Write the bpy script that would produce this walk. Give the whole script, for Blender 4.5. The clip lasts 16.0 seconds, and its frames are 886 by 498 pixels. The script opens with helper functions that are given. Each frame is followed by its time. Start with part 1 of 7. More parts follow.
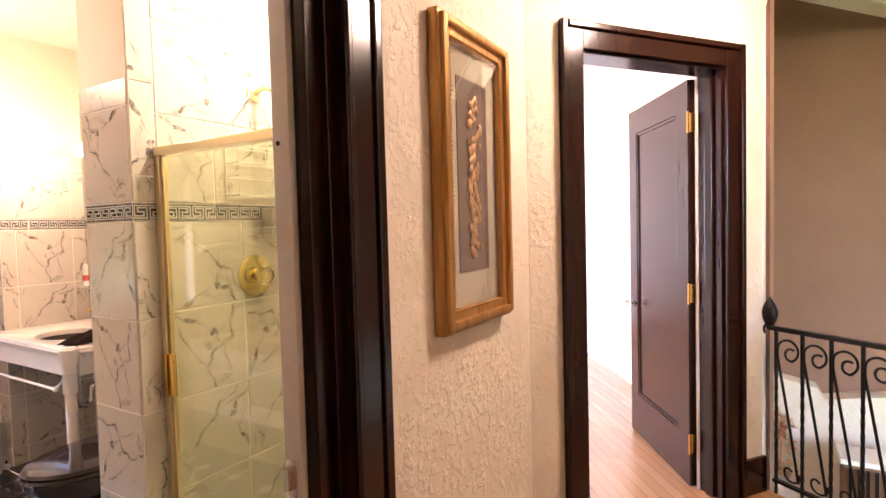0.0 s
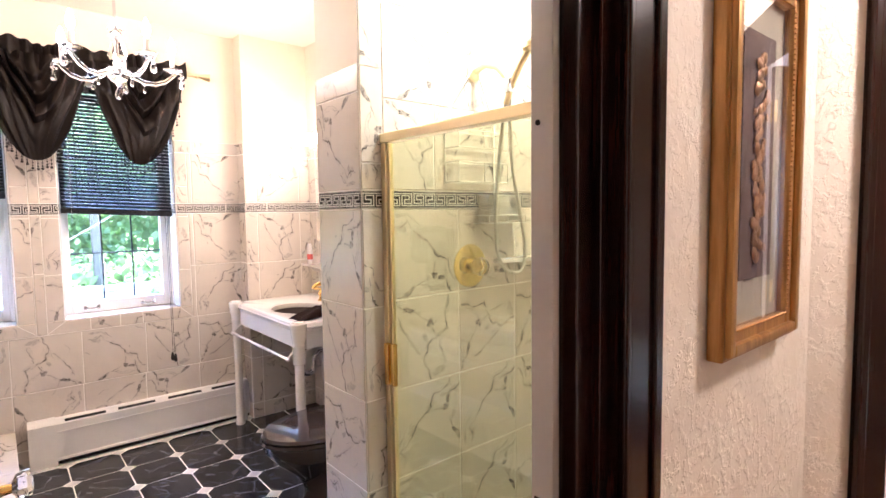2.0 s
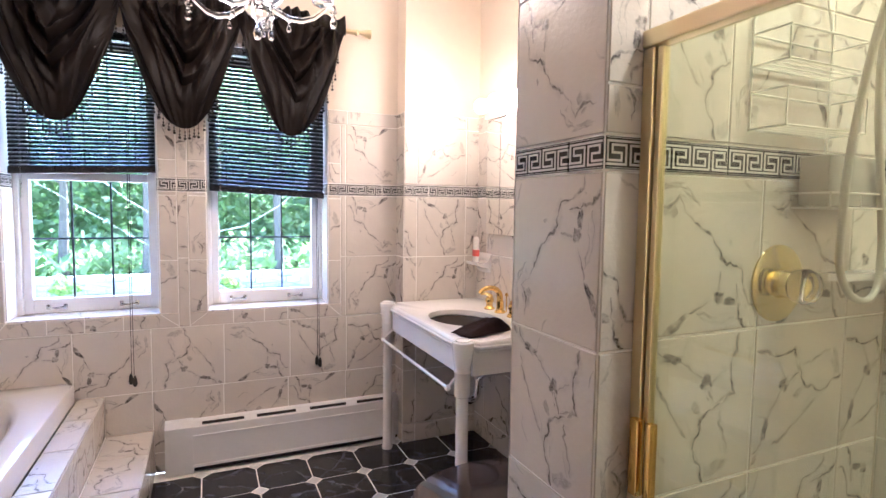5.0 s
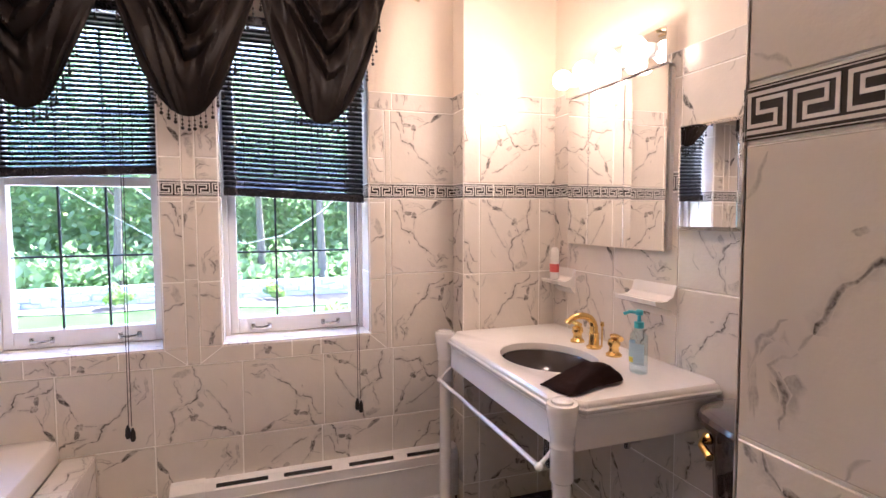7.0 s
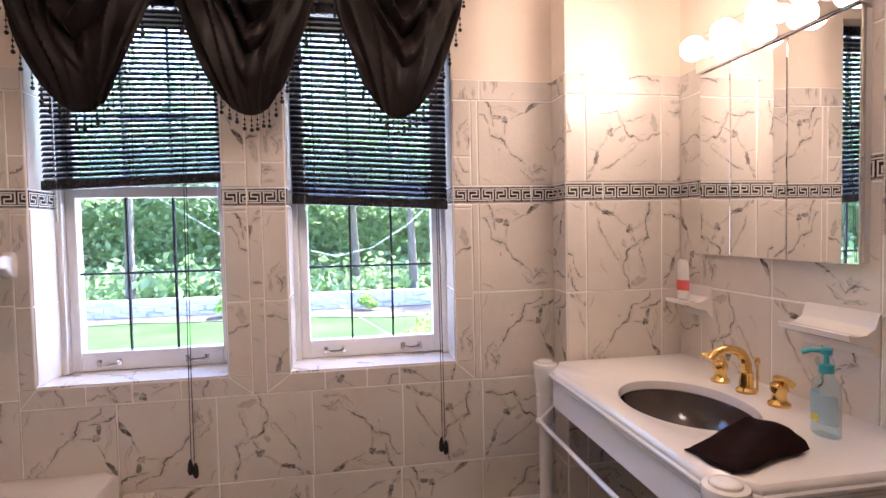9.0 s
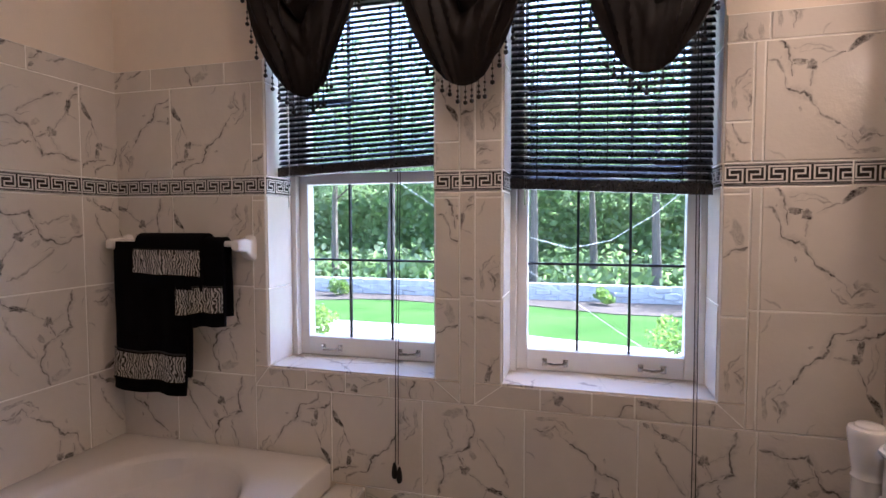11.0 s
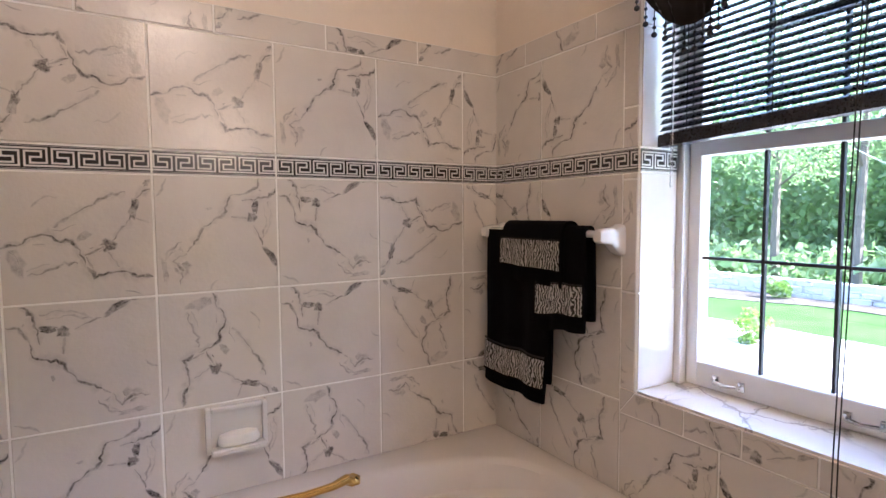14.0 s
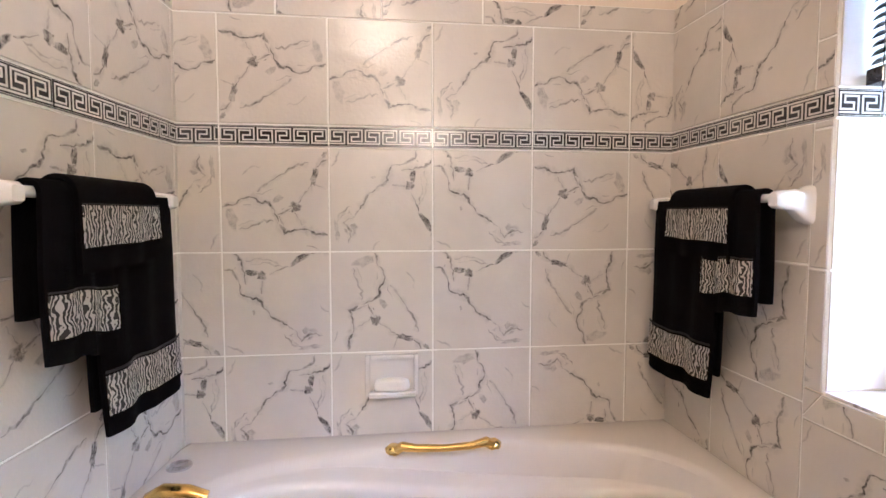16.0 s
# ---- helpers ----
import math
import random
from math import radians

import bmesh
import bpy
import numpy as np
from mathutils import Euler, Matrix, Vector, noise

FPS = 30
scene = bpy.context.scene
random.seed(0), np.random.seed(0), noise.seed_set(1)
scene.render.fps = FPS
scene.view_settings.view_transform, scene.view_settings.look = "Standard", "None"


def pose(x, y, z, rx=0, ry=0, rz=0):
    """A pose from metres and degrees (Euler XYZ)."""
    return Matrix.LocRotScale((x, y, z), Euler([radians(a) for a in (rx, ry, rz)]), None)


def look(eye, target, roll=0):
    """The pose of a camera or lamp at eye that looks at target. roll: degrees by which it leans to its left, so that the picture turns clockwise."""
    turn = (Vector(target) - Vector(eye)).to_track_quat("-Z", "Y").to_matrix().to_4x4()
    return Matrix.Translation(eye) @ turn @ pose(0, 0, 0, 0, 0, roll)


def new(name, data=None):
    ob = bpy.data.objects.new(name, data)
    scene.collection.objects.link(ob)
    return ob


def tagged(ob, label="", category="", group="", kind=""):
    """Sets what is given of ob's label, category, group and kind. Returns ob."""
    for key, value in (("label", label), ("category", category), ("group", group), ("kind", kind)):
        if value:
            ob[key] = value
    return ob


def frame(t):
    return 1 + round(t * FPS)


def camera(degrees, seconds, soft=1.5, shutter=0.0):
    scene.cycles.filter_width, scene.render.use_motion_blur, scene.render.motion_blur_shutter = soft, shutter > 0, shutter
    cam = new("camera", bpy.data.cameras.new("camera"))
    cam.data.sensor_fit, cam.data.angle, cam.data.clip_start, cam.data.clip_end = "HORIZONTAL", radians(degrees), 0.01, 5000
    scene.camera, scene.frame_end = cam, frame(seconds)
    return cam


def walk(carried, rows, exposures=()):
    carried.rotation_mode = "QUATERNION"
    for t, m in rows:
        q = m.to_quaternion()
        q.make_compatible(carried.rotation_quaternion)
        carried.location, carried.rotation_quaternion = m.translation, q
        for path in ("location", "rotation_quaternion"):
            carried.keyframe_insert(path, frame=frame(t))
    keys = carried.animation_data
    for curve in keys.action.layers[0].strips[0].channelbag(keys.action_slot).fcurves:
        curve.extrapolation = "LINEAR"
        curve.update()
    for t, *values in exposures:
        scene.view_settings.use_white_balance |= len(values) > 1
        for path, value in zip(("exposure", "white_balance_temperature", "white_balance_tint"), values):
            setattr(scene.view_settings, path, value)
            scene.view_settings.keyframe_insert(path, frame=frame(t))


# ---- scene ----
cam = camera(79.7, 16.0)
PATH = [
    (0, (0.309, 0.164, 1.301), (-0.716, 1.879, 1.216), -1.5),
    (0.5, (0.281, 0.159, 1.309), (-0.835, 1.816, 1.216), -1.4),
    (1, (0.244, 0.167, 1.31), (-1.015, 1.717, 1.21), -1.3),
    (1.5, (0.183, 0.173, 1.315), (-1.228, 1.586, 1.198), -1.1),
    (2, (0.054, 0.22, 1.331), (-1.472, 1.506, 1.191), -0.8),
    (2.5, (-0.039, 0.261, 1.322), (-1.638, 1.455, 1.189), -0.0),
    (3, (-0.131, 0.299, 1.326), (-1.781, 1.419, 1.185), 0.2),
    (3.5, (-0.23, 0.341, 1.309), (-1.933, 1.381, 1.177), 0.7),
    (4, (-0.381, 0.404, 1.308), (-2.127, 1.368, 1.162), 0.7),
    (4.5, (-0.515, 0.451, 1.281), (-2.311, 1.321, 1.143), 0.8),
    (4.7, (-0.577, 0.466, 1.27), (-2.385, 1.31, 1.13), 0.8),
    (7, (-1.255, 0.611, 1.267), (-3.136, 1.28, 1.143), -0.2),
    (7.5, (-1.336, 0.642, 1.252), (-3.229, 1.277, 1.137), -0.7),
    (8, (-1.41, 0.654, 1.255), (-3.32, 1.236, 1.143), -0.9),
    (10.3, (-1.816, 0.749, 1.256), (-3.804, 0.563, 1.147), -0.4),
    (10.5, (-1.847, 0.736, 1.272), (-3.823, 0.455, 1.143), -0.2),
    (11, (-1.919, 0.731, 1.254), (-3.845, 0.202, 1.15), -0.1),
    (11.5, (-2.006, 0.738, 1.264), (-3.856, -0.013, 1.142), -0.3),
    (12, (-2.059, 0.716, 1.264), (-3.797, -0.266, 1.141), -0.2),
    (12.5, (-2.127, 0.694, 1.246), (-3.726, -0.502, 1.121), -0.4),
    (13, (-2.21, 0.652, 1.241), (-3.659, -0.721, 1.113), -0.4),
    (13.5, (-2.291, 0.62, 1.244), (-3.522, -0.95, 1.109), -0.5),
    (14, (-2.331, 0.61, 1.237), (-3.358, -1.102, 1.107), -0.4),
    (14.5, (-2.39, 0.62, 1.235), (-3.168, -1.218, 1.109), -0.4),
    (15, (-2.445, 0.651, 1.223), (-2.949, -1.281, 1.099), -0.1),
    (15.5, (-2.492, 0.682, 1.196), (-2.835, -1.284, 1.07), 0.0),
    (16, (-2.53, 0.688, 1.143), (-2.78, -1.292, 1.018), 0.0),
]
EXPOSURES = [(0, 5.0, 6500, 33), (1, 5.1, 5800, 29), (2, 5.15, 5300, 26), (3.5, 5.05, 5150, 25), (4.7, 4.7, 5000, 25), (7, 4.4, 5450, 32), (8, 4.3, 5500, 33), (10.3, 3.5, 5500, 31), (11, 3.3, 5450, 30), (12, 3.4, 5400, 29), (13.5, 3.8, 5500, 26), (15, 4.15, 5500, 24), (16, 4.5, 5400, 22)]
walk(cam, [(t, look(eye, target, roll)) for t, eye, target, roll in PATH], EXPOSURES)

# ---- light ----
world = bpy.data.worlds.new("world")
scene.world = world
world.use_nodes = True
wn = world.node_tree.nodes
sky = wn.new("ShaderNodeTexSky")
sky.sky_type, sky.sun_disc = "NISHITA", False
sky.sun_elevation, sky.sun_rotation = radians(53), radians(-25.6)
world.node_tree.links.new(sky.outputs[0], wn["Background"].inputs[0])
wn["Background"].inputs[1].default_value = 0.15
sun = new("sun", bpy.data.lights.new("sun", "SUN"))
sun.data.energy, sun.data.angle, sun.data.color = 5.0, radians(0.6), (1.0, 0.98, 0.94)
sun.matrix_world = look((-4.4, 9.2, 13.4), (0, 0, 0))


def lamp(name, kind, m, energy, color, size=0.1, size_y=None):
    ob = new(name, bpy.data.lights.new(name, kind))
    ob.data.energy, ob.data.color = energy, color
    if kind == "AREA":
        ob.data.size = size
        if size_y:
            ob.data.shape, ob.data.size_y = "RECTANGLE", size_y
    else:
        ob.data.shadow_soft_size = size
    ob.matrix_world = m
    return ob


WARM = (1.0, 0.77, 0.50)

# ---- materials ----
def mat(name, color, rough=0.5, metal=0.0, spec=0.5, coat=0.0):
    m = bpy.data.materials.new(name)
    m.use_nodes = True
    b = m.node_tree.nodes["Principled BSDF"]
    b.inputs["Base Color"].default_value = (*color, 1)
    b.inputs["Roughness"].default_value, b.inputs["Metallic"].default_value = rough, metal
    b.inputs["Specular IOR Level"].default_value, b.inputs["Coat Weight"].default_value = spec, coat
    return m


def node(m, kind, **kw):
    n = m.node_tree.nodes.new("ShaderNode" + kind)
    for k, v in kw.items():
        n.inputs[k.replace("_", " ")].default_value = v
    return n


def link(m, a, b):
    m.node_tree.links.new(a, b)


def bsdf(m):
    return m.node_tree.nodes["Principled BSDF"]


def ramp(m, fac, stops):
    r = m.node_tree.nodes.new("ShaderNodeValToRGB")
    while len(r.color_ramp.elements) < len(stops):
        r.color_ramp.elements.new(0.5)
    for e, (p, c) in zip(r.color_ramp.elements, stops):
        e.position, e.color = p, (*c, 1) if len(c) == 3 else c
    link(m, fac, r.inputs[0])
    return r.outputs[0]


def mixed(m, fac, a, b):
    n = m.node_tree.nodes.new("ShaderNodeMix")
    n.data_type = "RGBA"
    for sock, v in ((n.inputs[0], fac), (n.inputs[6], a), (n.inputs[7], b)):
        if isinstance(v, (int, float)):
            sock.default_value = v
        elif isinstance(v, tuple):
            sock.default_value = (*v, 1)
        else:
            link(m, v, sock)
    return n.outputs[2]


def arith(m, op, a, b=0.0):
    n = m.node_tree.nodes.new("ShaderNodeMath")
    n.operation = op
    for sock, v in ((n.inputs[0], a), (n.inputs[1], b)):
        if isinstance(v, (int, float)):
            sock.default_value = v
        else:
            link(m, v, sock)
    return n.outputs[0]


def bumped(m, height, strength=0.3, distance=0.01):
    n = node(m, "Bump", Strength=strength, Distance=distance)
    link(m, height, n.inputs["Height"])
    link(m, n.outputs[0], bsdf(m).inputs["Normal"])


def place_of(m, spread=0.0):
    """Object coordinates, moved by the object's random number so that alike pieces differ."""
    t = node(m, "TexCoord")
    if not spread:
        return t.outputs["Object"]
    info = m.node_tree.nodes.new("ShaderNodeObjectInfo")
    comb = m.node_tree.nodes.new("ShaderNodeCombineXYZ")
    for i, k in enumerate((1.0, 0.37, 2.3)):
        link(m, arith(m, "MULTIPLY", info.outputs["Random"], spread * k), comb.inputs[i])
    add = m.node_tree.nodes.new("ShaderNodeVectorMath")
    link(m, t.outputs["Object"], add.inputs[0])
    link(m, comb.outputs[0], add.inputs[1])
    return add.outputs[0]


def speckle(m, scale, where, detail=4.0, rough=0.55):
    n = node(m, "TexNoise", Scale=scale, Detail=detail, Roughness=rough)
    link(m, where, n.inputs["Vector"])
    return n


def worn(name, color, rough=0.5, amount=0.12, scale=6.0, bump=0.0, bscale=60.0, metal=0.0, spread=0.0, coat=0.0):
    """A surface whose colour and gloss vary a little at two scales."""
    m = mat(name, color, rough, metal, coat=coat)
    at = place_of(m, spread)
    big, small = speckle(m, scale, at), speckle(m, scale * 9, at)
    f = arith(m, "ADD", arith(m, "MULTIPLY", big.outputs[0], 0.7), arith(m, "MULTIPLY", small.outputs[0], 0.3))
    lo, hi = tuple(c * (1 - amount) for c in color), tuple(min(1, c * (1 + amount)) for c in color)
    link(m, ramp(m, f, ((0.3, lo), (0.7, hi))), bsdf(m).inputs["Base Color"])
    link(m, arith(m, "ADD", rough - 0.06, arith(m, "MULTIPLY", small.outputs[0], 0.12)), bsdf(m).inputs["Roughness"])
    if bump:
        b = speckle(m, bscale, at)
        bumped(m, b.outputs[0], bump, 0.004)
    return m


def marble(name, base, vein, soft, scale, rough, up="Z", spread=50.0):
    """Glazed tile printed as marble: jagged broken veins on a slant, leaf-shaped flecks, smudges, a faint cloud."""
    m = mat(name, base, rough)
    at = place_of(m, spread)
    sep, flat = m.node_tree.nodes.new("ShaderNodeSeparateXYZ"), m.node_tree.nodes.new("ShaderNodeCombineXYZ")
    link(m, at, sep.inputs[0])
    link(m, sep.outputs["X"], flat.inputs[0])
    link(m, sep.outputs[up], flat.inputs[1])

    def warped(vec, noise, amount):
        n = m.node_tree.nodes.new("ShaderNodeVectorMath")
        n.operation = "MULTIPLY_ADD"
        link(m, noise.outputs["Color"], n.inputs[0])
        n.inputs[1].default_value = (amount,) * 3
        link(m, vec, n.inputs[2])
        return n.outputs[0]

    def leaning(vec, turn, sx, sy):
        n = m.node_tree.nodes.new("ShaderNodeMapping")
        n.vector_type = "TEXTURE"
        n.inputs["Rotation"].default_value = (0, 0, radians(turn))
        n.inputs["Scale"].default_value = (1 / sx, 1 / sy, 1)
        link(m, vec, n.inputs[0])
        return n.outputs[0]

    def cells(vec, feature):
        n = m.node_tree.nodes.new("ShaderNodeTexVoronoi")
        n.voronoi_dimensions, n.feature = "2D", feature
        n.inputs["Scale"].default_value = 1.0
        link(m, vec, n.inputs["Vector"])
        return n

    bent = warped(warped(flat.outputs[0], speckle(m, scale * 2.0, flat.outputs[0], 2.0), 0.30 / scale), speckle(m, scale * 11, flat.outputs[0], 3.0, 0.6), 0.12 / scale)
    v = cells(leaning(bent, 52, scale * 0.72, scale * 1.25), "DISTANCE_TO_EDGE")
    gate = speckle(m, scale * 2.6, flat.outputs[0], 2.0)
    wide = ramp(m, gate.outputs[0], ((0.36, (0.014,) * 3), (0.52, (0.022,) * 3), (0.62, (0.045,) * 3), (0.72, (0.12,) * 3)))
    line = arith(m, "SUBTRACT", 1.0, arith(m, "DIVIDE", v.outputs["Distance"], wide))
    line = arith(m, "POWER", arith(m, "MAXIMUM", line, 0.0), 0.5)
    rare = speckle(m, scale * 0.9, bent, 1.0)
    keep = ramp(m, rare.outputs[0], ((0.40, (0.0,) * 3), (0.50, (1.0,) * 3)))
    line = arith(m, "MULTIPLY", arith(m, "MULTIPLY", line, keep), 0.95)
    # small knots and side veins close to the main ones
    v2 = cells(leaning(bent, 40, scale * 2.1, scale * 3.1), "DISTANCE_TO_EDGE")
    beside = arith(m, "MAXIMUM", arith(m, "SUBTRACT", 1.0, arith(m, "MULTIPLY", v.outputs["Distance"], 4.5)), 0.0)
    thin = ramp(m, gate.outputs[0], ((0.42, (0.006,) * 3), (0.60, (0.05,) * 3), (0.70, (0.14,) * 3)))
    side = arith(m, "MAXIMUM", arith(m, "SUBTRACT", 1.0, arith(m, "DIVIDE", v2.outputs["Distance"], thin)), 0.0)
    side = arith(m, "MULTIPLY", arith(m, "MULTIPLY", arith(m, "POWER", side, 0.6), beside), keep)
    line = arith(m, "MAXIMUM", line, arith(m, "MULTIPLY", side, 0.9))
    # flecks
    k = cells(leaning(bent, 58, scale * 0.8, scale * 2.6), "F1")
    chance = m.node_tree.nodes.new("ShaderNodeSeparateColor")
    link(m, k.outputs["Color"], chance.inputs[0])
    size = ramp(m, chance.outputs[0], ((0.76, (0.001,) * 3), (0.79, (0.10,) * 3), (1.0, (0.17,) * 3)))
    fleck = arith(m, "SUBTRACT", 1.0, arith(m, "DIVIDE", k.outputs["Distance"], size))
    fleck = arith(m, "MULTIPLY", arith(m, "MINIMUM", arith(m, "MULTIPLY", arith(m, "MAXIMUM", fleck, 0.0), 4.0), 1.0), arith(m, "ADD", 0.5, arith(m, "MULTIPLY", chance.outputs[1], 0.4)))
    # pale smudges beside the veins
    near = arith(m, "MAXIMUM", arith(m, "SUBTRACT", 1.0, arith(m, "MULTIPLY", v.outputs["Distance"], 5.0)), 0.0)
    smear = arith(m, "MULTIPLY", arith(m, "MULTIPLY", ramp(m, gate.outputs[0], ((0.50, (0.0,) * 3), (0.72, (0.42,) * 3))), near), keep)
    mark = arith(m, "MAXIMUM", arith(m, "MAXIMUM", line, fleck), smear)
    grain = speckle(m, scale * 30, flat.outputs[0], 2.0)
    mark = arith(m, "MULTIPLY", mark, ramp(m, grain.outputs[0], ((0.3, (0.55,) * 3), (0.6, (1.0,) * 3))))
    cloud = speckle(m, scale * 0.7, at, 3.0)
    body = mixed(m, ramp(m, cloud.outputs[0], ((0.35, (0.0,) * 3), (0.75, (1.0,) * 3))), base, soft)
    link(m, mixed(m, mark, body, vein), bsdf(m).inputs["Base Color"])
    fine = speckle(m, 55, at, 2.0)
    bumped(m, fine.outputs[0], 0.05, 0.004)
    return m


def printed_tile(name, base, vein, soft, rough):
    """Glazed wall tile: a faint cloud, and the printed veins that its mesh carries in the attribute "vein"."""
    m = mat(name, base, rough)
    at = place_of(m, 50.0)
    cloud, grain, streak = speckle(m, 6.0, at, 3.0), speckle(m, 240.0, at, 2.0), speckle(m, 45.0, at, 3.0)
    body = mixed(m, ramp(m, cloud.outputs[0], ((0.35, (0.0,) * 3), (0.75, (1.0,) * 3))), base, soft)
    a = m.node_tree.nodes.new("ShaderNodeAttribute")
    a.attribute_name = "vein"
    broken = arith(m, "MULTIPLY", ramp(m, grain.outputs[0], ((0.30, (0.6,) * 3), (0.6, (1.0,) * 3))), ramp(m, streak.outputs[0], ((0.34, (0.35,) * 3), (0.55, (1.0,) * 3))))
    link(m, mixed(m, arith(m, "MULTIPLY", a.outputs["Fac"], broken), body, vein), bsdf(m).inputs["Base Color"])
    fine, swell = speckle(m, 85, at, 2.0), speckle(m, 9, at, 1.0)
    bumped(m, arith(m, "ADD", fine.outputs[0], arith(m, "MULTIPLY", swell.outputs[0], 2.5)), 0.20, 0.004)
    return m


def timber(name, dark, light, rough=0.25, coat=0.4):
    m = mat(name, dark, rough, coat=coat)
    t = place_of(m, 9.0)
    mp = m.node_tree.nodes.new("ShaderNodeMapping")
    mp.inputs["Scale"].default_value = (14, 14, 1.2)
    link(m, t, mp.inputs[0])
    g = speckle(m, 3.0, mp.outputs[0], 6.0, 0.65)
    link(m, ramp(m, g.outputs[0], ((0.3, dark), (0.72, light))), bsdf(m).inputs["Base Color"])
    bumped(m, g.outputs[0], 0.08, 0.002)
    return m


def strips(name, dark, light, width, turn):
    """Floor of narrow boards with joints and a varnish."""
    m = mat(name, dark, 0.22, coat=0.3)
    mp = m.node_tree.nodes.new("ShaderNodeMapping")
    mp.inputs["Rotation"].default_value = (0, 0, radians(turn))
    link(m, place_of(m), mp.inputs[0])
    br = node(m, "TexBrick", Scale=1.0, Mortar_Size=0.0015, Brick_Width=0.9, Row_Height=width)
    br.inputs["Color1"].default_value, br.inputs["Color2"].default_value = (*dark, 1), (*light, 1)
    br.inputs["Mortar"].default_value = (*(c * 0.35 for c in dark), 1)
    link(m, mp.outputs[0], br.inputs["Vector"])
    mp2 = m.node_tree.nodes.new("ShaderNodeMapping")
    mp2.inputs["Scale"].default_value = (1.5, 30, 1)
    link(m, mp.outputs[0], mp2.inputs[0])
    g = speckle(m, 3.0, mp2.outputs[0], 6.0)
    link(m, mixed(m, arith(m, "MULTIPLY", g.outputs[0], 0.35), br.outputs["Color"], tuple(c * 0.6 for c in dark)), bsdf(m).inputs["Base Color"])
    return m


def glassy(name, tint, rough=0.0, ior=1.45):
    m = mat(name, tint, rough)
    b = bsdf(m)
    b.inputs["Transmission Weight"].default_value, b.inputs["IOR"].default_value = 1.0, ior
    return m


def pane_glass(name, tint, gloss=0.07):
    """Thin sheet: light goes straight on, tinted, with a mirror gloss by Fresnel."""
    m = mat(name, tint)
    nt = m.node_tree
    tr, gl, mx = nt.nodes.new("ShaderNodeBsdfTransparent"), nt.nodes.new("ShaderNodeBsdfGlossy"), nt.nodes.new("ShaderNodeMixShader")
    tr.inputs[0].default_value = (*tint, 1)
    gl.inputs["Roughness"].default_value = 0.01
    lw = node(m, "LayerWeight")
    face = arith(m, "POWER", lw.outputs["Facing"], 5.0)
    link(m, arith(m, "ADD", gloss * 0.6, arith(m, "MULTIPLY", face, 0.9)), mx.inputs[0])
    link(m, tr.outputs[0], mx.inputs[1])
    link(m, gl.outputs[0], mx.inputs[2])
    link(m, mx.outputs[0], nt.nodes["Material Output"].inputs[0])
    return m


def glowing(name, color, strength):
    m = mat(name, color)
    bsdf(m).inputs["Emission Color"].default_value = (*color, 1)
    bsdf(m).inputs["Emission Strength"].default_value = strength
    return m


def stucco():
    m = mat("stucco", (0.78, 0.69, 0.58), 0.7)
    at = place_of(m)
    a, b, c = speckle(m, 7, at, 3.0), speckle(m, 34, at, 5.0, 0.62), speckle(m, 120, at, 3.0)
    # trowel dabs with ragged edges over a finer sand
    dab = ramp(m, b.outputs[0], ((0.50, (0.0,) * 3), (0.56, (0.75,) * 3), (0.72, (1.0,) * 3)))
    where = ramp(m, a.outputs[0], ((0.36, (0.15,) * 3), (0.60, (1.0,) * 3)))
    bumped(m, arith(m, "ADD", arith(m, "MULTIPLY", dab, where), arith(m, "MULTIPLY", c.outputs[0], 0.22)), 0.65, 0.006)
    link(m, ramp(m, a.outputs[0], ((0.3, (0.74, 0.65, 0.54)), (0.7, (0.83, 0.75, 0.64)))), bsdf(m).inputs["Base Color"])
    return m


def zebra():
    m = mat("zebra_cloth", (0.6, 0.57, 0.5), 0.6)
    w = node(m, "TexWave", Scale=34.0, Distortion=12.0, Detail=2.0)
    w.inputs["Detail Scale"].default_value = 1.2
    w.bands_direction = "Y"
    link(m, place_of(m, 3.0), w.inputs["Vector"])
    link(m, ramp(m, w.outputs[0], ((0.50, (0.012, 0.011, 0.010)), (0.60, (0.46, 0.43, 0.38)))), bsdf(m).inputs["Base Color"])
    return m


M_TILE = printed_tile("marble_wall_tile", (0.70, 0.64, 0.57), (0.045, 0.037, 0.036), (0.63, 0.575, 0.515), 0.17)
M_SILL = marble("marble_sill_tile", (0.75, 0.685, 0.61), (0.30, 0.26, 0.24), (0.69, 0.63, 0.565), 4.8, 0.2, "Y")
M_BLACKTILE = marble("black_marble_tile", (0.016, 0.016, 0.022), (0.16, 0.16, 0.19), (0.03, 0.03, 0.038), 7.0, 0.14, "Y")
M_DOT = worn("white_dot_tile", (0.74, 0.72, 0.69), 0.2)
# paler, veinless copy of the wall tile: daylight glare put into the colour
M_REVEAL = worn("glare_reveal_tile", (0.74, 0.68, 0.61), 0.17, 0.05, 4.0)
M_GROUT = worn("grout", (0.90, 0.87, 0.81), 0.8, 0.05)
M_KEYBLACK = worn("border_black", (0.03, 0.026, 0.026), 0.18)
M_KEYWHITE = worn("border_white", (0.72, 0.69, 0.65), 0.18)
M_PAINT = worn("cream_paint", (0.80, 0.70, 0.58), 0.6, 0.04, 3.0, 0.15, 90)
M_CEIL = worn("ceiling_paint", (0.83, 0.77, 0.68), 0.7, 0.03, 2.0, 0.1, 80)
M_WHITE = worn("white_gloss_paint", (0.82, 0.80, 0.78), 0.3, 0.04, 5.0, 0.05, 40)
M_BEDWALL = worn("white_wall_paint", (0.86, 0.86, 0.88), 0.6, 0.02, 2.0)
M_STUCCO = stucco()
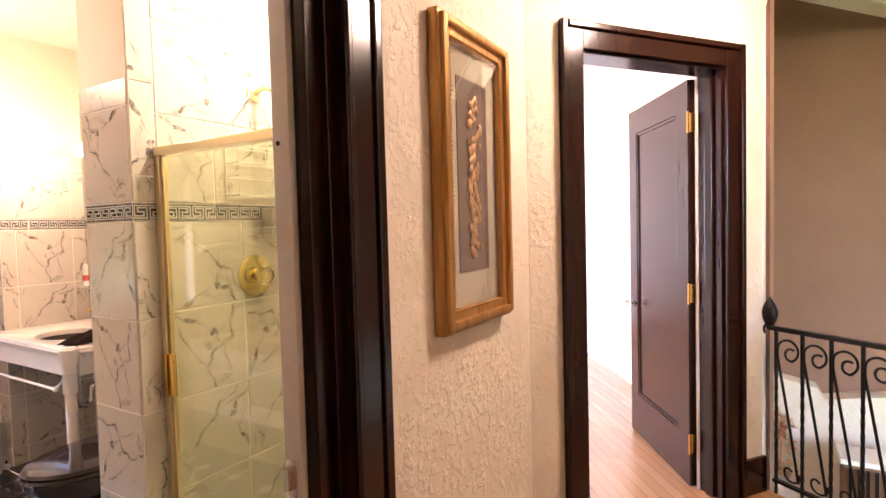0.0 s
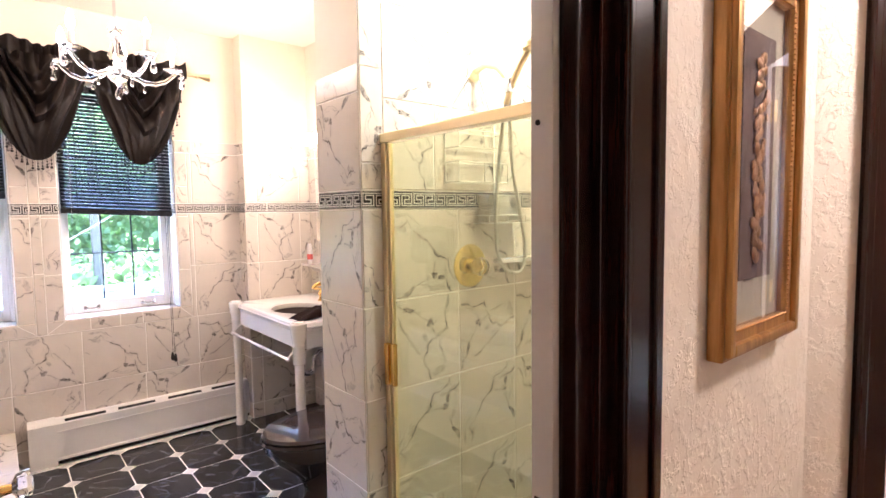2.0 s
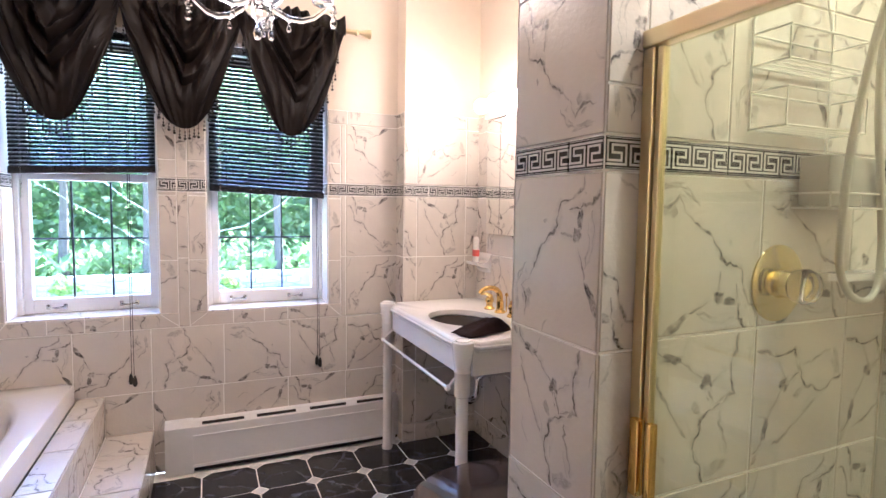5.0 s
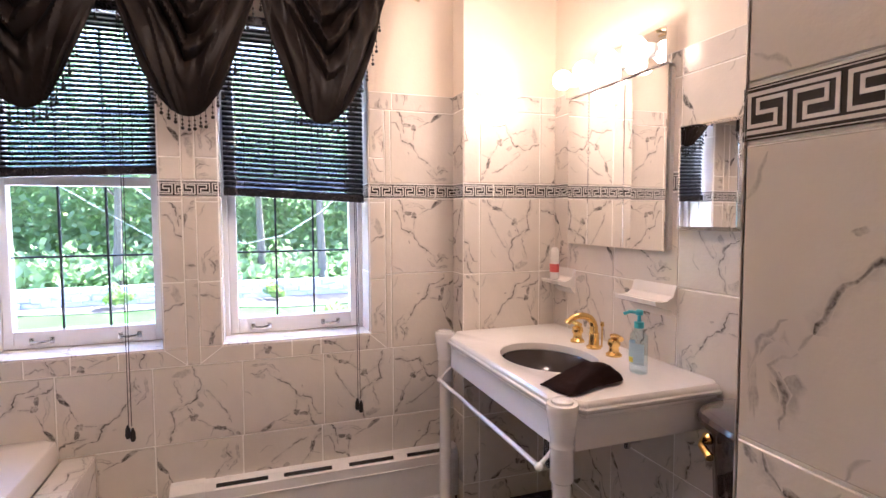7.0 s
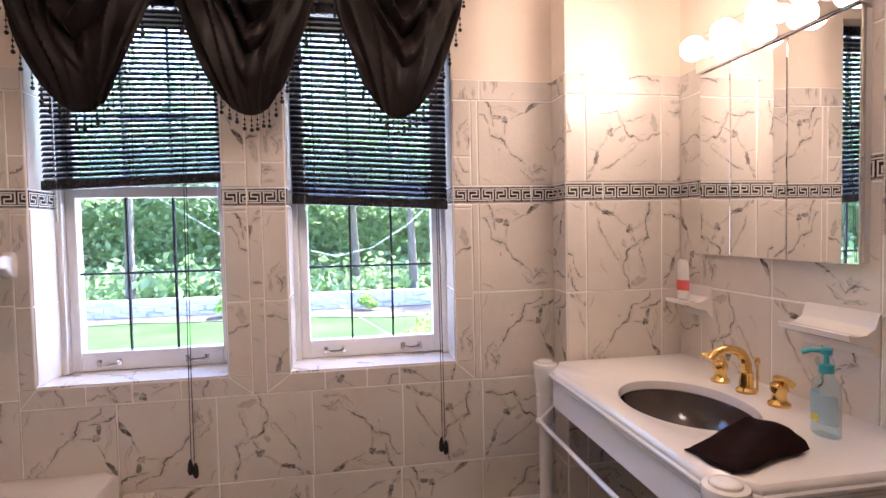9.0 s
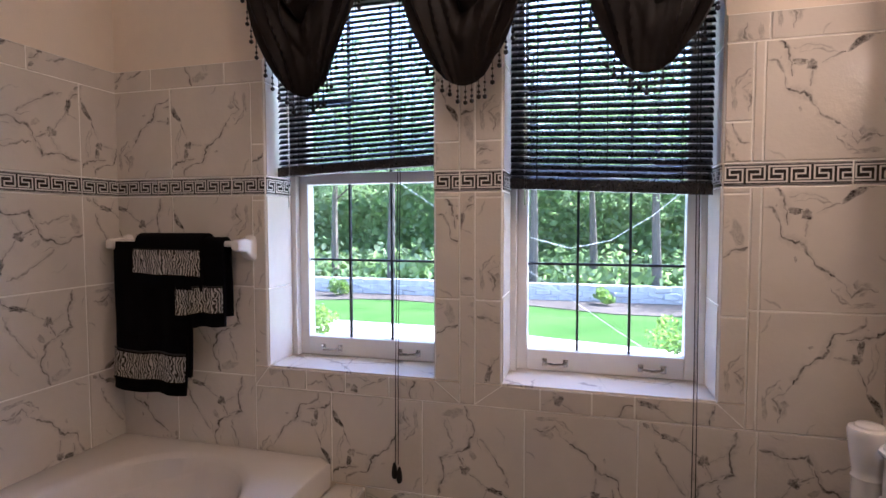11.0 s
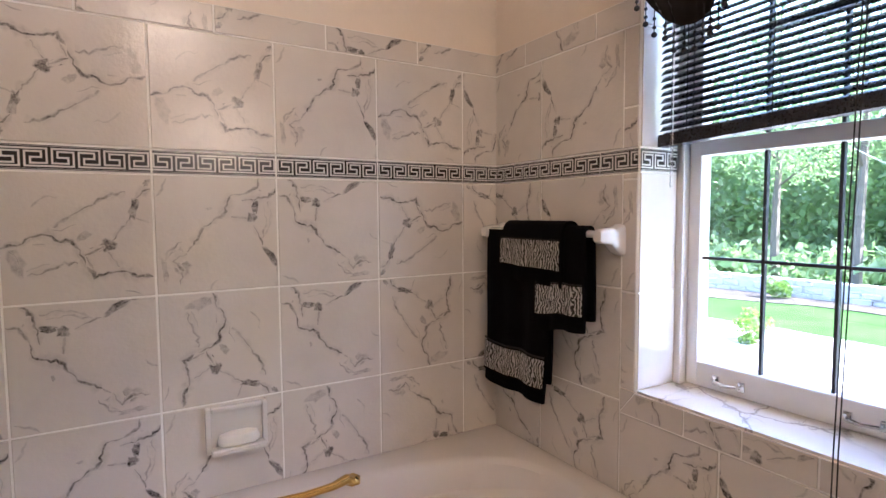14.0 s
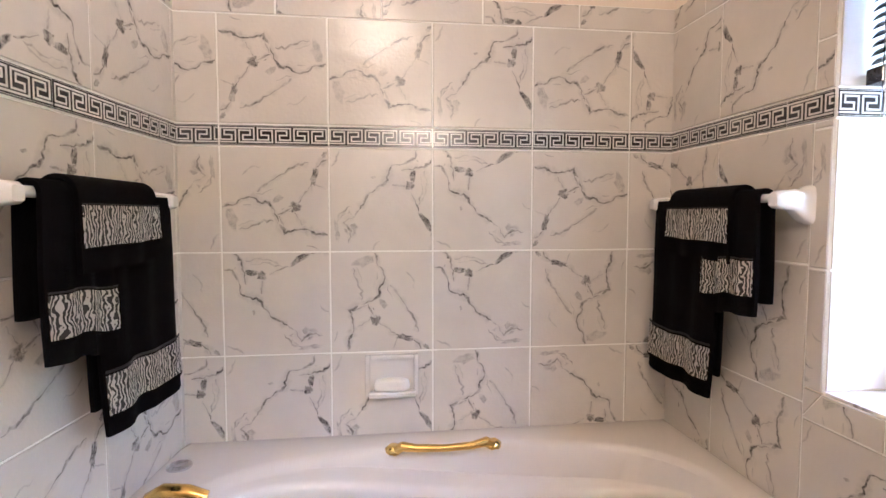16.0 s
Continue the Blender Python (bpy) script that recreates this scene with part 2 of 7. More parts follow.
M_BROWNWALL = worn("taupe_stucco", (0.27, 0.150, 0.098), 0.75, 0.1, 3.0, 0.4, 45)
M_DARKWOOD = timber("mahogany_stain", (0.008, 0.0026, 0.0018), (0.030, 0.0080, 0.0045), 0.2, 0.08)
bsdf(M_DARKWOOD).inputs["Specular IOR Level"].default_value = 0.3
M_DOORWOOD = timber("walnut_door", (0.034, 0.0095, 0.0036), (0.066, 0.0190, 0.0080), 0.22, 0.0)
bsdf(M_DOORWOOD).inputs["Specular IOR Level"].default_value = 0.2
M_FLOORWOOD = strips("oak_strip_floor", (0.36, 0.19, 0.09), (0.46, 0.26, 0.13), 0.057, 53)
M_GOLD = worn("polished_brass", (0.83, 0.56, 0.18), 0.16, 0.08, 20, metal=1.0)
M_PALEGOLD = mat("brushed_gold_frame", (0.86, 0.73, 0.46), 0.28, 1.0)
M_CHROME = worn("chrome", (0.72, 0.72, 0.74), 0.12, 0.05, 20, metal=1.0)
M_MIRROR = mat("mirror", (0.92, 0.92, 0.91), 0.01, 1.0)
M_IRON = worn("wrought_iron", (0.014, 0.010, 0.009), 0.4, 0.3, 30, 0.2, 80, metal=0.6)
M_CLOTH = worn("brown_satin", (0.0085, 0.0056, 0.0045), 0.50, 0.3, 8, 0.2, 400)
bsdf(M_CLOTH).inputs["Specular IOR Level"].default_value = 0.2
M_BLIND = worn("black_slat", (0.012, 0.012, 0.016), 0.28, 0.2, 20)
M_CORD = mat("black_cord", (0.012, 0.01, 0.01), 0.7)
M_TOWEL = worn("black_terry", (0.0035, 0.003, 0.0035), 0.95, 0.3, 25, 0.9, 500)
bsdf(M_TOWEL).inputs["Specular IOR Level"].default_value = 0.08
M_WASH = worn("dark_brown_terry", (0.018, 0.009, 0.008), 0.9, 0.3, 25, 0.8, 500)
bsdf(M_WASH).inputs["Specular IOR Level"].default_value = 0.08
M_DISH = worn("bisque_ceramic", (0.74, 0.70, 0.65), 0.15, 0.04, 5.0, coat=0.2)
M_ZEBRA = zebra()
M_PORCELAIN = worn("white_porcelain", (0.80, 0.77, 0.74), 0.1, 0.02, 4.0, coat=0.3)
M_TUB = worn("bone_acrylic", (0.74, 0.68, 0.62), 0.13, 0.02, 4.0, coat=0.3)
M_VANITY = worn("white_cultured_marble", (0.80, 0.77, 0.74), 0.14, 0.03, 5.0, coat=0.2)
M_DARKPORC = worn("dark_brown_porcelain", (0.048, 0.035, 0.032), 0.1, 0.06, 6, coat=0.4)
M_SINK = worn("grey_brown_sink", (0.060, 0.044, 0.040), 0.12, 0.06, 6, coat=0.3)
M_WINGLASS = pane_glass("window_glass", (0.94, 0.97, 0.97))
M_SHOWERGLASS = pane_glass("shower_glass", (0.90, 0.925, 0.79), 0.15)
M_CRYSTAL = glassy("crystal", (0.98, 0.98, 1.0), 0.0, 1.5)
M_LEAD = worn("lead_came", (0.05, 0.05, 0.055), 0.5, metal=0.5)
M_BULB = glowing("lit_bulb", (1.0, 0.78, 0.48), 1.5)
M_SHADE = glowing("lit_lamp_dome", (1.0, 0.80, 0.55), 2.5)
# plain black that paints the shade inside holes, slots and gaps
M_GAPSHADE = mat("gap_shade_black", (0.01, 0.01, 0.01), 0.8)
M_GILT = timber("gilt_frame", (0.36, 0.17, 0.045), (0.66, 0.38, 0.12), 0.30, 0.2)
bsdf(M_GILT).inputs["Metallic"].default_value = 0.55
M_MAT = worn("cream_mat_board", (0.72, 0.66, 0.52), 0.8, 0.04)
M_TAUPE = worn("taupe_mat_board", (0.24, 0.17, 0.145), 0.7, 0.1)
M_GILTORN = worn("gilded_ornament", (0.76, 0.46, 0.24), 0.35, 0.3, 40, 0.3, 80, metal=0.45)
M_SOAP = worn("white_soap", (0.82, 0.78, 0.70), 0.45)
M_BLUEGEL = pane_glass("blue_gel", (0.85, 0.95, 0.985), 0.1)
M_BLUECAP = mat("teal_cap", (0.05, 0.42, 0.50), 0.35)
M_LABEL = mat("pale_label", (0.65, 0.80, 0.86), 0.5)
M_RED = mat("red_label", (0.65, 0.10, 0.08), 0.5)
M_WIRE = worn("white_wire", (0.78, 0.76, 0.70), 0.3)
M_HOSE = worn("grey_hose", (0.60, 0.58, 0.52), 0.3, metal=0.3)
M_VALVE = worn("pale_brass", (0.82, 0.68, 0.30), 0.18, 0.06, 20, metal=1.0)


# ---- mesh helpers ----
ORIGIN = {}


def thing(name, loc=(0, 0, 0), rz=None):
    """A top-level Empty. With rz its parts are given in its own axes, else in the world's."""
    ob = new(name)
    ob.location = loc
    ORIGIN[ob.name] = Vector((0, 0, 0)) if rz is not None else Vector(loc)
    if rz is not None:
        ob.rotation_euler = (0, 0, radians(rz))
    return ob


def part(name, bm, material, parent=None, label="", smooth=False):
    me = bpy.data.meshes.new(name)
    bmesh.ops.recalc_face_normals(bm, faces=bm.faces)
    if parent is not None:
        bmesh.ops.translate(bm, vec=-ORIGIN[parent.name], verts=bm.verts)
    if smooth:
        for f in bm.faces:
            f.smooth = True
    bm.to_mesh(me)
    bm.free()
    for m in material if isinstance(material, (list, tuple)) else [material]:
        me.materials.append(m)
    if smooth:
        me.set_sharp_from_angle(angle=radians(40))
    ob = new(name, me)
    if parent is not None:
        ob.parent = parent
        ORIGIN[ob.name] = ORIGIN[parent.name]
    else:
        ORIGIN[ob.name] = Vector((0, 0, 0))
    if label:
        ob["label"] = label
    return ob


def structure(name, bm, material, label, category):
    return tagged(part(name, bm, material), label, category, kind="structure")


def box(x0, x1, y0, y1, z0, z1, bevel=0.0, bm=None, seg=2):
    bm = bm or bmesh.new()
    r = bmesh.ops.create_cube(bm, size=1.0)
    bmesh.ops.scale(bm, vec=(abs(x1 - x0), abs(y1 - y0), abs(z1 - z0)), verts=r["verts"])
    bmesh.ops.translate(bm, vec=((x0 + x1) / 2, (y0 + y1) / 2, (z0 + z1) / 2), verts=r["verts"])
    if bevel:
        es = list({e for v in r["verts"] for e in v.link_edges})
        bmesh.ops.bevel(bm, geom=es, offset=bevel, segments=seg, affect="EDGES", profile=0.6)
    return bm


def sweep(points, radius, seg=10, bm=None, closed=False):
    """A round bar along points; radius may be a list."""
    bm = bm or bmesh.new()
    pts = [Vector(p) for p in points]
    n = len(pts)
    rad = radius if isinstance(radius, (list, tuple)) else [radius] * n
    rings, side = [], None
    for i, p in enumerate(pts):
        if closed:
            tan = (pts[(i + 1) % n] - pts[i - 1]).normalized()
        else:
            tan = (pts[min(i + 1, n - 1)] - pts[max(i - 1, 0)]).normalized()
        if side is None:
            side = tan.orthogonal().normalized()
        side = (side - tan * side.dot(tan)).normalized()
        up = tan.cross(side)
        rings.append([bm.verts.new(p + rad[i] * (math.cos(a) * side + math.sin(a) * up)) for a in (2 * math.pi * k / seg for k in range(seg))])
    for a, b in zip(rings, rings[1:] + ([rings[0]] if closed else [])):
        for k in range(seg):
            bm.faces.new((a[k], a[(k + 1) % seg], b[(k + 1) % seg], b[k]))
    if not closed:
        bm.faces.new(rings[0][::-1])
        bm.faces.new(rings[-1])
    return bm


def lathe(profile, c, axis="z", seg=24, bm=None, sx=1.0, sy=1.0):
    """Turned shape: profile of (radius, height) about an axis through c."""
    bm = bm or bmesh.new()
    rings = []
    for r, h in profile:
        ring = []
        for k in range(seg):
            a = 2 * math.pi * k / seg
            u, v = r * math.cos(a) * sx, r * math.sin(a) * sy
            p = {"z": (u, v, h), "x": (h, u, v), "y": (u, h, v)}[axis]
            ring.append(bm.verts.new(Vector(c) + Vector(p)))
        rings.append(ring)
    for a, b in zip(rings, rings[1:]):
        for k in range(seg):
            bm.faces.new((a[k], a[(k + 1) % seg], b[(k + 1) % seg], b[k]))
    bm.faces.new(rings[0][::-1])
    bm.faces.new(rings[-1])
    return bm


def loft(rings, bm=None, cap0=True, cap1=True):
    bm = bm or bmesh.new()
    vs = [[bm.verts.new(p) for p in r] for r in rings]
    n = len(vs[0])
    for a, b in zip(vs, vs[1:]):
        for k in range(n):
            bm.faces.new((a[k], a[(k + 1) % n], b[(k + 1) % n], b[k]))
    if cap0:
        bm.faces.new(vs[0][::-1])
    if cap1:
        bm.faces.new(vs[-1])
    return bm


def sheet(fn, nu, nv, bm=None, thick=0.0):
    """A grid surface fn(u, v), u and v from 0 to 1."""
    bm = bm or bmesh.new()
    g = [[bm.verts.new(fn(i / nu, j / nv)) for j in range(nv + 1)] for i in range(nu + 1)]
    fs = [bm.faces.new((g[i][j], g[i + 1][j], g[i + 1][j + 1], g[i][j + 1])) for i in range(nu) for j in range(nv)]
    if thick:
        bmesh.ops.recalc_face_normals(bm, faces=fs)
        bmesh.ops.solidify(bm, geom=fs, thickness=thick)
    return bm


def prism(outline, z0, z1, bm=None):
    return loft([[(x, y, z0) for x, y in outline], [(x, y, z1) for x, y in outline]], bm)


def arc(c, r, a0, a1, n, plane="xz", squash=1.0):
    out = []
    for i in range(n + 1):
        a = radians(a0 + (a1 - a0) * i / n)
        u, v = r * math.cos(a), r * math.sin(a) * squash
        out.append(Vector(c) + Vector((u, 0, v) if plane == "xz" else (0, u, v) if plane == "yz" else (u, v, 0)))
    return out

# ---- the bathroom's shell ----
W, V, B, L = -3.464, 1.884, -0.909, -1.971   # faces of window wall, mirror wall, tub wall, wall at the tub's foot
CEIL = 2.45
HALL = -0.435                                 # hall face of the entrance wall
BATH = -0.552                                 # bathroom face of the same wall
WINDOWS = ((-0.302, 0.282), (0.486, 1.068))
SILL, HEAD = 0.768, 2.06

bm = bmesh.new()
for y0, y1 in ((-1.1, WINDOWS[0][0]), (WINDOWS[0][1], WINDOWS[1][0]), (WINDOWS[1][1], 2.1)):
    box(W - 0.3, W, y0, y1, 0, CEIL, bm=bm)
for y0, y1 in WINDOWS:
    box(W - 0.3, W, y0, y1, 0, SILL - 0.004, bm=bm)
    box(W - 0.3, W, y0, y1, HEAD, CEIL, bm=bm)
wall_window = structure("wall_west", bm, M_PAINT, "cream painted bathroom wall with two window openings", "wall")
wall_mirror = structure("wall_north", box(W, -1.70, V, V + 0.2, 0, CEIL), M_PAINT, "cream painted wall behind vanity and toilet", "wall")
wall_tub = structure("wall_south", box(W, L + 0.22, B - 0.2, B, 0, CEIL), M_PAINT, "cream painted wall behind the bathtub", "wall")
SPLAY = 0.0963                                # that wall stands a little out of square
wall_foot = structure("wall_tub_foot", prism([(L, B), (L + 0.22, B), (L + 0.22, 0.043), (L + SPLAY * (0.043 - B), 0.043)], 0, CEIL), M_PAINT, "cream painted wall at the end of the bathtub", "wall")
structure("wall_south_east", box(L + 0.22, BATH, -0.10, 0.043, 0, CEIL), M_PAINT, "cream painted wall behind the open door", "wall")
chase = structure("wall_chase", box(W, -3.339, 1.446, V, 0, CEIL), M_PAINT, "boxed-in pipe chase in the corner", "wall")
bm = box(-1.69, -1.404, 1.115, 2.1, 0, CEIL)
pier = structure("wall_pier", bm, M_PAINT, "thick partition between toilet and shower", "wall")
shower_back = structure("wall_shower_back", box(-1.404, BATH, 1.984, 2.1, 0, CEIL), M_PAINT, "rear wall of the shower", "wall")
structure("ceiling", box(W - 0.3, BATH, -1.1, 2.1, CEIL, CEIL + 0.1), M_CEIL, "cream painted bathroom ceiling", "ceiling")

# entrance wall, with the doorway to the hall
DOOR0, DOOR1, DOORH = 0.195, 1.012, 2.02
bm = bmesh.new()
box(BATH, HALL, -1.6, DOOR0 - 0.02, 0, CEIL, bm=bm)
box(BATH, HALL, DOOR1 + 0.02, 2.035, 0, CEIL, bm=bm)
box(BATH, HALL, DOOR0 - 0.02, DOOR1 + 0.02, DOORH + 0.02, CEIL, bm=bm)
structure("wall_entrance", bm, M_STUCCO, "cream stucco wall between hall and bathroom", "wall")
structure("wall_shower_side", box(BATH - 0.012, BATH, 1.2, 1.984, 0, CEIL), M_PAINT, "painted side wall of the shower", "wall")

bathroom_floor = structure("floor", box(W, -0.50, B, 2.0, -0.05, -0.002), M_GROUT, "pale grout bed under the octagon tiles", "floor")

# door frame: dark hall half, white bathroom half
frame1 = tagged(thing("door_1", (-0.49, 0.6, 0)), "dark mahogany door casing, painted white on the bathroom side", "door frame", kind="structure")
for y0, y1, s_ in ((DOOR1, DOOR1 + 0.02, -1), (DOOR0 - 0.02, DOOR0, 1)):
    part("jamb", box(-0.470, HALL + 0.002, y0, y1, 0, DOORH), M_DARKWOOD, frame1)
    e = y0 if s_ < 0 else y1
    part("stop", box(-0.508, -0.470, *sorted((e - s_ * 0.019, e + s_ * (0.062 if s_ < 0 else 0.010))), 0, DOORH, 0.004), M_DARKWOOD, frame1)
    part("stop_bead", box(-0.4695, -0.452, *sorted((e - s_ * 0.002, e + s_ * (0.022 if s_ < 0 else 0.005))), 0, DOORH, 0.002), M_DARKWOOD, frame1)
    part("white_jamb", box(BATH - 0.004, -0.5085, *sorted((e - s_ * 0.0195, e + s_ * (0.076 if s_ < 0 else 0.0))), 0, DOORH, 0.002), M_WHITE, frame1, "white painted jamb")
part("head_jamb", box(BATH - 0.012, HALL, DOOR0, DOOR1, DOORH, DOORH + 0.02), M_DARKWOOD, frame1)


def casing_leg(x, y0, y1, z0, z1, inner):
    """A moulded casing board: flat with a raised back band away from the opening."""
    bm = box(x, x + 0.013, y0, y1, z0, z1, 0.003)
    if inner == "low":
        box(x, x + 0.021, y1 - 0.028, y1, z0, z1, 0.005, bm)
        box(x, x + 0.017, y0 + 0.004, y0 + 0.020, z0, z1, 0.004, bm)
    else:
        box(x, x + 0.021, y0, y0 + 0.028, z0, z1, 0.005, bm)
        box(x, x + 0.017, y1 - 0.020, y1 - 0.004, z0, z1, 0.004, bm)
    return bm


part("casing", casing_leg(HALL, DOOR1 + 0.006, DOOR1 + 0.123, 0, DOORH + 0.12, "low"), M_DARKWOOD, frame1)
part("casing", casing_leg(HALL, DOOR0 - 0.123, DOOR0 - 0.006, 0, DOORH + 0.12, "high"), M_DARKWOOD, frame1)
part("head_casing", box(HALL, HALL + 0.011, DOOR0 - 0.006, DOOR1 + 0.006, DOORH + 0.006, DOORH + 0.12, 0.004), M_DARKWOOD, frame1)
bm = box(-0.548, -0.520, DOOR1 - 0.0785, DOOR1 - 0.0755, 0.74, 0.82)
box(-0.548, -0.534, DOOR1 - 0.087, DOOR1 - 0.0785, 0.755, 0.805, 0.002, bm)
part("strike_plate", bm, M_CHROME, frame1, "worn metal strike plate")
# black disc, the shade inside the hole painted on
part("screw_hole", lathe(((0.005, -0.002), (0.005, 0.002)), (-0.540, DOOR1 - 0.076, 1.48), "y", 10), M_GAPSHADE, frame1, "dark screw hole")

# the bathroom door, standing open
leaf = tagged(thing("bathroom_door", (-0.548, 0.190, 0.008), 180.6), "dark stained panelled wooden door standing open", "door")
part("slab", box(0, 0.815, -0.006, 0.034, 0, 2.0, 0.003), M_DOORWOOD, leaf)
for y in (-0.010, 0.038):
    bm = bmesh.new()
    for x0, x1, z0, z1 in ((0.10, 0.125, 0.22, 1.88), (0.69, 0.715, 0.22, 1.88), (0.125, 0.69, 0.22, 0.245), (0.125, 0.69, 1.855, 1.88)):
        box(x0, x1, min(y, 0.014), max(y, 0.014), z0, z1, 0.004, bm)
    part("panel_moulding", bm, M_DOORWOOD, leaf)
for s, y in ((-1, -0.006), (1, 0.034)):
    rose = part("rosette", lathe(((0.024, 0), (0.024, s * 0.004), (0.012, s * 0.008), (0.009, s * 0.03)), (0.75, y, 0.78), "y"), M_GOLD, leaf, "small brass rosette", True)
    part("knob", lathe(((0.009, s * 0.028), (0.026, s * 0.036), (0.030, s * 0.046), (0.024, s * 0.060), (0.01, s * 0.064)), (0.75, y, 0.78), "y", 12), M_CRYSTAL, rose, "faceted clear glass knob")

# ---- hall, bedroom and stairs ----
DW = 53.1                                     # the slanting wall's turn
A = Vector((-0.341, 2.165, 0))
DIR, NRM = Vector((0.6, 0.8, 0)), Vector((0.8, -0.6, 0))


def slant(u, d, z):
    """A place on the slanting wall: u along it, d into the bedroom."""
    return A + DIR * u - NRM * d + Vector((0, 0, z))


def turned(bm):
    bmesh.ops.transform(bm, matrix=Matrix.Translation(A) @ Matrix.Rotation(radians(DW), 4, "Z"), verts=bm.verts)
    return bm


bm = bmesh.new()
box(-0.145, 0.10, 0.02, 0.14, 0, CEIL, bm=bm)
box(0.10, 0.88, 0.02, 0.14, 1.985, CEIL, bm=bm)
box(0.88, 1.135, 0.02, 0.14, 0, CEIL, 0.012, bm=bm)
# rounded head of the arch over the stairs
pts = [(1.135, 2.45), (1.135, 2.21)] + [(1.135 + 0.2 - 0.2 * math.cos(radians(a)), 2.21 + 0.2 * math.sin(radians(a))) for a in range(15, 91, 15)] + [(2.6, 2.41), (2.6, 2.45)]
loft([[(x, 0.02, z) for x, z in pts], [(x, 0.14, z) for x, z in pts]], bm)
structure("wall_slant", turned(bm), M_STUCCO, "cream stucco wall with the bedroom doorway", "wall")

frame2 = tagged(thing("door_2", A, DW), "dark mahogany casing round the bedroom doorway", "door frame", kind="structure")
for u0, u1 in ((0.0, 0.105), (0.875, 0.98)):
    bm = box(u0, u1, 0.0, 0.02, 0, 2.08, 0.003)
    o = (u0, u0 + 0.026) if u0 == 0 else (u1 - 0.026, u1)
    box(*o, -0.014, 0.02, 0, 2.08, 0.005, bm)
    part("casing", bm, M_DARKWOOD, frame2)
bm = box(0.105, 0.875, 0.001, 0.02, 1.978, 2.079, 0.003)
box(0.03, 0.95, -0.013, 0.019, 2.053, 2.079, 0.005, bm)
part("head_casing", bm, M_DARKWOOD, frame2)
for u0, u1 in ((0.10, 0.118), (0.862, 0.88)):
    part("jamb", box(u0, u1, 0.021, 0.145, 0, 1.985), M_DARKWOOD, frame2)
part("head_jamb", box(0.118, 0.862, 0.021, 0.145, 1.967, 1.985), M_DARKWOOD, frame2)
part("stop", box(0.845, 0.862, 0.06, 0.10, 0, 1.967, 0.004), M_DARKWOOD, frame2)
part("white_edge", box(0.858, 0.884, 0.146, 0.160, 0, 2.05), M_WHITE, frame2, "white painted bedroom casing")

hinge = slant(0.862, 0.16, 0)
leaf2 = tagged(thing("bedroom_door", hinge, 121.5), "dark walnut single-panel door standing half open", "door")
bm = bmesh.new()
for x0, x1, z0, z1 in ((0.01, 0.12, 0.01, 1.96), (0.65, 0.76, 0.01, 1.96), (0.12, 0.65, 0.01, 0.25), (0.12, 0.65, 1.82, 1.96)):
    box(x0, x1, 0.0, 0.038, z0, z1, bm=bm)
part("frame", bm, M_DOORWOOD, leaf2)
part("panel", box(0.12, 0.65, 0.012, 0.026, 0.25, 1.82), M_DOORWOOD, leaf2)
bm = bmesh.new()
for x0, x1, z0, z1 in ((0.12, 0.136, 0.25, 1.82), (0.634, 0.65, 0.25, 1.82), (0.136, 0.634, 0.25, 0.266), (0.136, 0.634, 1.804, 1.82)):
    box(x0, x1, 0.004, 0.034, z0, z1, 0.004, bm)
part("moulding", bm, M_DARKWOOD, leaf2)
part("edge_strip", box(0.0, 0.0098, 0.0, 0.038, 0.01, 1.96), M_DARKWOOD, leaf2)
for z in (0.22, 0.95, 1.76):
    bm = box(-0.004, -0.001, 0.002, 0.034, z - 0.045, z + 0.045, 0.001)
    sweep(((-0.008, 0.040, z - 0.05), (-0.008, 0.040, z + 0.05)), 0.006, 8, bm)
    part("hinge", bm, M_GOLD, leaf2, "brass butt hinge")
for s, y in ((-1, 0.0), (1, 0.038)):
    part("knob", lathe(((0.02, 0), (0.02, s * 0.004), (0.008, s * 0.01), (0.008, s * 0.03), (0.024, s * 0.036), (0.027, s * 0.048), (0.012, s * 0.062)), (0.70, y, 0.80), "y", 12), M_CRYSTAL, leaf2, "clear glass knob")

hall_outline = [(HALL, -1.6), (1.65, -1.6), (1.65, 2.09)] + [tuple(slant(1.15, 0, 0).xy), tuple(slant(1.135, 0.14, 0).xy), tuple(slant(0.5, 0.14, 0).xy), tuple(slant(-0.2, 0.14, 0).xy), (HALL - 0.1, 1.9)]
structure("floor_hall", prism(hall_outline, -0.22, 0.0), M_FLOORWOOD, "varnished oak strip floor of the hall", "floor")
structure("floor_doorway", box(-0.50, HALL, DOOR0, DOOR1, -0.05, 0.002), M_DARKWOOD, "dark wooden threshold", "floor")
bed = [tuple(slant(-0.2, 0.141, 0).xy), tuple(slant(1.135, 0.141, 0).xy), (0.2, 3.6), (-1.62, 6.1), (-4.2, 6.1), (-4.2, 2.13), (-0.62, 2.13)]
structure("floor_bedroom", prism(bed, -0.2, -0.001), M_FLOORWOOD, "varnished oak strip floor of the bedroom", "floor")


def plank_wall(name, p, q, z0, z1, thick, m, label):
    """An upright wall from p to q, thick to its left."""
    p, q = Vector((*p, 0)), Vector((*q, 0))
    d = (q - p).normalized()
    s = Vector((-d.y, d.x, 0)) * thick
    return structure(name, prism([tuple(v.xy) for v in (p, q, q + s, p + s)], z0, z1), m, label, "wall")


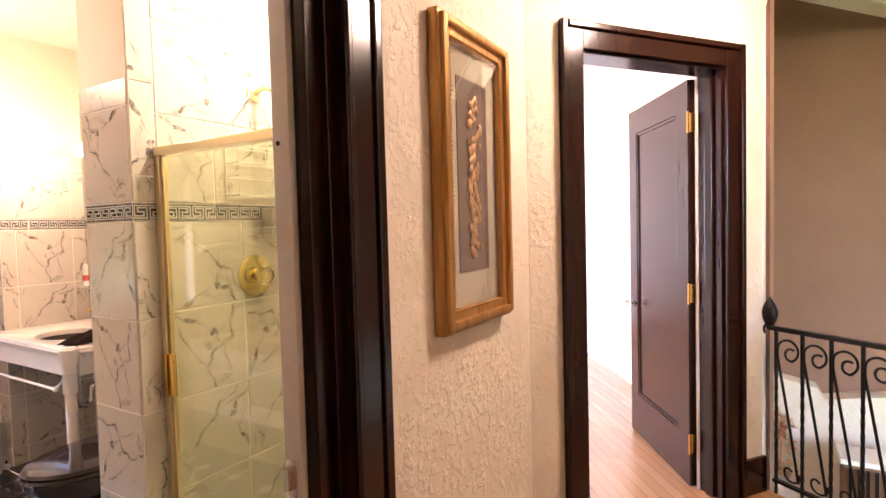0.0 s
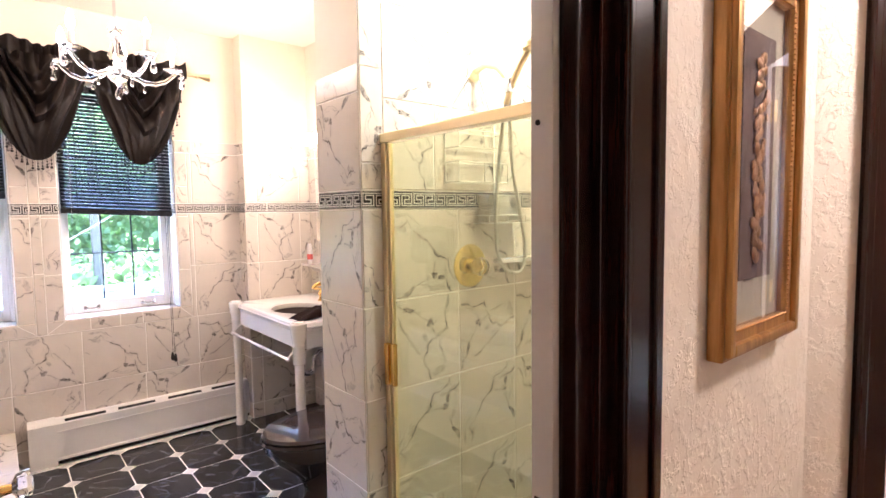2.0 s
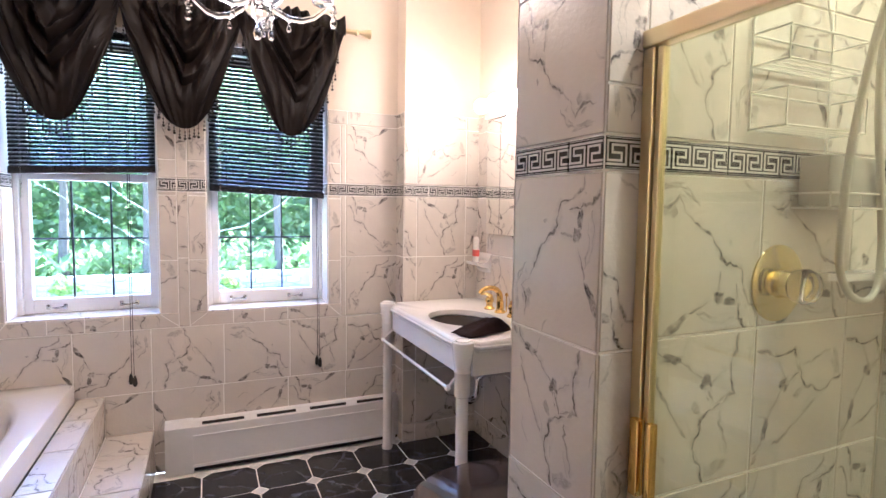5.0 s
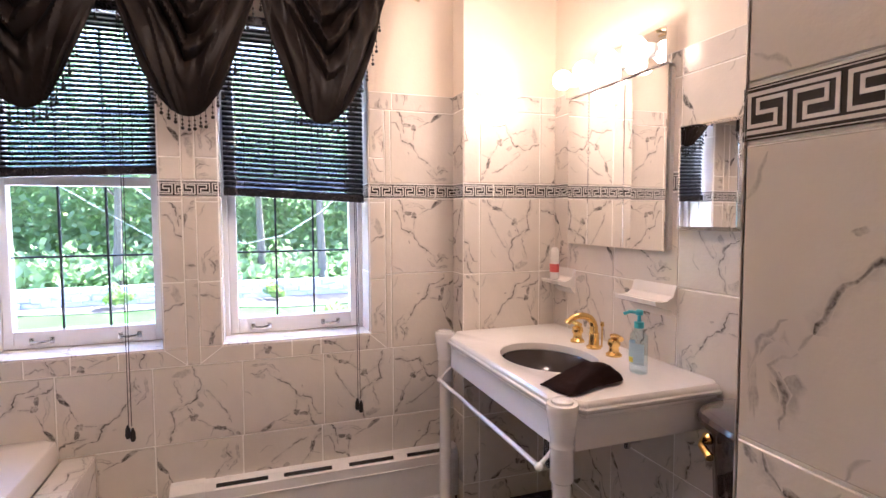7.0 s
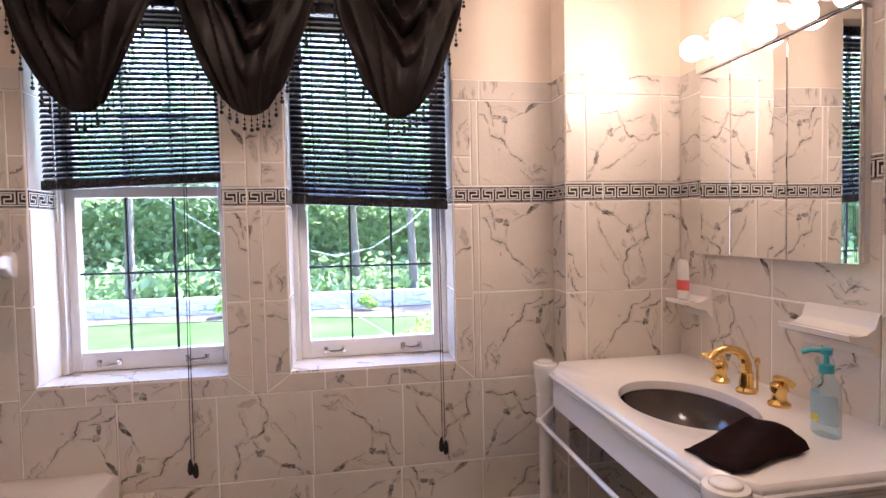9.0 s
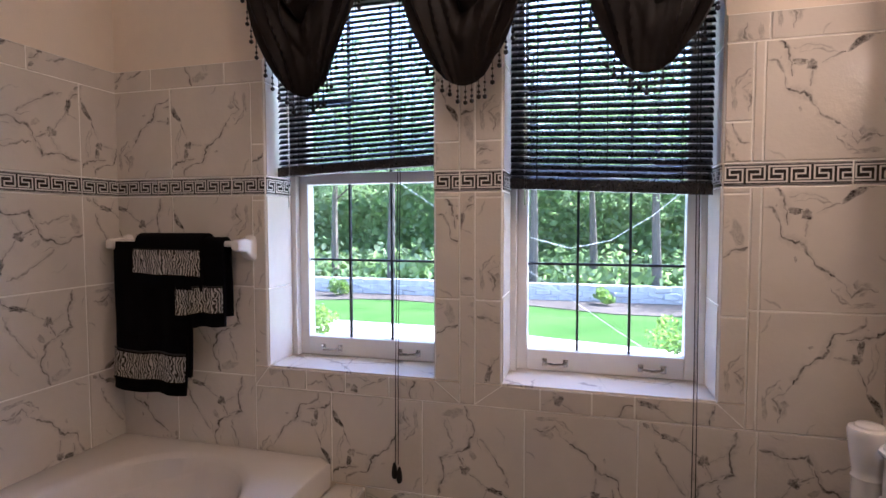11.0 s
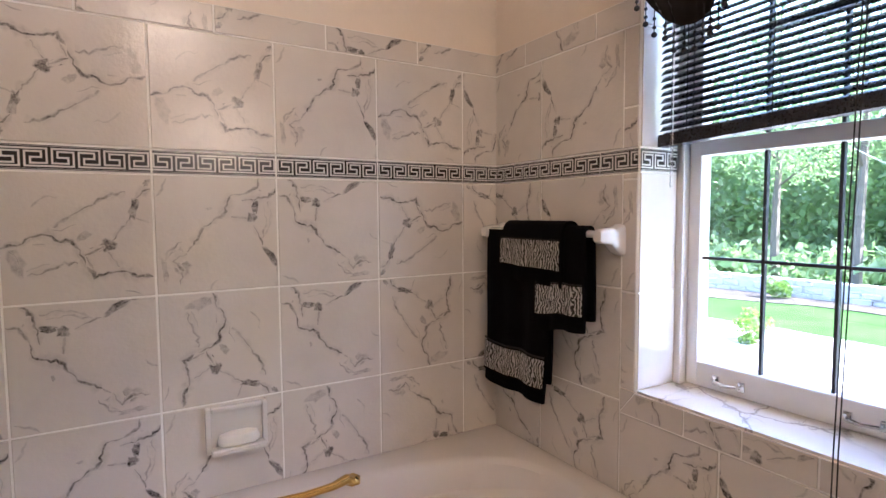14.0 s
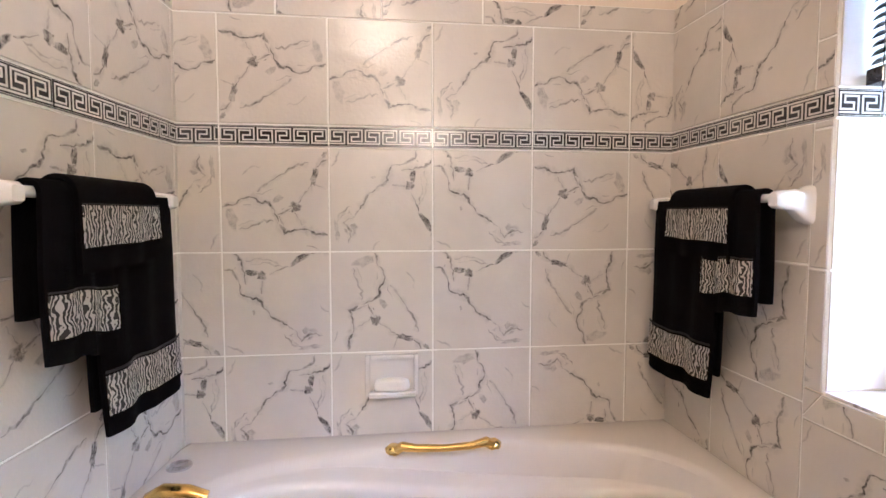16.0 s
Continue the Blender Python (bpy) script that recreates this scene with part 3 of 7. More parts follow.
plank_wall("wall_bedroom_east", (-1.62, 6.1), (0.31, 3.24), -2.6, CEIL, 0.03, M_BEDWALL, "plain white bedroom wall")
plank_wall("wall_bedroom_north", (-4.2, 6.1), (-1.62, 6.1), 0, CEIL, 0.12, M_BEDWALL, "plain white bedroom wall")
plank_wall("wall_bedroom_south", (-4.2, 2.13), (-0.58, 2.13), 0, CEIL, -0.02, M_BEDWALL, "plain white bedroom wall")
# wall out of view; its window opening is added to let light in
bm = bmesh.new()
box(-4.35, -4.2, 2.1, 3.2, 0, CEIL, bm=bm)
box(-4.35, -4.2, 5.2, 6.2, 0, CEIL, bm=bm)
box(-4.35, -4.2, 3.2, 5.2, 0, 0.7, bm=bm)
box(-4.35, -4.2, 3.2, 5.2, 2.2, CEIL, bm=bm)
structure("wall_bedroom_west", bm, M_BEDWALL, "unseen white bedroom wall with an added window opening", "wall")
# area lamp in the unseen opening, standing in for the bedroom's daylight
lamp("bedroom_daylight_lamp", "AREA", look((-4.28, 4.2, 1.45), (0, 4.2, 1.2)), 3.6, (0.92, 0.96, 1.0), 1.9, 1.4)
p, q = Vector((-1.62, 6.1, 0)), Vector((0.31, 3.24, 0))
d = (q - p).normalized()
s = Vector((d.y, -d.x, 0))
for nm, z0, z1, th, lab in (("baseboard", 0.0, 0.14, 0.018, "white painted baseboard"), ("trim", CEIL - 0.09, CEIL, 0.06, "white cove moulding under the ceiling")):
    o = [tuple(v.xy) for v in (p + s * 0.001, q + s * 0.001, q + s * th, p + s * th)]
    structure(nm, prism(o, z0, z1), M_WHITE, lab, nm)
bm = box(-4.4, 4.2, -1.8, 3.2, CEIL + 0.002, CEIL + 0.1)
prism([(-4.4, 3.2), (0.34, 3.2), (-1.7, 6.25), (-4.4, 6.25)], CEIL + 0.002, CEIL + 0.1, bm)
structure("ceiling_hall", bm, M_CEIL, "cream painted hall and bedroom ceiling", "ceiling")
structure("wall_hall_south", box(-0.66, 1.8, -1.75, -1.6, -0.2, CEIL), M_STUCCO, "cream stucco hall wall", "wall")
structure("wall_hall_east", box(1.65, 1.8, -1.6, 2.09, -0.2, CEIL), M_STUCCO, "cream stucco hall wall", "wall")

# dark baseboard right of the bedroom door
bm = box(0.982, 1.132, -0.001, 0.0195, 0, 0.17, 0.004)
structure("baseboard_hall", turned(bm), M_DARKWOOD, "dark stained hall baseboard", "baseboard")

# stairwell beyond the railing
STAIRTOP = 3.3
structure("wall_stairs_head", box(0.34, 3.05, 3.201, 3.259, CEIL, STAIRTOP), M_BROWNWALL, "taupe wall above the stair opening", "wall")
structure("wall_stairs", box(-0.36, 3.2, 4.35, 4.5, -2.6, STAIRTOP), M_BROWNWALL, "taupe stucco wall above the stairs", "wall")
structure("ceiling_stairs", prism([(-0.35, 4.349), (0.42, 3.26), (3.049, 3.26), (3.049, 4.349)], STAIRTOP - 0.1, STAIRTOP), M_BROWNWALL, "taupe painted ceiling over the stairs", "ceiling")
structure("wall_stairs_side", box(3.05, 3.2, 2.0, 4.35, -2.6, STAIRTOP), M_BROWNWALL, "taupe stucco wall beside the stairs", "wall")
pts = [(0.1, -0.6), (3.04, -0.6), (3.04, 0.05)] + [(2.2 - 0.14 * i, 0.12 + 0.12 * math.sin(math.pi * i / 12)) for i in range(1, 12)] + [(0.62, 0.22), (0.1, 0.33)]
structure("wall_stairs_low", loft([[(x, 4.2, z) for x, z in pts], [(x, 4.345, z) for x, z in pts]]), M_STUCCO, "pale stucco wall of the lower landing", "wall")
structure("wall_hall_edge", turned(box(1.10, 1.16, -1.62, 0.019, -2.6, -0.221)), M_STUCCO, "stucco side of the stair opening", "wall")
structure("floor_landing", box(0.1, 3.04, 3.4, 4.34, -0.7, -0.6), M_FLOORWOOD, "wooden floor of the stair landing", "floor")
structure("floor_stairs", box(-0.6, 3.2, 2.0, 4.5, -2.7, -2.6), M_FLOORWOOD, "wooden floor of the lower hall", "floor")

plank_wall("wall_stairs_west", (-1.034, 5.289), (0.352, 3.236), -2.6, STAIRTOP, 0.02, M_BROWNWALL, "taupe stucco side of the stairwell")
# wrought-iron railing
rail = tagged(thing("iron_railing", slant(1.15, -0.02, 0), DW - 90.0), "black wrought-iron railing with twisted bars and scrolls", "railing")


def twisted(x, z0, z1):
    """A square bar, twisted over its lower part."""
    rings = []
    for i in range(41):
        f = i / 40
        a = radians(45) + (max(0.0, 0.72 - f) * 22)
        rings.append([(x + 0.0085 * math.cos(a + k * math.pi / 2), 0.0085 * math.sin(a + k * math.pi / 2), z0 + (z1 - z0) * f) for k in range(4)])
    return loft(rings)


part("top_rail", box(-0.02, 1.55, -0.016, 0.016, 0.775, 0.795, 0.003), M_IRON, rail)
part("bottom_rail", box(0.0, 1.55, -0.012, 0.012, 0.055, 0.070, 0.002), M_IRON, rail)
n = 12
for i in range(n):
    x = 0.012 + i * 0.122
    part("baluster", twisted(x, 0.0, 0.775), M_IRON, rail, smooth=False)
    if i < n - 1:
        bm = sweep([(x + 0.008, 0, 0.60)] + [tuple(p) for p in arc((x + 0.055, 0, 0.69), 0.048, 175, -60, 12)] + [tuple(p) for p in arc((x + 0.070, 0, 0.672), 0.028, -70, -300, 10)], 0.0055, 6)
        part("scroll", bm, M_IRON, rail)
        part("brace", sweep(((x + 0.006, 0, 0.66), (x + 0.06, 0, 0.36), (x + 0.105, 0, 0.09)), 0.006, 6), M_IRON, rail)
        bm = sweep([tuple(p) for p in arc((x + 0.075, 0, 0.120), 0.036, 20, -190, 10)] + [tuple(p) for p in arc((x + 0.058, 0, 0.125), 0.019, 170, 20, 5)], 0.005, 6)
        part("scroll", bm, M_IRON, rail)
bm = lathe(((0.012, 0.775), (0.020, 0.80), (0.034, 0.835), (0.036, 0.862), (0.024, 0.895), (0.010, 0.918), (0.002, 0.93)), (-0.02, 0, 0), seg=10)
sweep(((-0.035, 0, 0.80), (-0.052, 0, 0.775), (-0.044, 0, 0.752)), (0.008, 0.007, 0.004), 6, bm)
part("finial", bm, M_IRON, rail, "leaf-shaped iron finial", True)

# gilt leaf hanging and radiator on the landing, seen between the bars
orn = tagged(thing("wall_ornament", (0.42, 4.18, -0.34), 0), "gilded leafy metal wall ornament on the landing wall", "ornament")
bm = bmesh.new()
rnd = random.Random(5)
for i in range(44):
    x, z = rnd.uniform(-0.07, 0.07), rnd.uniform(-0.06, 0.36)
    a, r = rnd.uniform(0, 6.3), rnd.uniform(0.025, 0.05)
    q = [(x + r * math.cos(a), -0.01, z + r * math.sin(a)), (x + 0.4 * r * math.cos(a + 1.4), -0.03, z + 0.4 * r * math.sin(a + 1.4)), (x - r * math.cos(a), 0.0, z - r * math.sin(a)), (x + 0.4 * r * math.cos(a - 1.4), 0.02, z + 0.4 * r * math.sin(a - 1.4))]
    vs = [bm.verts.new(p) for p in q]
    bm.faces.new(vs)
bmesh.ops.solidify(bm, geom=bm.faces[:], thickness=0.006)
part("leaves", bm, M_GILTORN, orn)
part("stem", sweep(((0, 0.02, -0.04), (0.01, 0.0, 0.2), (-0.01, 0.02, 0.42)), 0.008, 6), M_GILTORN, orn)
rad = tagged(thing("radiator_cover", (0.72, 3.85, -0.6), 0), "dark slatted radiator cover with a white top", "radiator")
part("top", box(-0.02, 0.92, -0.02, 0.22, 0.50, 0.53, 0.004), M_WHITE, rad, "white painted top")
part("body", box(0, 0.9, 0.02, 0.2, 0.0, 0.50), M_BROWNWALL, rad)
for i in range(22):
    part("slat", box(0.02 + i * 0.04, 0.035 + i * 0.04, 0.0, 0.019, 0.04, 0.47), M_IRON, rad)

# hall lamp
hl = tagged(thing("ceiling_lamp", (0.42, 2.2, CEIL)), "frosted dome ceiling lamp with a brass rim", "ceiling lamp")
part("rim", lathe(((0.15, 0.0), (0.16, -0.012), (0.15, -0.025)), (0.42, 2.2, CEIL)), M_GOLD, hl, smooth=True)
part("dome", lathe(((0.145, -0.026), (0.13, -0.06), (0.09, -0.088), (0.03, -0.1)), (0.42, 2.2, CEIL)), M_SHADE, hl, "lit frosted glass dome", True)
lamp("hall_light", "POINT", Matrix.Translation((0.42, 2.2, CEIL - 0.16)), 1.25, (1.0, 0.82, 0.60), 0.09)

# picture on the stucco wall
pic = tagged(thing("picture", (HALL, 1.575, 1.0)), "gilt-framed picture of a gilded ornament behind glass", "picture")
py0, py1, pz0, pz1 = 1.350, 1.785, 1.008, 1.868
for nm, y0, y1, z0, z1 in (("frame_side", py0, py0 + 0.062, pz0, pz1), ("frame_side", py1 - 0.062, py1, pz0, pz1), ("frame_end", py0 + 0.062, py1 - 0.062, pz0, pz0 + 0.062), ("frame_end", py0 + 0.062, py1 - 0.062, pz1 - 0.062, pz1)):
    bm = box(HALL + 0.002, HALL + 0.036, y0, y1, z0, z1, 0.006)
    if nm == "frame_side":
        yo = (y0 + 0.010, y0 + 0.036) if y0 == py0 else (y1 - 0.036, y1 - 0.010)
        box(HALL + 0.03, HALL + 0.050, *yo, z0 + 0.01, z1 - 0.01, 0.008, bm)
    else:
        zo = (z0 + 0.010, z0 + 0.036) if z0 == pz0 else (z1 - 0.036, z1 - 0.010)
        box(HALL + 0.03, HALL + 0.050, y0 - 0.03, y1 + 0.03, *zo, 0.008, bm)
    part(nm, bm, M_GILT, pic)
bm = bmesh.new()
for i in range(60):
    z = pz0 + 0.07 + i * (pz1 - pz0 - 0.14) / 59
    for y in (py0 + 0.060, py1 - 0.060):
        bmesh.ops.create_icosphere(bm, subdivisions=1, radius=0.0032, matrix=Matrix.Translation((HALL + 0.037, y, z)))
for i in range(26):
    y = py0 + 0.07 + i * (py1 - py0 - 0.14) / 25
    for z in (pz0 + 0.060, pz1 - 0.060):
        bmesh.ops.create_icosphere(bm, subdivisions=1, radius=0.0032, matrix=Matrix.Translation((HALL + 0.037, y, z)))
part("beading", bm, M_GILT, pic)
board = part("mat_board", box(HALL + 0.004, HALL + 0.014, py0 + 0.055, py1 - 0.055, pz0 + 0.055, pz1 - 0.055), M_MAT, pic, "cream mat board")
part("inner_mat", box(HALL + 0.014, HALL + 0.017, py0 + 0.125, py1 - 0.125, pz0 + 0.16, pz1 - 0.145), M_TAUPE, board, "taupe inner panel")
bm = bmesh.new()
rnd = random.Random(8)
cy = (py0 + py1) / 2
for i in range(70):
    z = pz0 + 0.21 + i * (pz1 - pz0 - 0.41) / 69
    wdt = 0.018 + 0.022 * abs(math.sin(i * 0.36))
    y = cy + rnd.uniform(-wdt, wdt)
    bmesh.ops.create_icosphere(bm, subdivisions=1, radius=rnd.uniform(0.006, 0.013), matrix=Matrix.Translation((HALL + 0.021, y, z)) @ Matrix.Diagonal((0.6, 1, 1.5, 1)))
part("ornament", bm, M_GILTORN, board, "gilded carved ornament", True)
part("glass", box(HALL + 0.030, HALL + 0.032, py0 + 0.06, py1 - 0.06, pz0 + 0.06, pz1 - 0.06), pane_glass("picture_glass", (0.97, 0.97, 0.97), 0.28), pic, "clear glass").visible_shadow = False

# ---- windows ----
def window(number, y0, y1, blind_left, blind_right, cord_y, tilt):
    win = tagged(thing("window_%d" % number, (W - 0.18, (y0 + y1) / 2, SILL)), "white painted wooden sash window with leaded panes", "window", kind="structure")
    x0, x1 = -3.70, -3.615
    for nm, a, b, z0, z1 in (("frame", y0, y0 + 0.022, SILL, HEAD), ("frame", y1 - 0.022, y1, SILL, HEAD), ("head_frame", y0 + 0.022, y1 - 0.022, HEAD - 0.025, HEAD)):
        part(nm, box(x0, x1, a, b, z0, z1, 0.003), M_WHITE, win)
    sx0, sx1 = -3.685, -3.640
    g0, g1, gz0, gz1 = y0 + 0.055, y1 - 0.055, 0.838, HEAD - 0.07
    for nm, a, b, z0, z1 in (("stile", y0 + 0.022, g0, SILL + 0.004, HEAD - 0.025), ("stile", g1, y1 - 0.022, SILL + 0.004, HEAD - 0.025), ("bottom_rail", g0, g1, SILL + 0.004, gz0), ("top_rail", g0, g1, gz1, HEAD - 0.025)):
        rail_ = part(nm, box(sx0, sx1, a, b, z0, z1, 0.004), M_WHITE, win)
        if nm == "bottom_rail":
            low_rail = rail_
    part("meeting_rail", box(sx0 + 0.004, sx1 + 0.006, g0 - 0.001, g1 + 0.001, 1.386, 1.424, 0.003), M_WHITE, win)
    part("window_sill", box(-3.70, W - 0.004, y0 + 0.001, y1 - 0.001, SILL - 0.02, SILL + 0.003, 0.002), M_SILL, win, "pale marble sill")
    w3, h3 = (g1 - g0) / 3, 0.2785
    zs = [gz0 + h3 * k for k in range(5)]
    zs[-1] = gz1
    for i in range(3):
        for k in range(4):
            p = part("pane", box(-3.662, -3.658, g0 + w3 * i + 0.002, g0 + w3 * (i + 1) - 0.002, zs[k] + 0.002, zs[k + 1] - 0.002), M_WINGLASS, win)
            p.visible_shadow = False
    for i in (1, 2):
        part("lead_bar", box(-3.666, -3.652, g0 + w3 * i - 0.004, g0 + w3 * i + 0.004, gz0, gz1, 0.002), M_LEAD, win)
    for k in (1, 3):
        part("lead_bar", box(-3.665, -3.653, g0, g1, zs[k] - 0.004, zs[k] + 0.004, 0.002), M_LEAD, win)
    for yc in (y0 + 0.145, y1 - 0.145):
        bm = sweep(((-3.640, yc - 0.032, 0.80), (-3.622, yc - 0.028, 0.80), (-3.618, yc, 0.797), (-3.622, yc + 0.028, 0.80), (-3.640, yc + 0.032, 0.80)), 0.0045, 8)
        for s in (-1, 1):
            box(-3.641, -3.635, yc + s * 0.033 - 0.008, yc + s * 0.033 + 0.008, 0.788, 0.812, 0.001, bm)
        part("sash_lift", bm, M_CHROME, low_rail, "small chrome sash lift", True)

    blind = tagged(thing("venetian_blind", (-3.53, (y0 + y1) / 2, 2.0)), "black slatted venetian blind pulled half way up", "blind", group="blinds at the windows")
    a, b = y0 + 0.016, y1 - 0.012
    part("head_rail", box(-3.55, -3.51, a, b, 2.015, 2.05, 0.002), M_BLIND, blind)
    n = 33
    low = (blind_left + blind_right) / 2 + 0.03
    for i in range(n):
        f = i / (n - 1)
        z = 2.0 + (low - 2.0) * f
        tip = (blind_right - blind_left) / 2 * f
        bm = bmesh.new()
        rows = []
        for k in range(4):
            s = k / 3 - 0.5
            rows.append([bm.verts.new((-3.53 + 0.025 * math.cos(tilt) * s, y, z - 0.025 * math.sin(tilt) * s + 0.0025 * (1 - 4 * s * s) + (tip if y == b else -tip))) for y in (a, b)])
        for p, q in zip(rows, rows[1:]):
            bm.faces.new((p[0], p[1], q[1], q[0]))
        bmesh.ops.solidify(bm, geom=bm.faces[:], thickness=0.0008)
        part("slat", bm, M_BLIND, blind, smooth=True)
    bm = bmesh.new()
    vs = [bm.verts.new(p) for p in ((-3.547, a, blind_left), (-3.513, a, blind_left), (-3.513, b, blind_right), (-3.547, b, blind_right))]
    f = bm.faces.new(vs)
    ex = bmesh.ops.extrude_face_region(bm, geom=[f])
    bmesh.ops.translate(bm, vec=(0, 0, 0.03), verts=[v for v in ex["geom"] if isinstance(v, bmesh.types.BMVert)])
    part("bottom_rail", bm, M_BLIND, blind)
    for k in (0.14, 0.5, 0.86):
        y = a + (b - a) * k
        for x in (-3.543, -3.517):
            part("ladder_cord", sweep(((x, y, 2.015), (x, y, blind_left + (blind_right - blind_left) * k + 0.02)), 0.0011, 5), M_CORD, blind)
    part("tilt_wand", sweep(((-3.506, a + 0.045, 2.01), (-3.505, a + 0.047, 1.30)), 0.0035, 6), M_CRYSTAL, blind, "clear plastic wand")
    bm = bmesh.new()
    for s in (-1, 1):
        sweep(((-3.50, cord_y + s * 0.004, 2.02), (-3.44, cord_y + s * 0.004, 0.80), (-3.435, cord_y + s * 0.005, 0.50)), 0.0014, 5, bm)
    part("lift_cord", bm, M_CORD, blind, "black lift cord")
    bm = bmesh.new()
    for s, dz in ((-1, 0.0), (1, -0.012)):
        lathe(((0.003, 0.05), (0.008, 0.035), (0.010, 0.012), (0.006, 0.0)), (-3.435, cord_y + s * 0.008, 0.455 + dz), seg=8, bm=bm)
    part("tassel", bm, M_CORD, blind, "black cord tassel", True)


window(1, *WINDOWS[0], 1.405, 1.43, 0.165, radians(44))
window(2, *WINDOWS[1], 1.352, 1.325, 1.01, radians(50))

# ---- valance: three gathered swags on one rod ----
val = tagged(thing("valance", (-3.38, 0.40, 2.16)), "dark brown satin swag valance with beaded fringe", "curtain")
part("rod", sweep(((-3.385, -0.385, 2.165), (-3.385, 1.185, 2.165)), 0.011, 10), M_PALEGOLD, val, "thin metal curtain rod")
for y, s in ((-0.385, -1), (1.185, 1)):
    bm = lathe(((0.011, 0), (0.016, s * 0.012), (0.009, s * 0.03), (0.018, s * 0.055), (0.024, s * 0.085), (0.016, s * 0.088)), (-3.385, y, 2.165), "y", 12)
    part("finial", bm, M_PALEGOLD, val, "flared metal finial", True)
    part("bracket", sweep(((W + 0.001, y - s * 0.06, 2.165), (-3.385, y - s * 0.06, 2.165)), 0.006, 8), M_PALEGOLD, val)


def swag(cy, half, drop, seed):
    rnd = random.Random(seed)
    ph = [rnd.uniform(0, 6.28) for _ in range(6)]

    lean = rnd.uniform(-0.25, 0.25)

    def low(u):
        s = abs(2 * u - 1)
        return 2.135 - (drop + 0.1) * (1 - s ** 2.2)

    def fn(u, v):
        q = 2 * u - 1
        s = abs(q)
        y = cy + q * half * (1 - 0.06 * v * (1 - s))
        z = 2.15 + (low(u) - 2.15) * v
        w = (2.15 - z) / (drop + 0.1)
        # deep cowl folds hang in the middle, long plain bands run down both sides to the tip
        r = w + 1.15 * s ** 1.3 + lean * q * (1 - s)
        cowl = math.exp(-((r - 0.50) / 0.24) ** 2) * (1 - min(1.0, s * 1.1)) ** 0.5
        k = 5.0 * r + 0.45 * math.sin(3.2 * q + ph[0]) + ph[1]
        k -= math.floor(k)
        saw = k / 0.78 if k < 0.78 else (1 - k) / 0.22
        fold = (2 * saw - 1) * cowl
        k = 2.7 * min(1.4, s / (1.02 - 0.8 * min(1.0, w))) + 0.12 * math.sin(5 * v + ph[3]) + ph[4]
        k -= math.floor(k)
        pleat = (k / 0.82 if k < 0.82 else (1 - k) / 0.18) * min(1.0, 2.2 * s) * (1 - s ** 5) * min(1, 3 * v)
        band = math.sin(2 * math.pi * 2.1 * (v + 0.18 * math.sin(2 * q + ph[4])) + ph[4]) * math.exp(-((s - 0.55) / 0.35) ** 2) * min(1, 2.5 * v)
        gather = math.sin(38 * u + ph[2] + 2.2 * math.sin(7 * u + ph[3])) * math.exp(-3.0 * w)
        pull = math.sin(15 * u + ph[5]) * math.exp(-((w - 0.3) / 0.22) ** 2) * (1 - s)
        belly = 0.055 * math.sin(math.pi * min(1, w * 0.95)) * (1 - s ** 2)
        x = -3.375 + 0.034 + belly + 0.036 * fold + 0.020 * pleat + 0.007 * band + 0.022 * gather + 0.016 * pull
        y += 0.010 * math.sin(9 * v + ph[5]) * (1 - s) + 0.006 * math.cos(46 * u + ph[2]) * math.exp(-4 * w)
        return (x, y, z + 0.012 * fold * (1 - v))

    part("swag", sheet(fn, 84, 72, thick=0.0025), M_CLOTH, val, smooth=True)
    bm = bmesh.new()
    n = 24
    for i in range(1, n):
        u = i / n + rnd.uniform(-0.006, 0.006)
        p = Vector(fn(u, 1.0))
        ln = rnd.uniform(0.032, 0.058)
        sweep((p + Vector((0, 0, 0.004)), p - Vector((0, 0, ln))), 0.0012, 4, bm)
        for k, r in ((0.35, 0.0042), (0.7, 0.0048), (1.0, 0.0070)):
            bmesh.ops.create_icosphere(bm, subdivisions=1, radius=r, matrix=Matrix.Translation(p - Vector((0, 0, ln * k))))
    tagged(part("bead_fringe", bm, M_CORD, val, "dark beaded fringe"), kind="stuff")


for cy, seed in ((-0.073, 3), (0.402, 11), (0.874, 7)):
    swag(cy, 0.245, 0.415, seed)


def ruffle(u, v):
    y = -0.325 + 1.46 * u
    z = 2.135 + 0.085 * v + 0.014 * v * math.sin(70 * u + 2 * math.sin(19 * u))
    w = math.sin(150 * u + 3 * math.sin(23 * u))
    return (-3.372 + 0.024 * w * (0.35 + abs(v - 0.35)) + 0.014 * (1 - abs(2 * v - 0.7)), y, z)


part("ruffle_heading", sheet(ruffle, 300, 6, thick=0.002), M_CLOTH, val, smooth=True)

# ---- vanity ----
VX0, VX1, VY0, VTOP = -3.325, -2.405, 1.345, 0.782
SINK = (-2.85, 1.565)
van = tagged(thing("console_vanity", (-2.86, 1.6, 0)), "white console washstand with turned legs and dark undermount sink", "washstand")


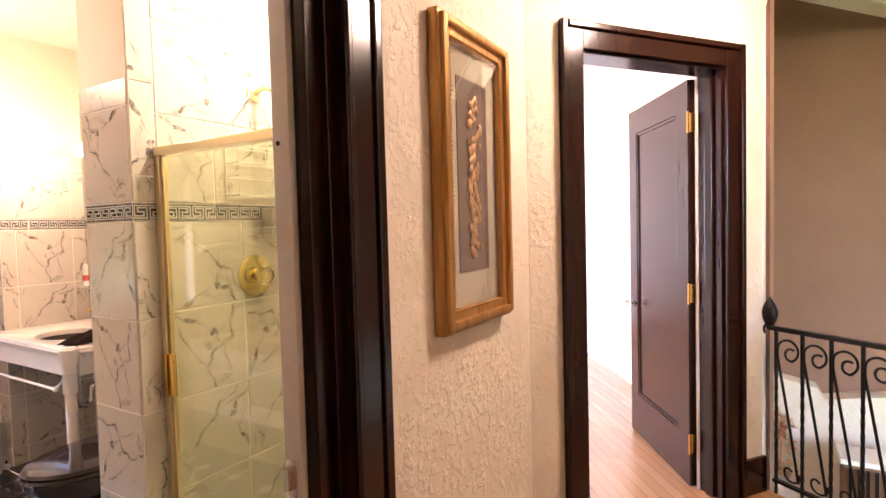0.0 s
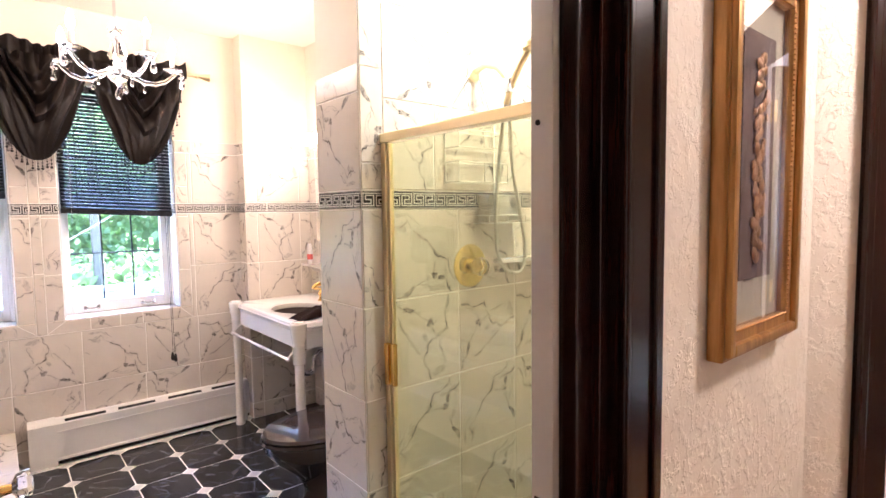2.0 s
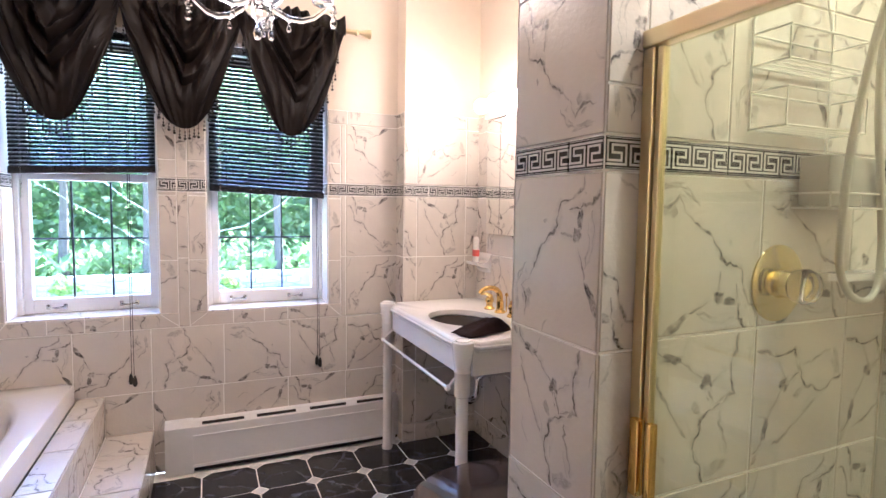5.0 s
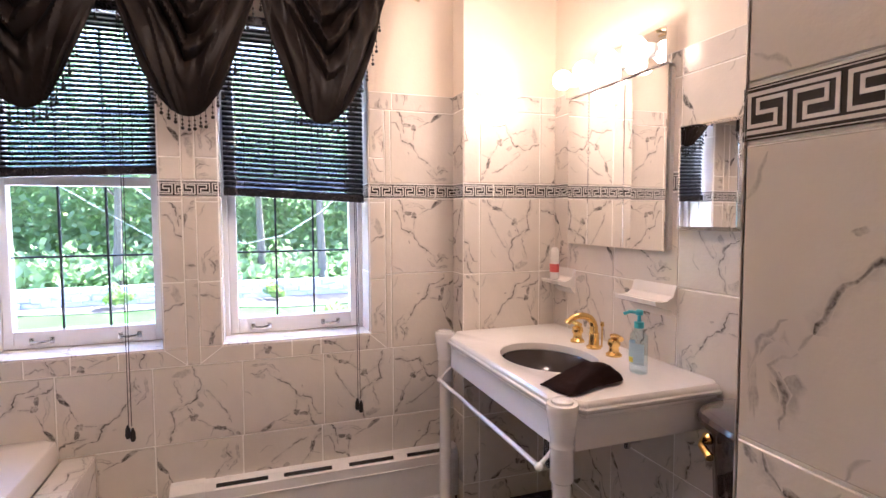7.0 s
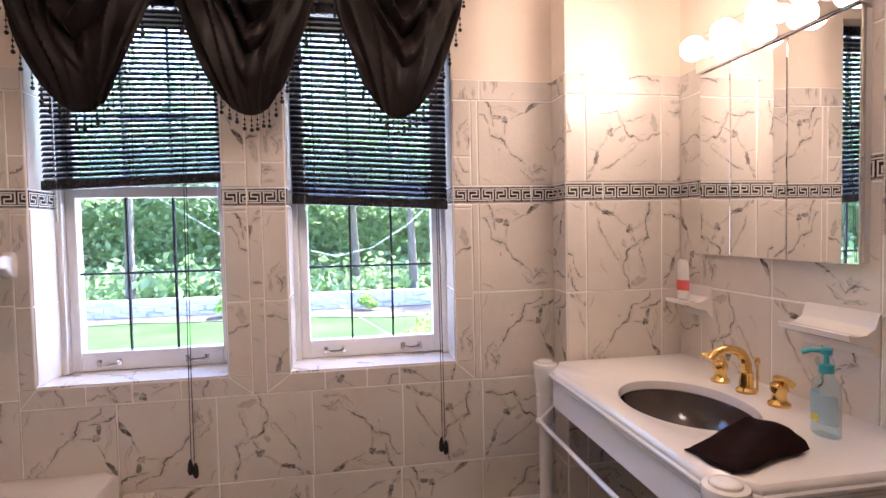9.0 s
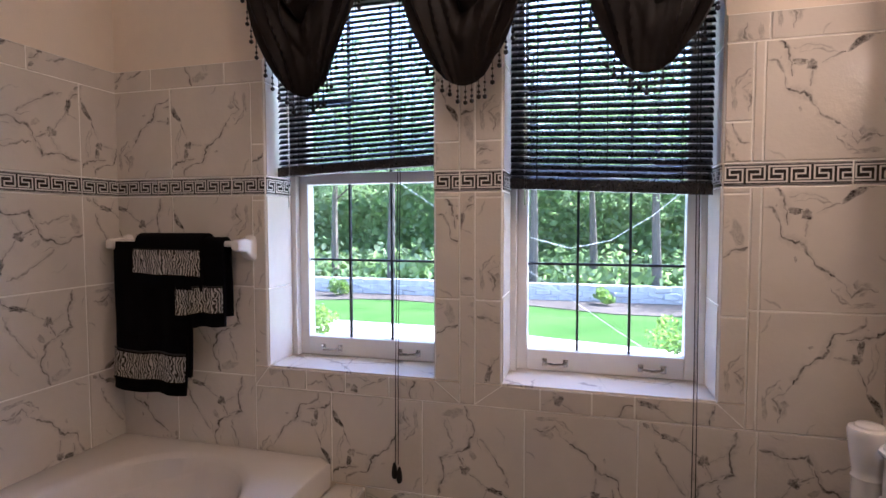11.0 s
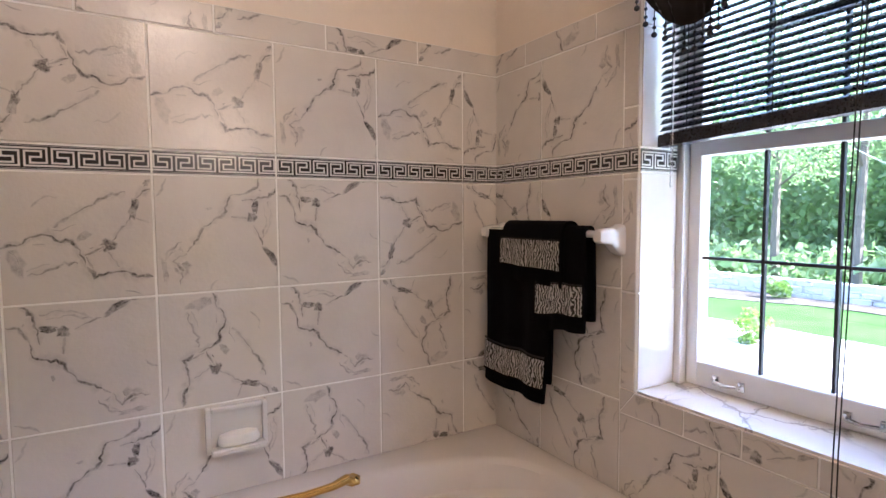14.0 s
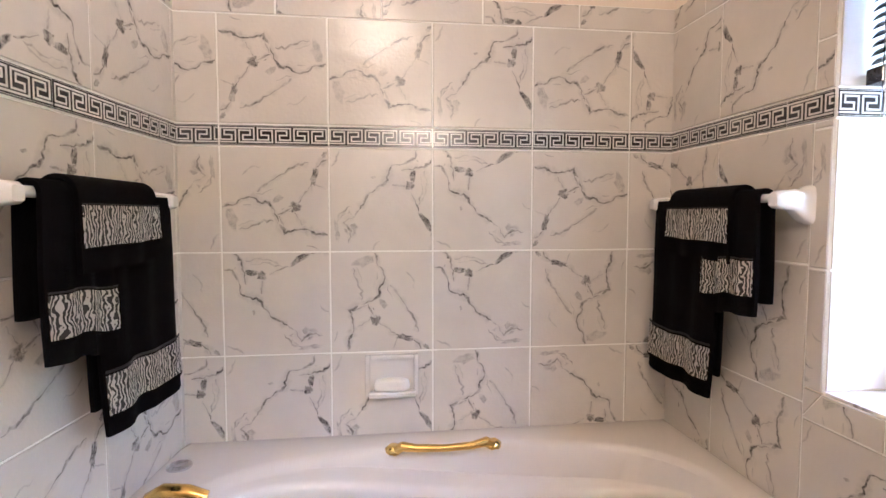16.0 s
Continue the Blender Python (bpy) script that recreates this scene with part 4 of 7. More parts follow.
def top_ring(grow, n=96):
    """Outline of the top with scooped front corners."""
    x0, x1, y0, y1 = VX0 - grow, VX1 + grow, VY0 - grow, V - 0.004
    out = []
    for i in range(n):
        a = 2 * math.pi * i / n
        dx, dy = math.cos(a), math.sin(a)
        t = min(((x1 - SINK[0]) / dx) if dx > 1e-6 else 1e9, ((x0 - SINK[0]) / dx) if dx < -1e-6 else 1e9, ((y1 - SINK[1]) / dy) if dy > 1e-6 else 1e9, ((y0 - SINK[1]) / dy) if dy < -1e-6 else 1e9)
        x, y = SINK[0] + dx * t, SINK[1] + dy * t
        for cx in (x0, x1):
            e = Vector((x - cx, y - y0))
            if e.length < 0.055:
                inward = Vector((1 if cx == x0 else -1, 1)).normalized()
                x, y = cx + inward.x * 0.045 + e.x * 0.4, y0 + inward.y * 0.045 + e.y * 0.4
        out.append((x, y))
    return out


rings = []
for grow, z in ((-0.014, 0.733), (-0.006, 0.735), (-0.003, 0.740), (-0.003, 0.747), (0.004, 0.750), (0.008, 0.756), (0.008, 0.762), (0.003, 0.766), (0.003, 0.771), (0.0, 0.777), (-0.005, VTOP)):
    rings.append([(x, y, z) for x, y in top_ring(grow)])
el = lambda a, b, z: [(SINK[0] + a * math.cos(2 * math.pi * i / 96), SINK[1] + b * math.sin(2 * math.pi * i / 96), z) for i in range(96)]
rings += [el(0.212, 0.162, VTOP), el(0.205, 0.155, VTOP - 0.004), el(0.203, 0.153, VTOP - 0.028), el(0.215, 0.165, 0.744)]
part("top", loft(rings + [rings[0]], cap0=False, cap1=False), M_VANITY, van, "white cultured marble top with ogee edge", True)
rings = [el(0.208, 0.158, 0.752)] + [el(0.206 * math.cos(t), 0.156 * math.cos(t), 0.75 - 0.135 * math.sin(t)) for t in (0.02, 0.25, 0.5, 0.75, 1.0, 1.2, 1.4)]
rings += [el(0.214 * math.cos(t), 0.164 * math.cos(t), 0.742 - 0.137 * math.sin(t)) for t in (1.4, 1.0, 0.5, 0.1)]
part("sink_bowl", loft(rings, cap0=False, cap1=False), M_SINK, van, "dark grey-brown oval sink", True)
part("drain", lathe(((0.022, 0.0), (0.022, 0.004), (0.012, 0.006)), (SINK[0], SINK[1], 0.617)), M_GOLD, van, "brass drain", True)
part("apron", box(VX0 + 0.05, VX1 - 0.05, VY0 + 0.016, VY0 + 0.034, 0.645, 0.743, 0.002), M_VANITY, van)
part("apron", box(VX1 - 0.036, VX1 - 0.018, VY0 + 0.05, V - 0.005, 0.645, 0.743, 0.002), M_VANITY, van)
part("apron", box(VX0 + 0.018, VX0 + 0.036, VY0 + 0.05, V - 0.005, 0.645, 0.743, 0.002), M_VANITY, van)
LEG = ((0.028, 0.0), (0.030, 0.012), (0.024, 0.02), (0.0235, 0.575), (0.030, 0.580), (0.031, 0.588), (0.030, 0.665), (0.033, 0.672), (0.030, 0.680), (0.031, 0.690), (0.034, 0.705), (0.038, 0.735), (0.041, 0.765), (0.042, 0.778), (0.040, 0.784), (0.029, 0.786), (0.028, 0.791), (0.024, 0.794), (0.010, 0.795))
for x in (VX0 + 0.012, VX1 - 0.012):
    leg = part("leg", lathe(LEG, (x, VY0 + 0.005, 0)), M_PORCELAIN, van, "turned white porcelain leg", True)
bar_y = VY0 - 0.035
part("towel_bar", sweep(((VX0 + 0.055, bar_y, 0.60), (VX1 - 0.055, bar_y, 0.60)), 0.0075, 10), M_PORCELAIN, van, "white towel bar", True)
for x in (VX0 + 0.06, VX1 - 0.06):
    bm = sweep(((x, VY0 + 0.015, 0.648), (x, bar_y, 0.602)), 0.006, 8)
    bmesh.ops.create_icosphere(bm, subdivisions=2, radius=0.013, matrix=Matrix.Translation((x, bar_y, 0.60)))
    part("bar_bracket", bm, M_PORCELAIN, van, smooth=True)
trap = [(SINK[0], SINK[1], 0.61), (SINK[0], SINK[1], 0.42)] + [tuple(p) for p in arc((SINK[0], SINK[1] + 0.04, 0.42), 0.04, 180, 360, 8, "yz")] + [(SINK[0], SINK[1] + 0.08, 0.47), (SINK[0], SINK[1] + 0.11, 0.50), (SINK[0], V - 0.002, 0.50)]
part("drain_trap", sweep(trap, 0.017, 12), M_CHROME, van, "chrome drain trap", True)
for x in (SINK[0] - 0.1, SINK[0] + 0.1):
    bm = sweep(((x, V - 0.002, 0.47), (x, V - 0.05, 0.47), (x, V - 0.055, 0.52), (x, V - 0.06, 0.75)), 0.006, 8)
    lathe(((0.013, 0), (0.013, 0.03)), (x, V - 0.06, 0.455), bm=bm, seg=10)
    part("supply_pipe", bm, M_CHROME, van, "chrome stop valve and pipe", True)

fau = tagged(thing("faucet", (-2.88, 1.775, VTOP)), "polished brass widespread faucet with lever handles", "faucet")
part("spout_base", lathe(((0.027, 0), (0.027, 0.006), (0.019, 0.014), (0.017, 0.05), (0.019, 0.056)), (-2.88, 1.775, VTOP)), M_GOLD, fau, smooth=True)
pts = [(-2.88, 1.775, VTOP + 0.04), (-2.88, 1.773, VTOP + 0.075)] + [tuple(p) for p in arc((-2.88, 1.715, VTOP + 0.080), 0.058, 0, 155, 10, "yz", 0.75)]
part("spout", sweep(pts, [0.016, 0.015] + [0.0145 - 0.0004 * i for i in range(11)], 12), M_GOLD, fau, smooth=True)
part("lift_rod", lathe(((0.003, 0), (0.003, 0.075), (0.008, 0.08), (0.006, 0.094)), (-2.88, 1.81, VTOP), seg=10), M_GOLD, fau, smooth=True)
for x in (-2.985, -2.765):
    part("handle_base", lathe(((0.027, 0), (0.027, 0.006), (0.018, 0.014), (0.016, 0.03), (0.022, 0.04), (0.020, 0.056), (0.010, 0.062)), (x, 1.775, VTOP)), M_GOLD, fau, smooth=True)
    s = 1 if x > -2.9 else -1
    bm = sweep(((x - s * 0.014, 1.778, VTOP + 0.066), (x, 1.775, VTOP + 0.068), (x + s * 0.03, 1.768, VTOP + 0.074), (x + s * 0.056, 1.76, VTOP + 0.070)), (0.009, 0.011, 0.0075, 0.0095), 10)
    part("lever", bm, M_GOLD, fau, smooth=True)

bottle = tagged(thing("soap_bottle", (-2.575, 1.72, VTOP)), "clear blue hand soap bottle with a teal pump", "soap bottle")
bx, by = -2.575, 1.72
bm = loft([[(bx + a * math.cos(2 * math.pi * i / 24), by + b * math.sin(2 * math.pi * i / 24), VTOP + z) for i in range(24)] for a, b, z in ((0.030, 0.020, 0.001), (0.033, 0.022, 0.006), (0.033, 0.022, 0.10), (0.031, 0.021, 0.118), (0.016, 0.015, 0.132), (0.013, 0.013, 0.14))])
part("bottle", bm, M_BLUEGEL, bottle, "translucent blue bottle", True)
bm = lathe(((0.015, 0.14), (0.015, 0.158), (0.006, 0.16), (0.005, 0.178), (0.011, 0.18), (0.012, 0.192), (0.008, 0.196)), (bx, by, VTOP), seg=16)
sweep(((bx, by, VTOP + 0.187), (bx - 0.02, by - 0.02, VTOP + 0.188), (bx - 0.032, by - 0.032, VTOP + 0.180)), 0.0055, 8, bm)
part("pump", bm, M_BLUECAP, bottle, "teal plastic pump", True)
bm = loft([[(bx + 0.0345 * math.cos(t), by + 0.0235 * math.sin(t), VTOP + z) for t in [radians(150 + 12 * i) for i in range(17)] + [radians(342 - 12 * i) for i in range(17)]] for z in (0.03, 0.095)])
part("label", bm, M_LABEL, bottle, "pale blue label")
part("mark", box(bx - 0.012, bx + 0.004, by - 0.026, by - 0.024, VTOP + 0.035, VTOP + 0.05, 0.002), mat("yellow_mark", (0.75, 0.62, 0.08), 0.5), bottle, "small yellow flower mark")

# folded cloth on the vanity
def cloth(u, v, top=1.0):
    c = [Vector(p) for p in ((-2.56, 1.375), (-2.445, 1.395), (-2.64, 1.590), (-2.505, 1.605))]
    p = c[0] * (1 - u) * (1 - v) + c[1] * u * (1 - v) + c[2] * (1 - u) * v + c[3] * u * v
    e = min(u, 1 - u, v * 0.8, (1 - v) * 0.8)
    h = (0.012 + 0.030 * v) * min(1, e * 7) ** 0.5 + 0.007 * math.sin(7 * u + 4 * v) * min(1, e * 5) + 0.009 * math.exp(-((v - 0.72 - 0.1 * u) / 0.10) ** 2) * min(1, e * 6)
    return (p.x + 0.004 * math.sin(9 * v), p.y + 0.004 * math.sin(8 * u), VTOP + 0.003 + top * (0.006 + h))


wash = tagged(thing("washcloth", (-2.56, 1.5, VTOP)), "folded dark brown washcloth lying beside the sink", "washcloth")
part("upper_fold", sheet(cloth, 28, 28, thick=0.003), M_WASH, wash, smooth=True)
part("lower_fold", sheet(lambda u, v: (lambda q: (q[0] - 0.006, q[1] - 0.006, q[2]))(cloth(u, v, 0.45)), 18, 18, thick=0.003), M_WASH, wash, smooth=True)

# ---- mirrors and light bar ----
cab = tagged(thing("mirror_cabinet", (-2.90, V, 1.15)), "frameless three-door mirrored medicine cabinet", "mirror cabinet")
CX = (-3.19, -3.045, -2.83, -2.615)
part("body", box(CX[0] + 0.004, CX[3] - 0.004, V - 0.02, V - 0.001, 1.156, 1.735), M_WHITE, cab)
for a, b in zip(CX, CX[1:]):
    door_ = part("mirror_door", box(a + 0.0015, b - 0.0015, V - 0.029, V - 0.022, 1.15, 1.7435, 0.003), M_MIRROR, cab, "mirror door with a bevelled edge")
door_.rotation_euler.z = radians(-1.2)      # the last door stands a little ajar
bar = tagged(thing("vanity_light", (-2.90, V, 1.80)), "mirrored light bar with four lit globe bulbs", "wall lamp")
part("back_plate", box(CX[0], CX[3], V - 0.045, V - 0.001, 1.745, 1.862, 0.004), M_MIRROR, bar, "mirrored back plate")
for i in range(4):
    x = CX[0] + 0.075 + i * 0.1417
    sock = part("socket", lathe(((0.026, -0.046), (0.024, -0.062), (0.018, -0.070)), (x, V, 1.803), "y", 16), M_WHITE, bar, "white socket", True)
    bm = bmesh.new()
    bmesh.ops.create_icosphere(bm, subdivisions=3, radius=0.038, matrix=Matrix.Translation((x, V - 0.106, 1.803)))
    part("bulb", bm, M_BULB, sock, "lit globe bulb", True)
lamp("vanity_light_glow", "AREA", look((-2.90, V - 0.155, 1.803), (-2.9, 0, 1.7)), 0.35, WARM, 0.5, 0.07)

sm = tagged(thing("small_mirror", (-2.446, V, 1.22)), "small rectangular mirror hanging on the tiled wall", "mirror")
part("case", box(-2.555, -2.336, V - 0.034, V - 0.0035, 1.222, 1.534, 0.002), M_CHROME, sm, "silvered case")
for nm, a, b, z0, z1 in (("bevel_side", -2.556, -2.544, 1.221, 1.535), ("bevel_side", -2.347, -2.335, 1.221, 1.535), ("bevel_end", -2.5435, -2.3475, 1.221, 1.233), ("bevel_end", -2.5435, -2.3475, 1.523, 1.535)):
    bm = bmesh.new()
    y0, y1 = V - 0.036, V - 0.039
    if nm == "bevel_side":
        o = (a, b) if a < -2.5 else (b, a)
        q = [(o[0], y0, z0), (o[1], y1, z0 + 0.012), (o[1], y1, z1 - 0.012), (o[0], y0, z1)]
    else:
        o = (z0, z1) if z0 < 1.3 else (z1, z0)
        q = [(a - 0.011, y0, o[0]), (b + 0.011, y0, o[0]), (b, y1, o[1]), (a, y1, o[1])]
    f = bm.faces.new([bm.verts.new(p) for p in q])
    bmesh.ops.solidify(bm, geom=[f], thickness=0.001)
    part(nm, bm, M_MIRROR, sm)
part("glass", box(-2.544, -2.347, V - 0.0395, V - 0.036, 1.233, 1.523), M_MIRROR, sm, "clear mirror glass")

sm.rotation_euler.z, sm.location.y = radians(3.0), V - 0.006   # hangs a little askew


def wall_dish(x, z, w, label):
    """A white soap shelf hooked on the wall: curved tray with an upstand."""
    d = tagged(thing("soap_dish", (x, V, z)), label, "soap dish", group="soap dishes over the vanity")
    prof = [(-0.004, 0.058), (-0.010, 0.050), (-0.020, 0.022), (-0.045, 0.008), (-0.078, 0.006), (-0.088, 0.012), (-0.092, 0.010), (-0.088, -0.004), (-0.060, -0.014), (-0.030, -0.020), (-0.004, -0.050)]
    part("tray", loft([[(x + s * w / 2, V + y, z + h) for y, h in prof] for s in (-1, -0.96, 0.96, 1)]), M_PORCELAIN, d, smooth=True)
    return d


wall_dish(-3.225, 0.985, 0.13, "white ceramic soap shelf holding a deodorant stick")
wall_dish(-2.69, 0.985, 0.20, "white ceramic soap shelf, empty")
deo = tagged(thing("deodorant_stick", (-3.245, V - 0.055, 0.995)), "white deodorant stick with a red label", "toiletry")
bm = loft([[(-3.245 + a * math.cos(2 * math.pi * i / 20), V - 0.055 + 0.6 * a * math.sin(2 * math.pi * i / 20), 0.995 + z) for i in range(20)] for a, z in ((0.026, 0.0), (0.027, 0.01), (0.027, 0.10), (0.025, 0.125), (0.016, 0.137))])
part("body", bm, M_PORCELAIN, deo, smooth=True)
bm = loft([[(-3.245 + 0.0275 * math.cos(2 * math.pi * i / 20), V - 0.055 + 0.0168 * math.sin(2 * math.pi * i / 20), 0.995 + z) for i in range(20)] for z in (0.03, 0.065)])
part("label", bm, M_RED, deo, "red label band", True)

# ---- toilet ----
TX = -2.06
toi = tagged(thing("toilet", (TX, 1.5, 0)), "dark brown glazed two-piece toilet, lid closed, brass lever", "toilet")


def oval(cy, a, b, z, n=40, point=0.0):
    out = []
    for i in range(n):
        t = 2 * math.pi * i / n
        s = math.sin(t)
        out.append((TX + a * math.cos(t) * (1 - point * max(0, -s)), cy + b * s, z))
    return out


bowl_ = part("bowl", loft([oval(1.40, 0.11, 0.24, 0.0), oval(1.40, 0.105, 0.235, 0.03), oval(1.41, 0.085, 0.21, 0.12), oval(1.38, 0.10, 0.22, 0.20), oval(1.33, 0.155, 0.26, 0.28), oval(1.31, 0.185, 0.285, 0.34), oval(1.31, 0.19, 0.29, 0.37)]), M_DARKPORC, toi, smooth=True)
part("seat", loft([oval(1.30, 0.188, 0.285, 0.371), oval(1.30, 0.194, 0.29, 0.378), oval(1.30, 0.192, 0.288, 0.390)]), M_DARKPORC, bowl_, smooth=True)
part("lid", loft([oval(1.305, 0.188, 0.283, 0.391), oval(1.305, 0.193, 0.287, 0.398), oval(1.305, 0.186, 0.280, 0.410), oval(1.305, 0.12, 0.2, 0.416)]), M_DARKPORC, bowl_, smooth=True)


def bowed(half, front, z, n=24):
    """Tank outline: straight back, bowed front with rounded corners."""
    out = [(TX - half, V - 0.006, z), (TX + half, V - 0.006, z)]
    for i in range(n + 1):
        s = 1 - 2 * i / n
        out.append((TX + half * math.copysign(min(1.0, abs(s) * 1.04) if abs(s) < 0.9 else 0.936 + 0.064 * (abs(s) - 0.9) / 0.1, s), front + 0.085 * abs(s) ** 2.4 + 0.06 * max(0.0, (abs(s) - 0.8) / 0.2) ** 2, z))
    return out


tank_ = part("tank", loft([bowed(0.285, 1.72, 0.40), bowed(0.295, 1.705, 0.44), bowed(0.305, 1.695, 0.705)]), M_DARKPORC, toi, smooth=True)
part("tank_lid", loft([bowed(0.310, 1.690, 0.706), bowed(0.328, 1.672, 0.712), bowed(0.331, 1.668, 0.730), bowed(0.326, 1.674, 0.742), bowed(0.312, 1.690, 0.748), bowed(0.20, 1.76, 0.752)]), M_DARKPORC, tank_, smooth=True)
bm = lathe(((0.016, 0), (0.016, -0.008), (0.010, -0.014)), (TX - 0.255, 1.735, 0.675), "y", 14)
sweep(((TX - 0.258, 1.720, 0.677), (TX - 0.235, 1.690, 0.672), (TX - 0.19, 1.672, 0.660)), (0.007, 0.009, 0.011), 8, bm)
part("flush_lever", bm, M_GOLD, tank_, "polished brass flush lever", True)
part("neck", box(TX - 0.12, TX + 0.12, 1.55, 1.75, 0.12, 0.401, 0.03), M_DARKPORC, toi, smooth=True)

# ---- baseboard heater ----
heat = tagged(thing("baseboard_heater", (-3.42, 0.87, 0)), "white enamelled baseboard heater with black louvre slots", "heater")
prof = [(W + 0.001, 0.03), (W + 0.001, 0.247), (-3.425, 0.247), (-3.397, 0.225), (-3.392, 0.030), (-3.398, 0.026)]
part("cover", loft([[(x, y, z) for x, z in prof] for y in (0.405, 1.44)]), M_WHITE, heat)
prof2 = [(W + 0.0012, 0.005), (W + 0.0012, 0.252), (-3.423, 0.252), (-3.392, 0.229), (-3.386, 0.005)]
part("end_cap", loft([[(x, y, z) for x, z in prof2] for y in (0.29, 0.41)]), M_WHITE, heat, "white end cap")
part("lower_lip", box(-3.398, -3.388, 0.412, 1.44, 0.030, 0.044, 0.002), M_WHITE, heat)
part("front_crease", box(-3.3965, -3.3915, 0.412, 1.44, 0.182, 0.186, 0.001), M_WHITE, heat)
# solid black strip for the shade under the cover
part("shade_strip", box(W + 0.002, -3.41, 0.412, 1.44, 0.004, 0.029), M_GAPSHADE, heat, "black strip painting the shade under the cover")
# slots are black bars on the cover, their inner shade painted
for y in (0.45, 0.70, 0.96, 1.21):
    bm = box(-0.0015, 0.0015, y, y + 0.19, -0.008, 0.008, 0.001)
    bmesh.ops.transform(bm, matrix=Matrix.Translation((-3.4105, 0, 0.2367)) @ Matrix.Rotation(radians(-52), 4, "Y"), verts=bm.verts)
    part("louvre_slot", bm, M_GAPSHADE, heat, "louvre slot with its shaded inside painted black")

riser = tagged(thing("heating_pipe", (-3.375, 1.395, 0)), "white painted heating pipe with a cap beside the washstand", "pipe")
part("pipe", lathe(((0.021, 0.0), (0.021, 0.215)), (-3.375, 1.395, 0), seg=16), M_WHITE, riser, smooth=True)
part("cap", lathe(((0.021, 0.2155), (0.027, 0.222), (0.028, 0.252), (0.022, 0.262), (0.008, 0.264)), (-3.375, 1.395, 0), seg=16), M_WHITE, riser, "flared white cap", True)

# ---- bathtub ----
RIM = 0.485
tub = tagged(thing("bathtub", (-2.7, -0.48, 0)), "bone coloured acrylic bathtub with moulded armrests", "bathtub")
TC, TA, TB = (-2.72, -0.475), 0.655, 0.325


def tub_oval(a, b, z, n=96, squareness=2.6):
    out = []
    for i in range(n):
        t = 2 * math.pi * i / n
        c, s = math.cos(t), math.sin(t)
        out.append((TC[0] + a * math.copysign(abs(c) ** (2 / squareness), c), TC[1] + b * math.copysign(abs(s) ** (2 / squareness), s), z))
    return out


def tub_rect(g, z, n=96):
    x0, x1, y0, y1 = W + 0.004 + g, L - 0.004 - g, B + 0.004 + g, -0.062 - g
    out = []
    for i in range(n):
        t = 2 * math.pi * i / n
        c, s = math.cos(t), math.sin(t)
        c, s = math.copysign(abs(c) ** (2 / 2.6), c), math.copysign(abs(s) ** (2 / 2.6), s)
        k = min(((x1 - TC[0]) / c) if c > 1e-6 else 1e9, ((x0 - TC[0]) / c) if c < -1e-6 else 1e9, ((y1 - TC[1]) / s) if s > 1e-6 else 1e9, ((y0 - TC[1]) / s) if s < -1e-6 else 1e9)
        x, y = TC[0] + c * k, TC[1] + s * k
        out.append((x + SPLAY * (y - B) * min(1, max(0, (x + 2.3) / 0.32)), y, z))
    return out


def tub_ledge(g, h, inset, sink):
    """A ring of the shell where the back wall steps out into a moulded armrest that slopes down to one end."""
    out = []
    for x, y, _ in tub_oval(TA - g, TB - h, 0):
        f = min(1.0, max(0.0, (-2.15 - x) / 0.95))
        f = f * f * (3 - 2 * f)
        back = max(0.0, (TC[1] - y) / (TB - h)) ** 0.5
        swell = 0.35 + 0.65 * math.sin(math.pi * min(1.0, max(0.0, (-2.1 - x) / 1.15)))
        out.append((x, y + inset * back * swell, RIM - 0.022 - 0.085 * f * back - sink))
    return out


rings = [tub_rect(0, 0.40), tub_rect(0, RIM - 0.012), tub_rect(0.004, RIM - 0.004), tub_rect(0.014, RIM), tub_oval(TA + 0.012, TB + 0.012, RIM), tub_oval(TA, TB, RIM - 0.004), tub_oval(TA - 0.012, TB - 0.010, RIM - 0.016), tub_ledge(0.016, 0.014, 0.0, 0.0), tub_ledge(0.018, 0.016, 0.012, 0.006), tub_ledge(0.020, 0.018, 0.052, 0.010), tub_ledge(0.024, 0.020, 0.064, 0.020), tub_ledge(0.030, 0.026, 0.064, 0.040), tub_oval(TA - 0.07, TB - 0.045, 0.28), tub_oval(TA - 0.12, TB - 0.075, 0.15), tub_oval(TA - 0.20, TB - 0.12, 0.11), tub_oval(0.1, 0.05, 0.10)]
part("shell", loft(rings, cap0=False), M_TUB, tub, smooth=True)
bm = sweep(((-2.575, -0.792, RIM - 0.012), (-2.60, -0.775, RIM + 0.008), (-2.64, -0.77, RIM + 0.003), (-2.72, -0.768, RIM), (-2.80, -0.77, RIM + 0.003), (-2.84, -0.775, RIM + 0.010), (-2.865, -0.792, RIM - 0.010)), (0.015, 0.014, 0.011, 0.0105, 0.011, 0.014, 0.015), 12)
for x in (-2.575, -2.865):
    lathe(((0.026, 0.0), (0.024, 0.012), (0.014, 0.02)), (x, -0.795, RIM - 0.014), seg=6, bm=bm)
part("grab_handle", bm, M_GOLD, tub, "polished brass grab handle", True)
part("overflow_cover", lathe(((0.032, 0.0), (0.032, 0.005), (0.022, 0.009), (0.014, 0.006)), (-2.013, -0.742, RIM)), M_CHROME, tub, "round metal air control", True)
bm = lathe(((0.035, 0.0), (0.034, 0.01), (0.024, 0.025)), (-2.03, -0.52, RIM), seg=20)
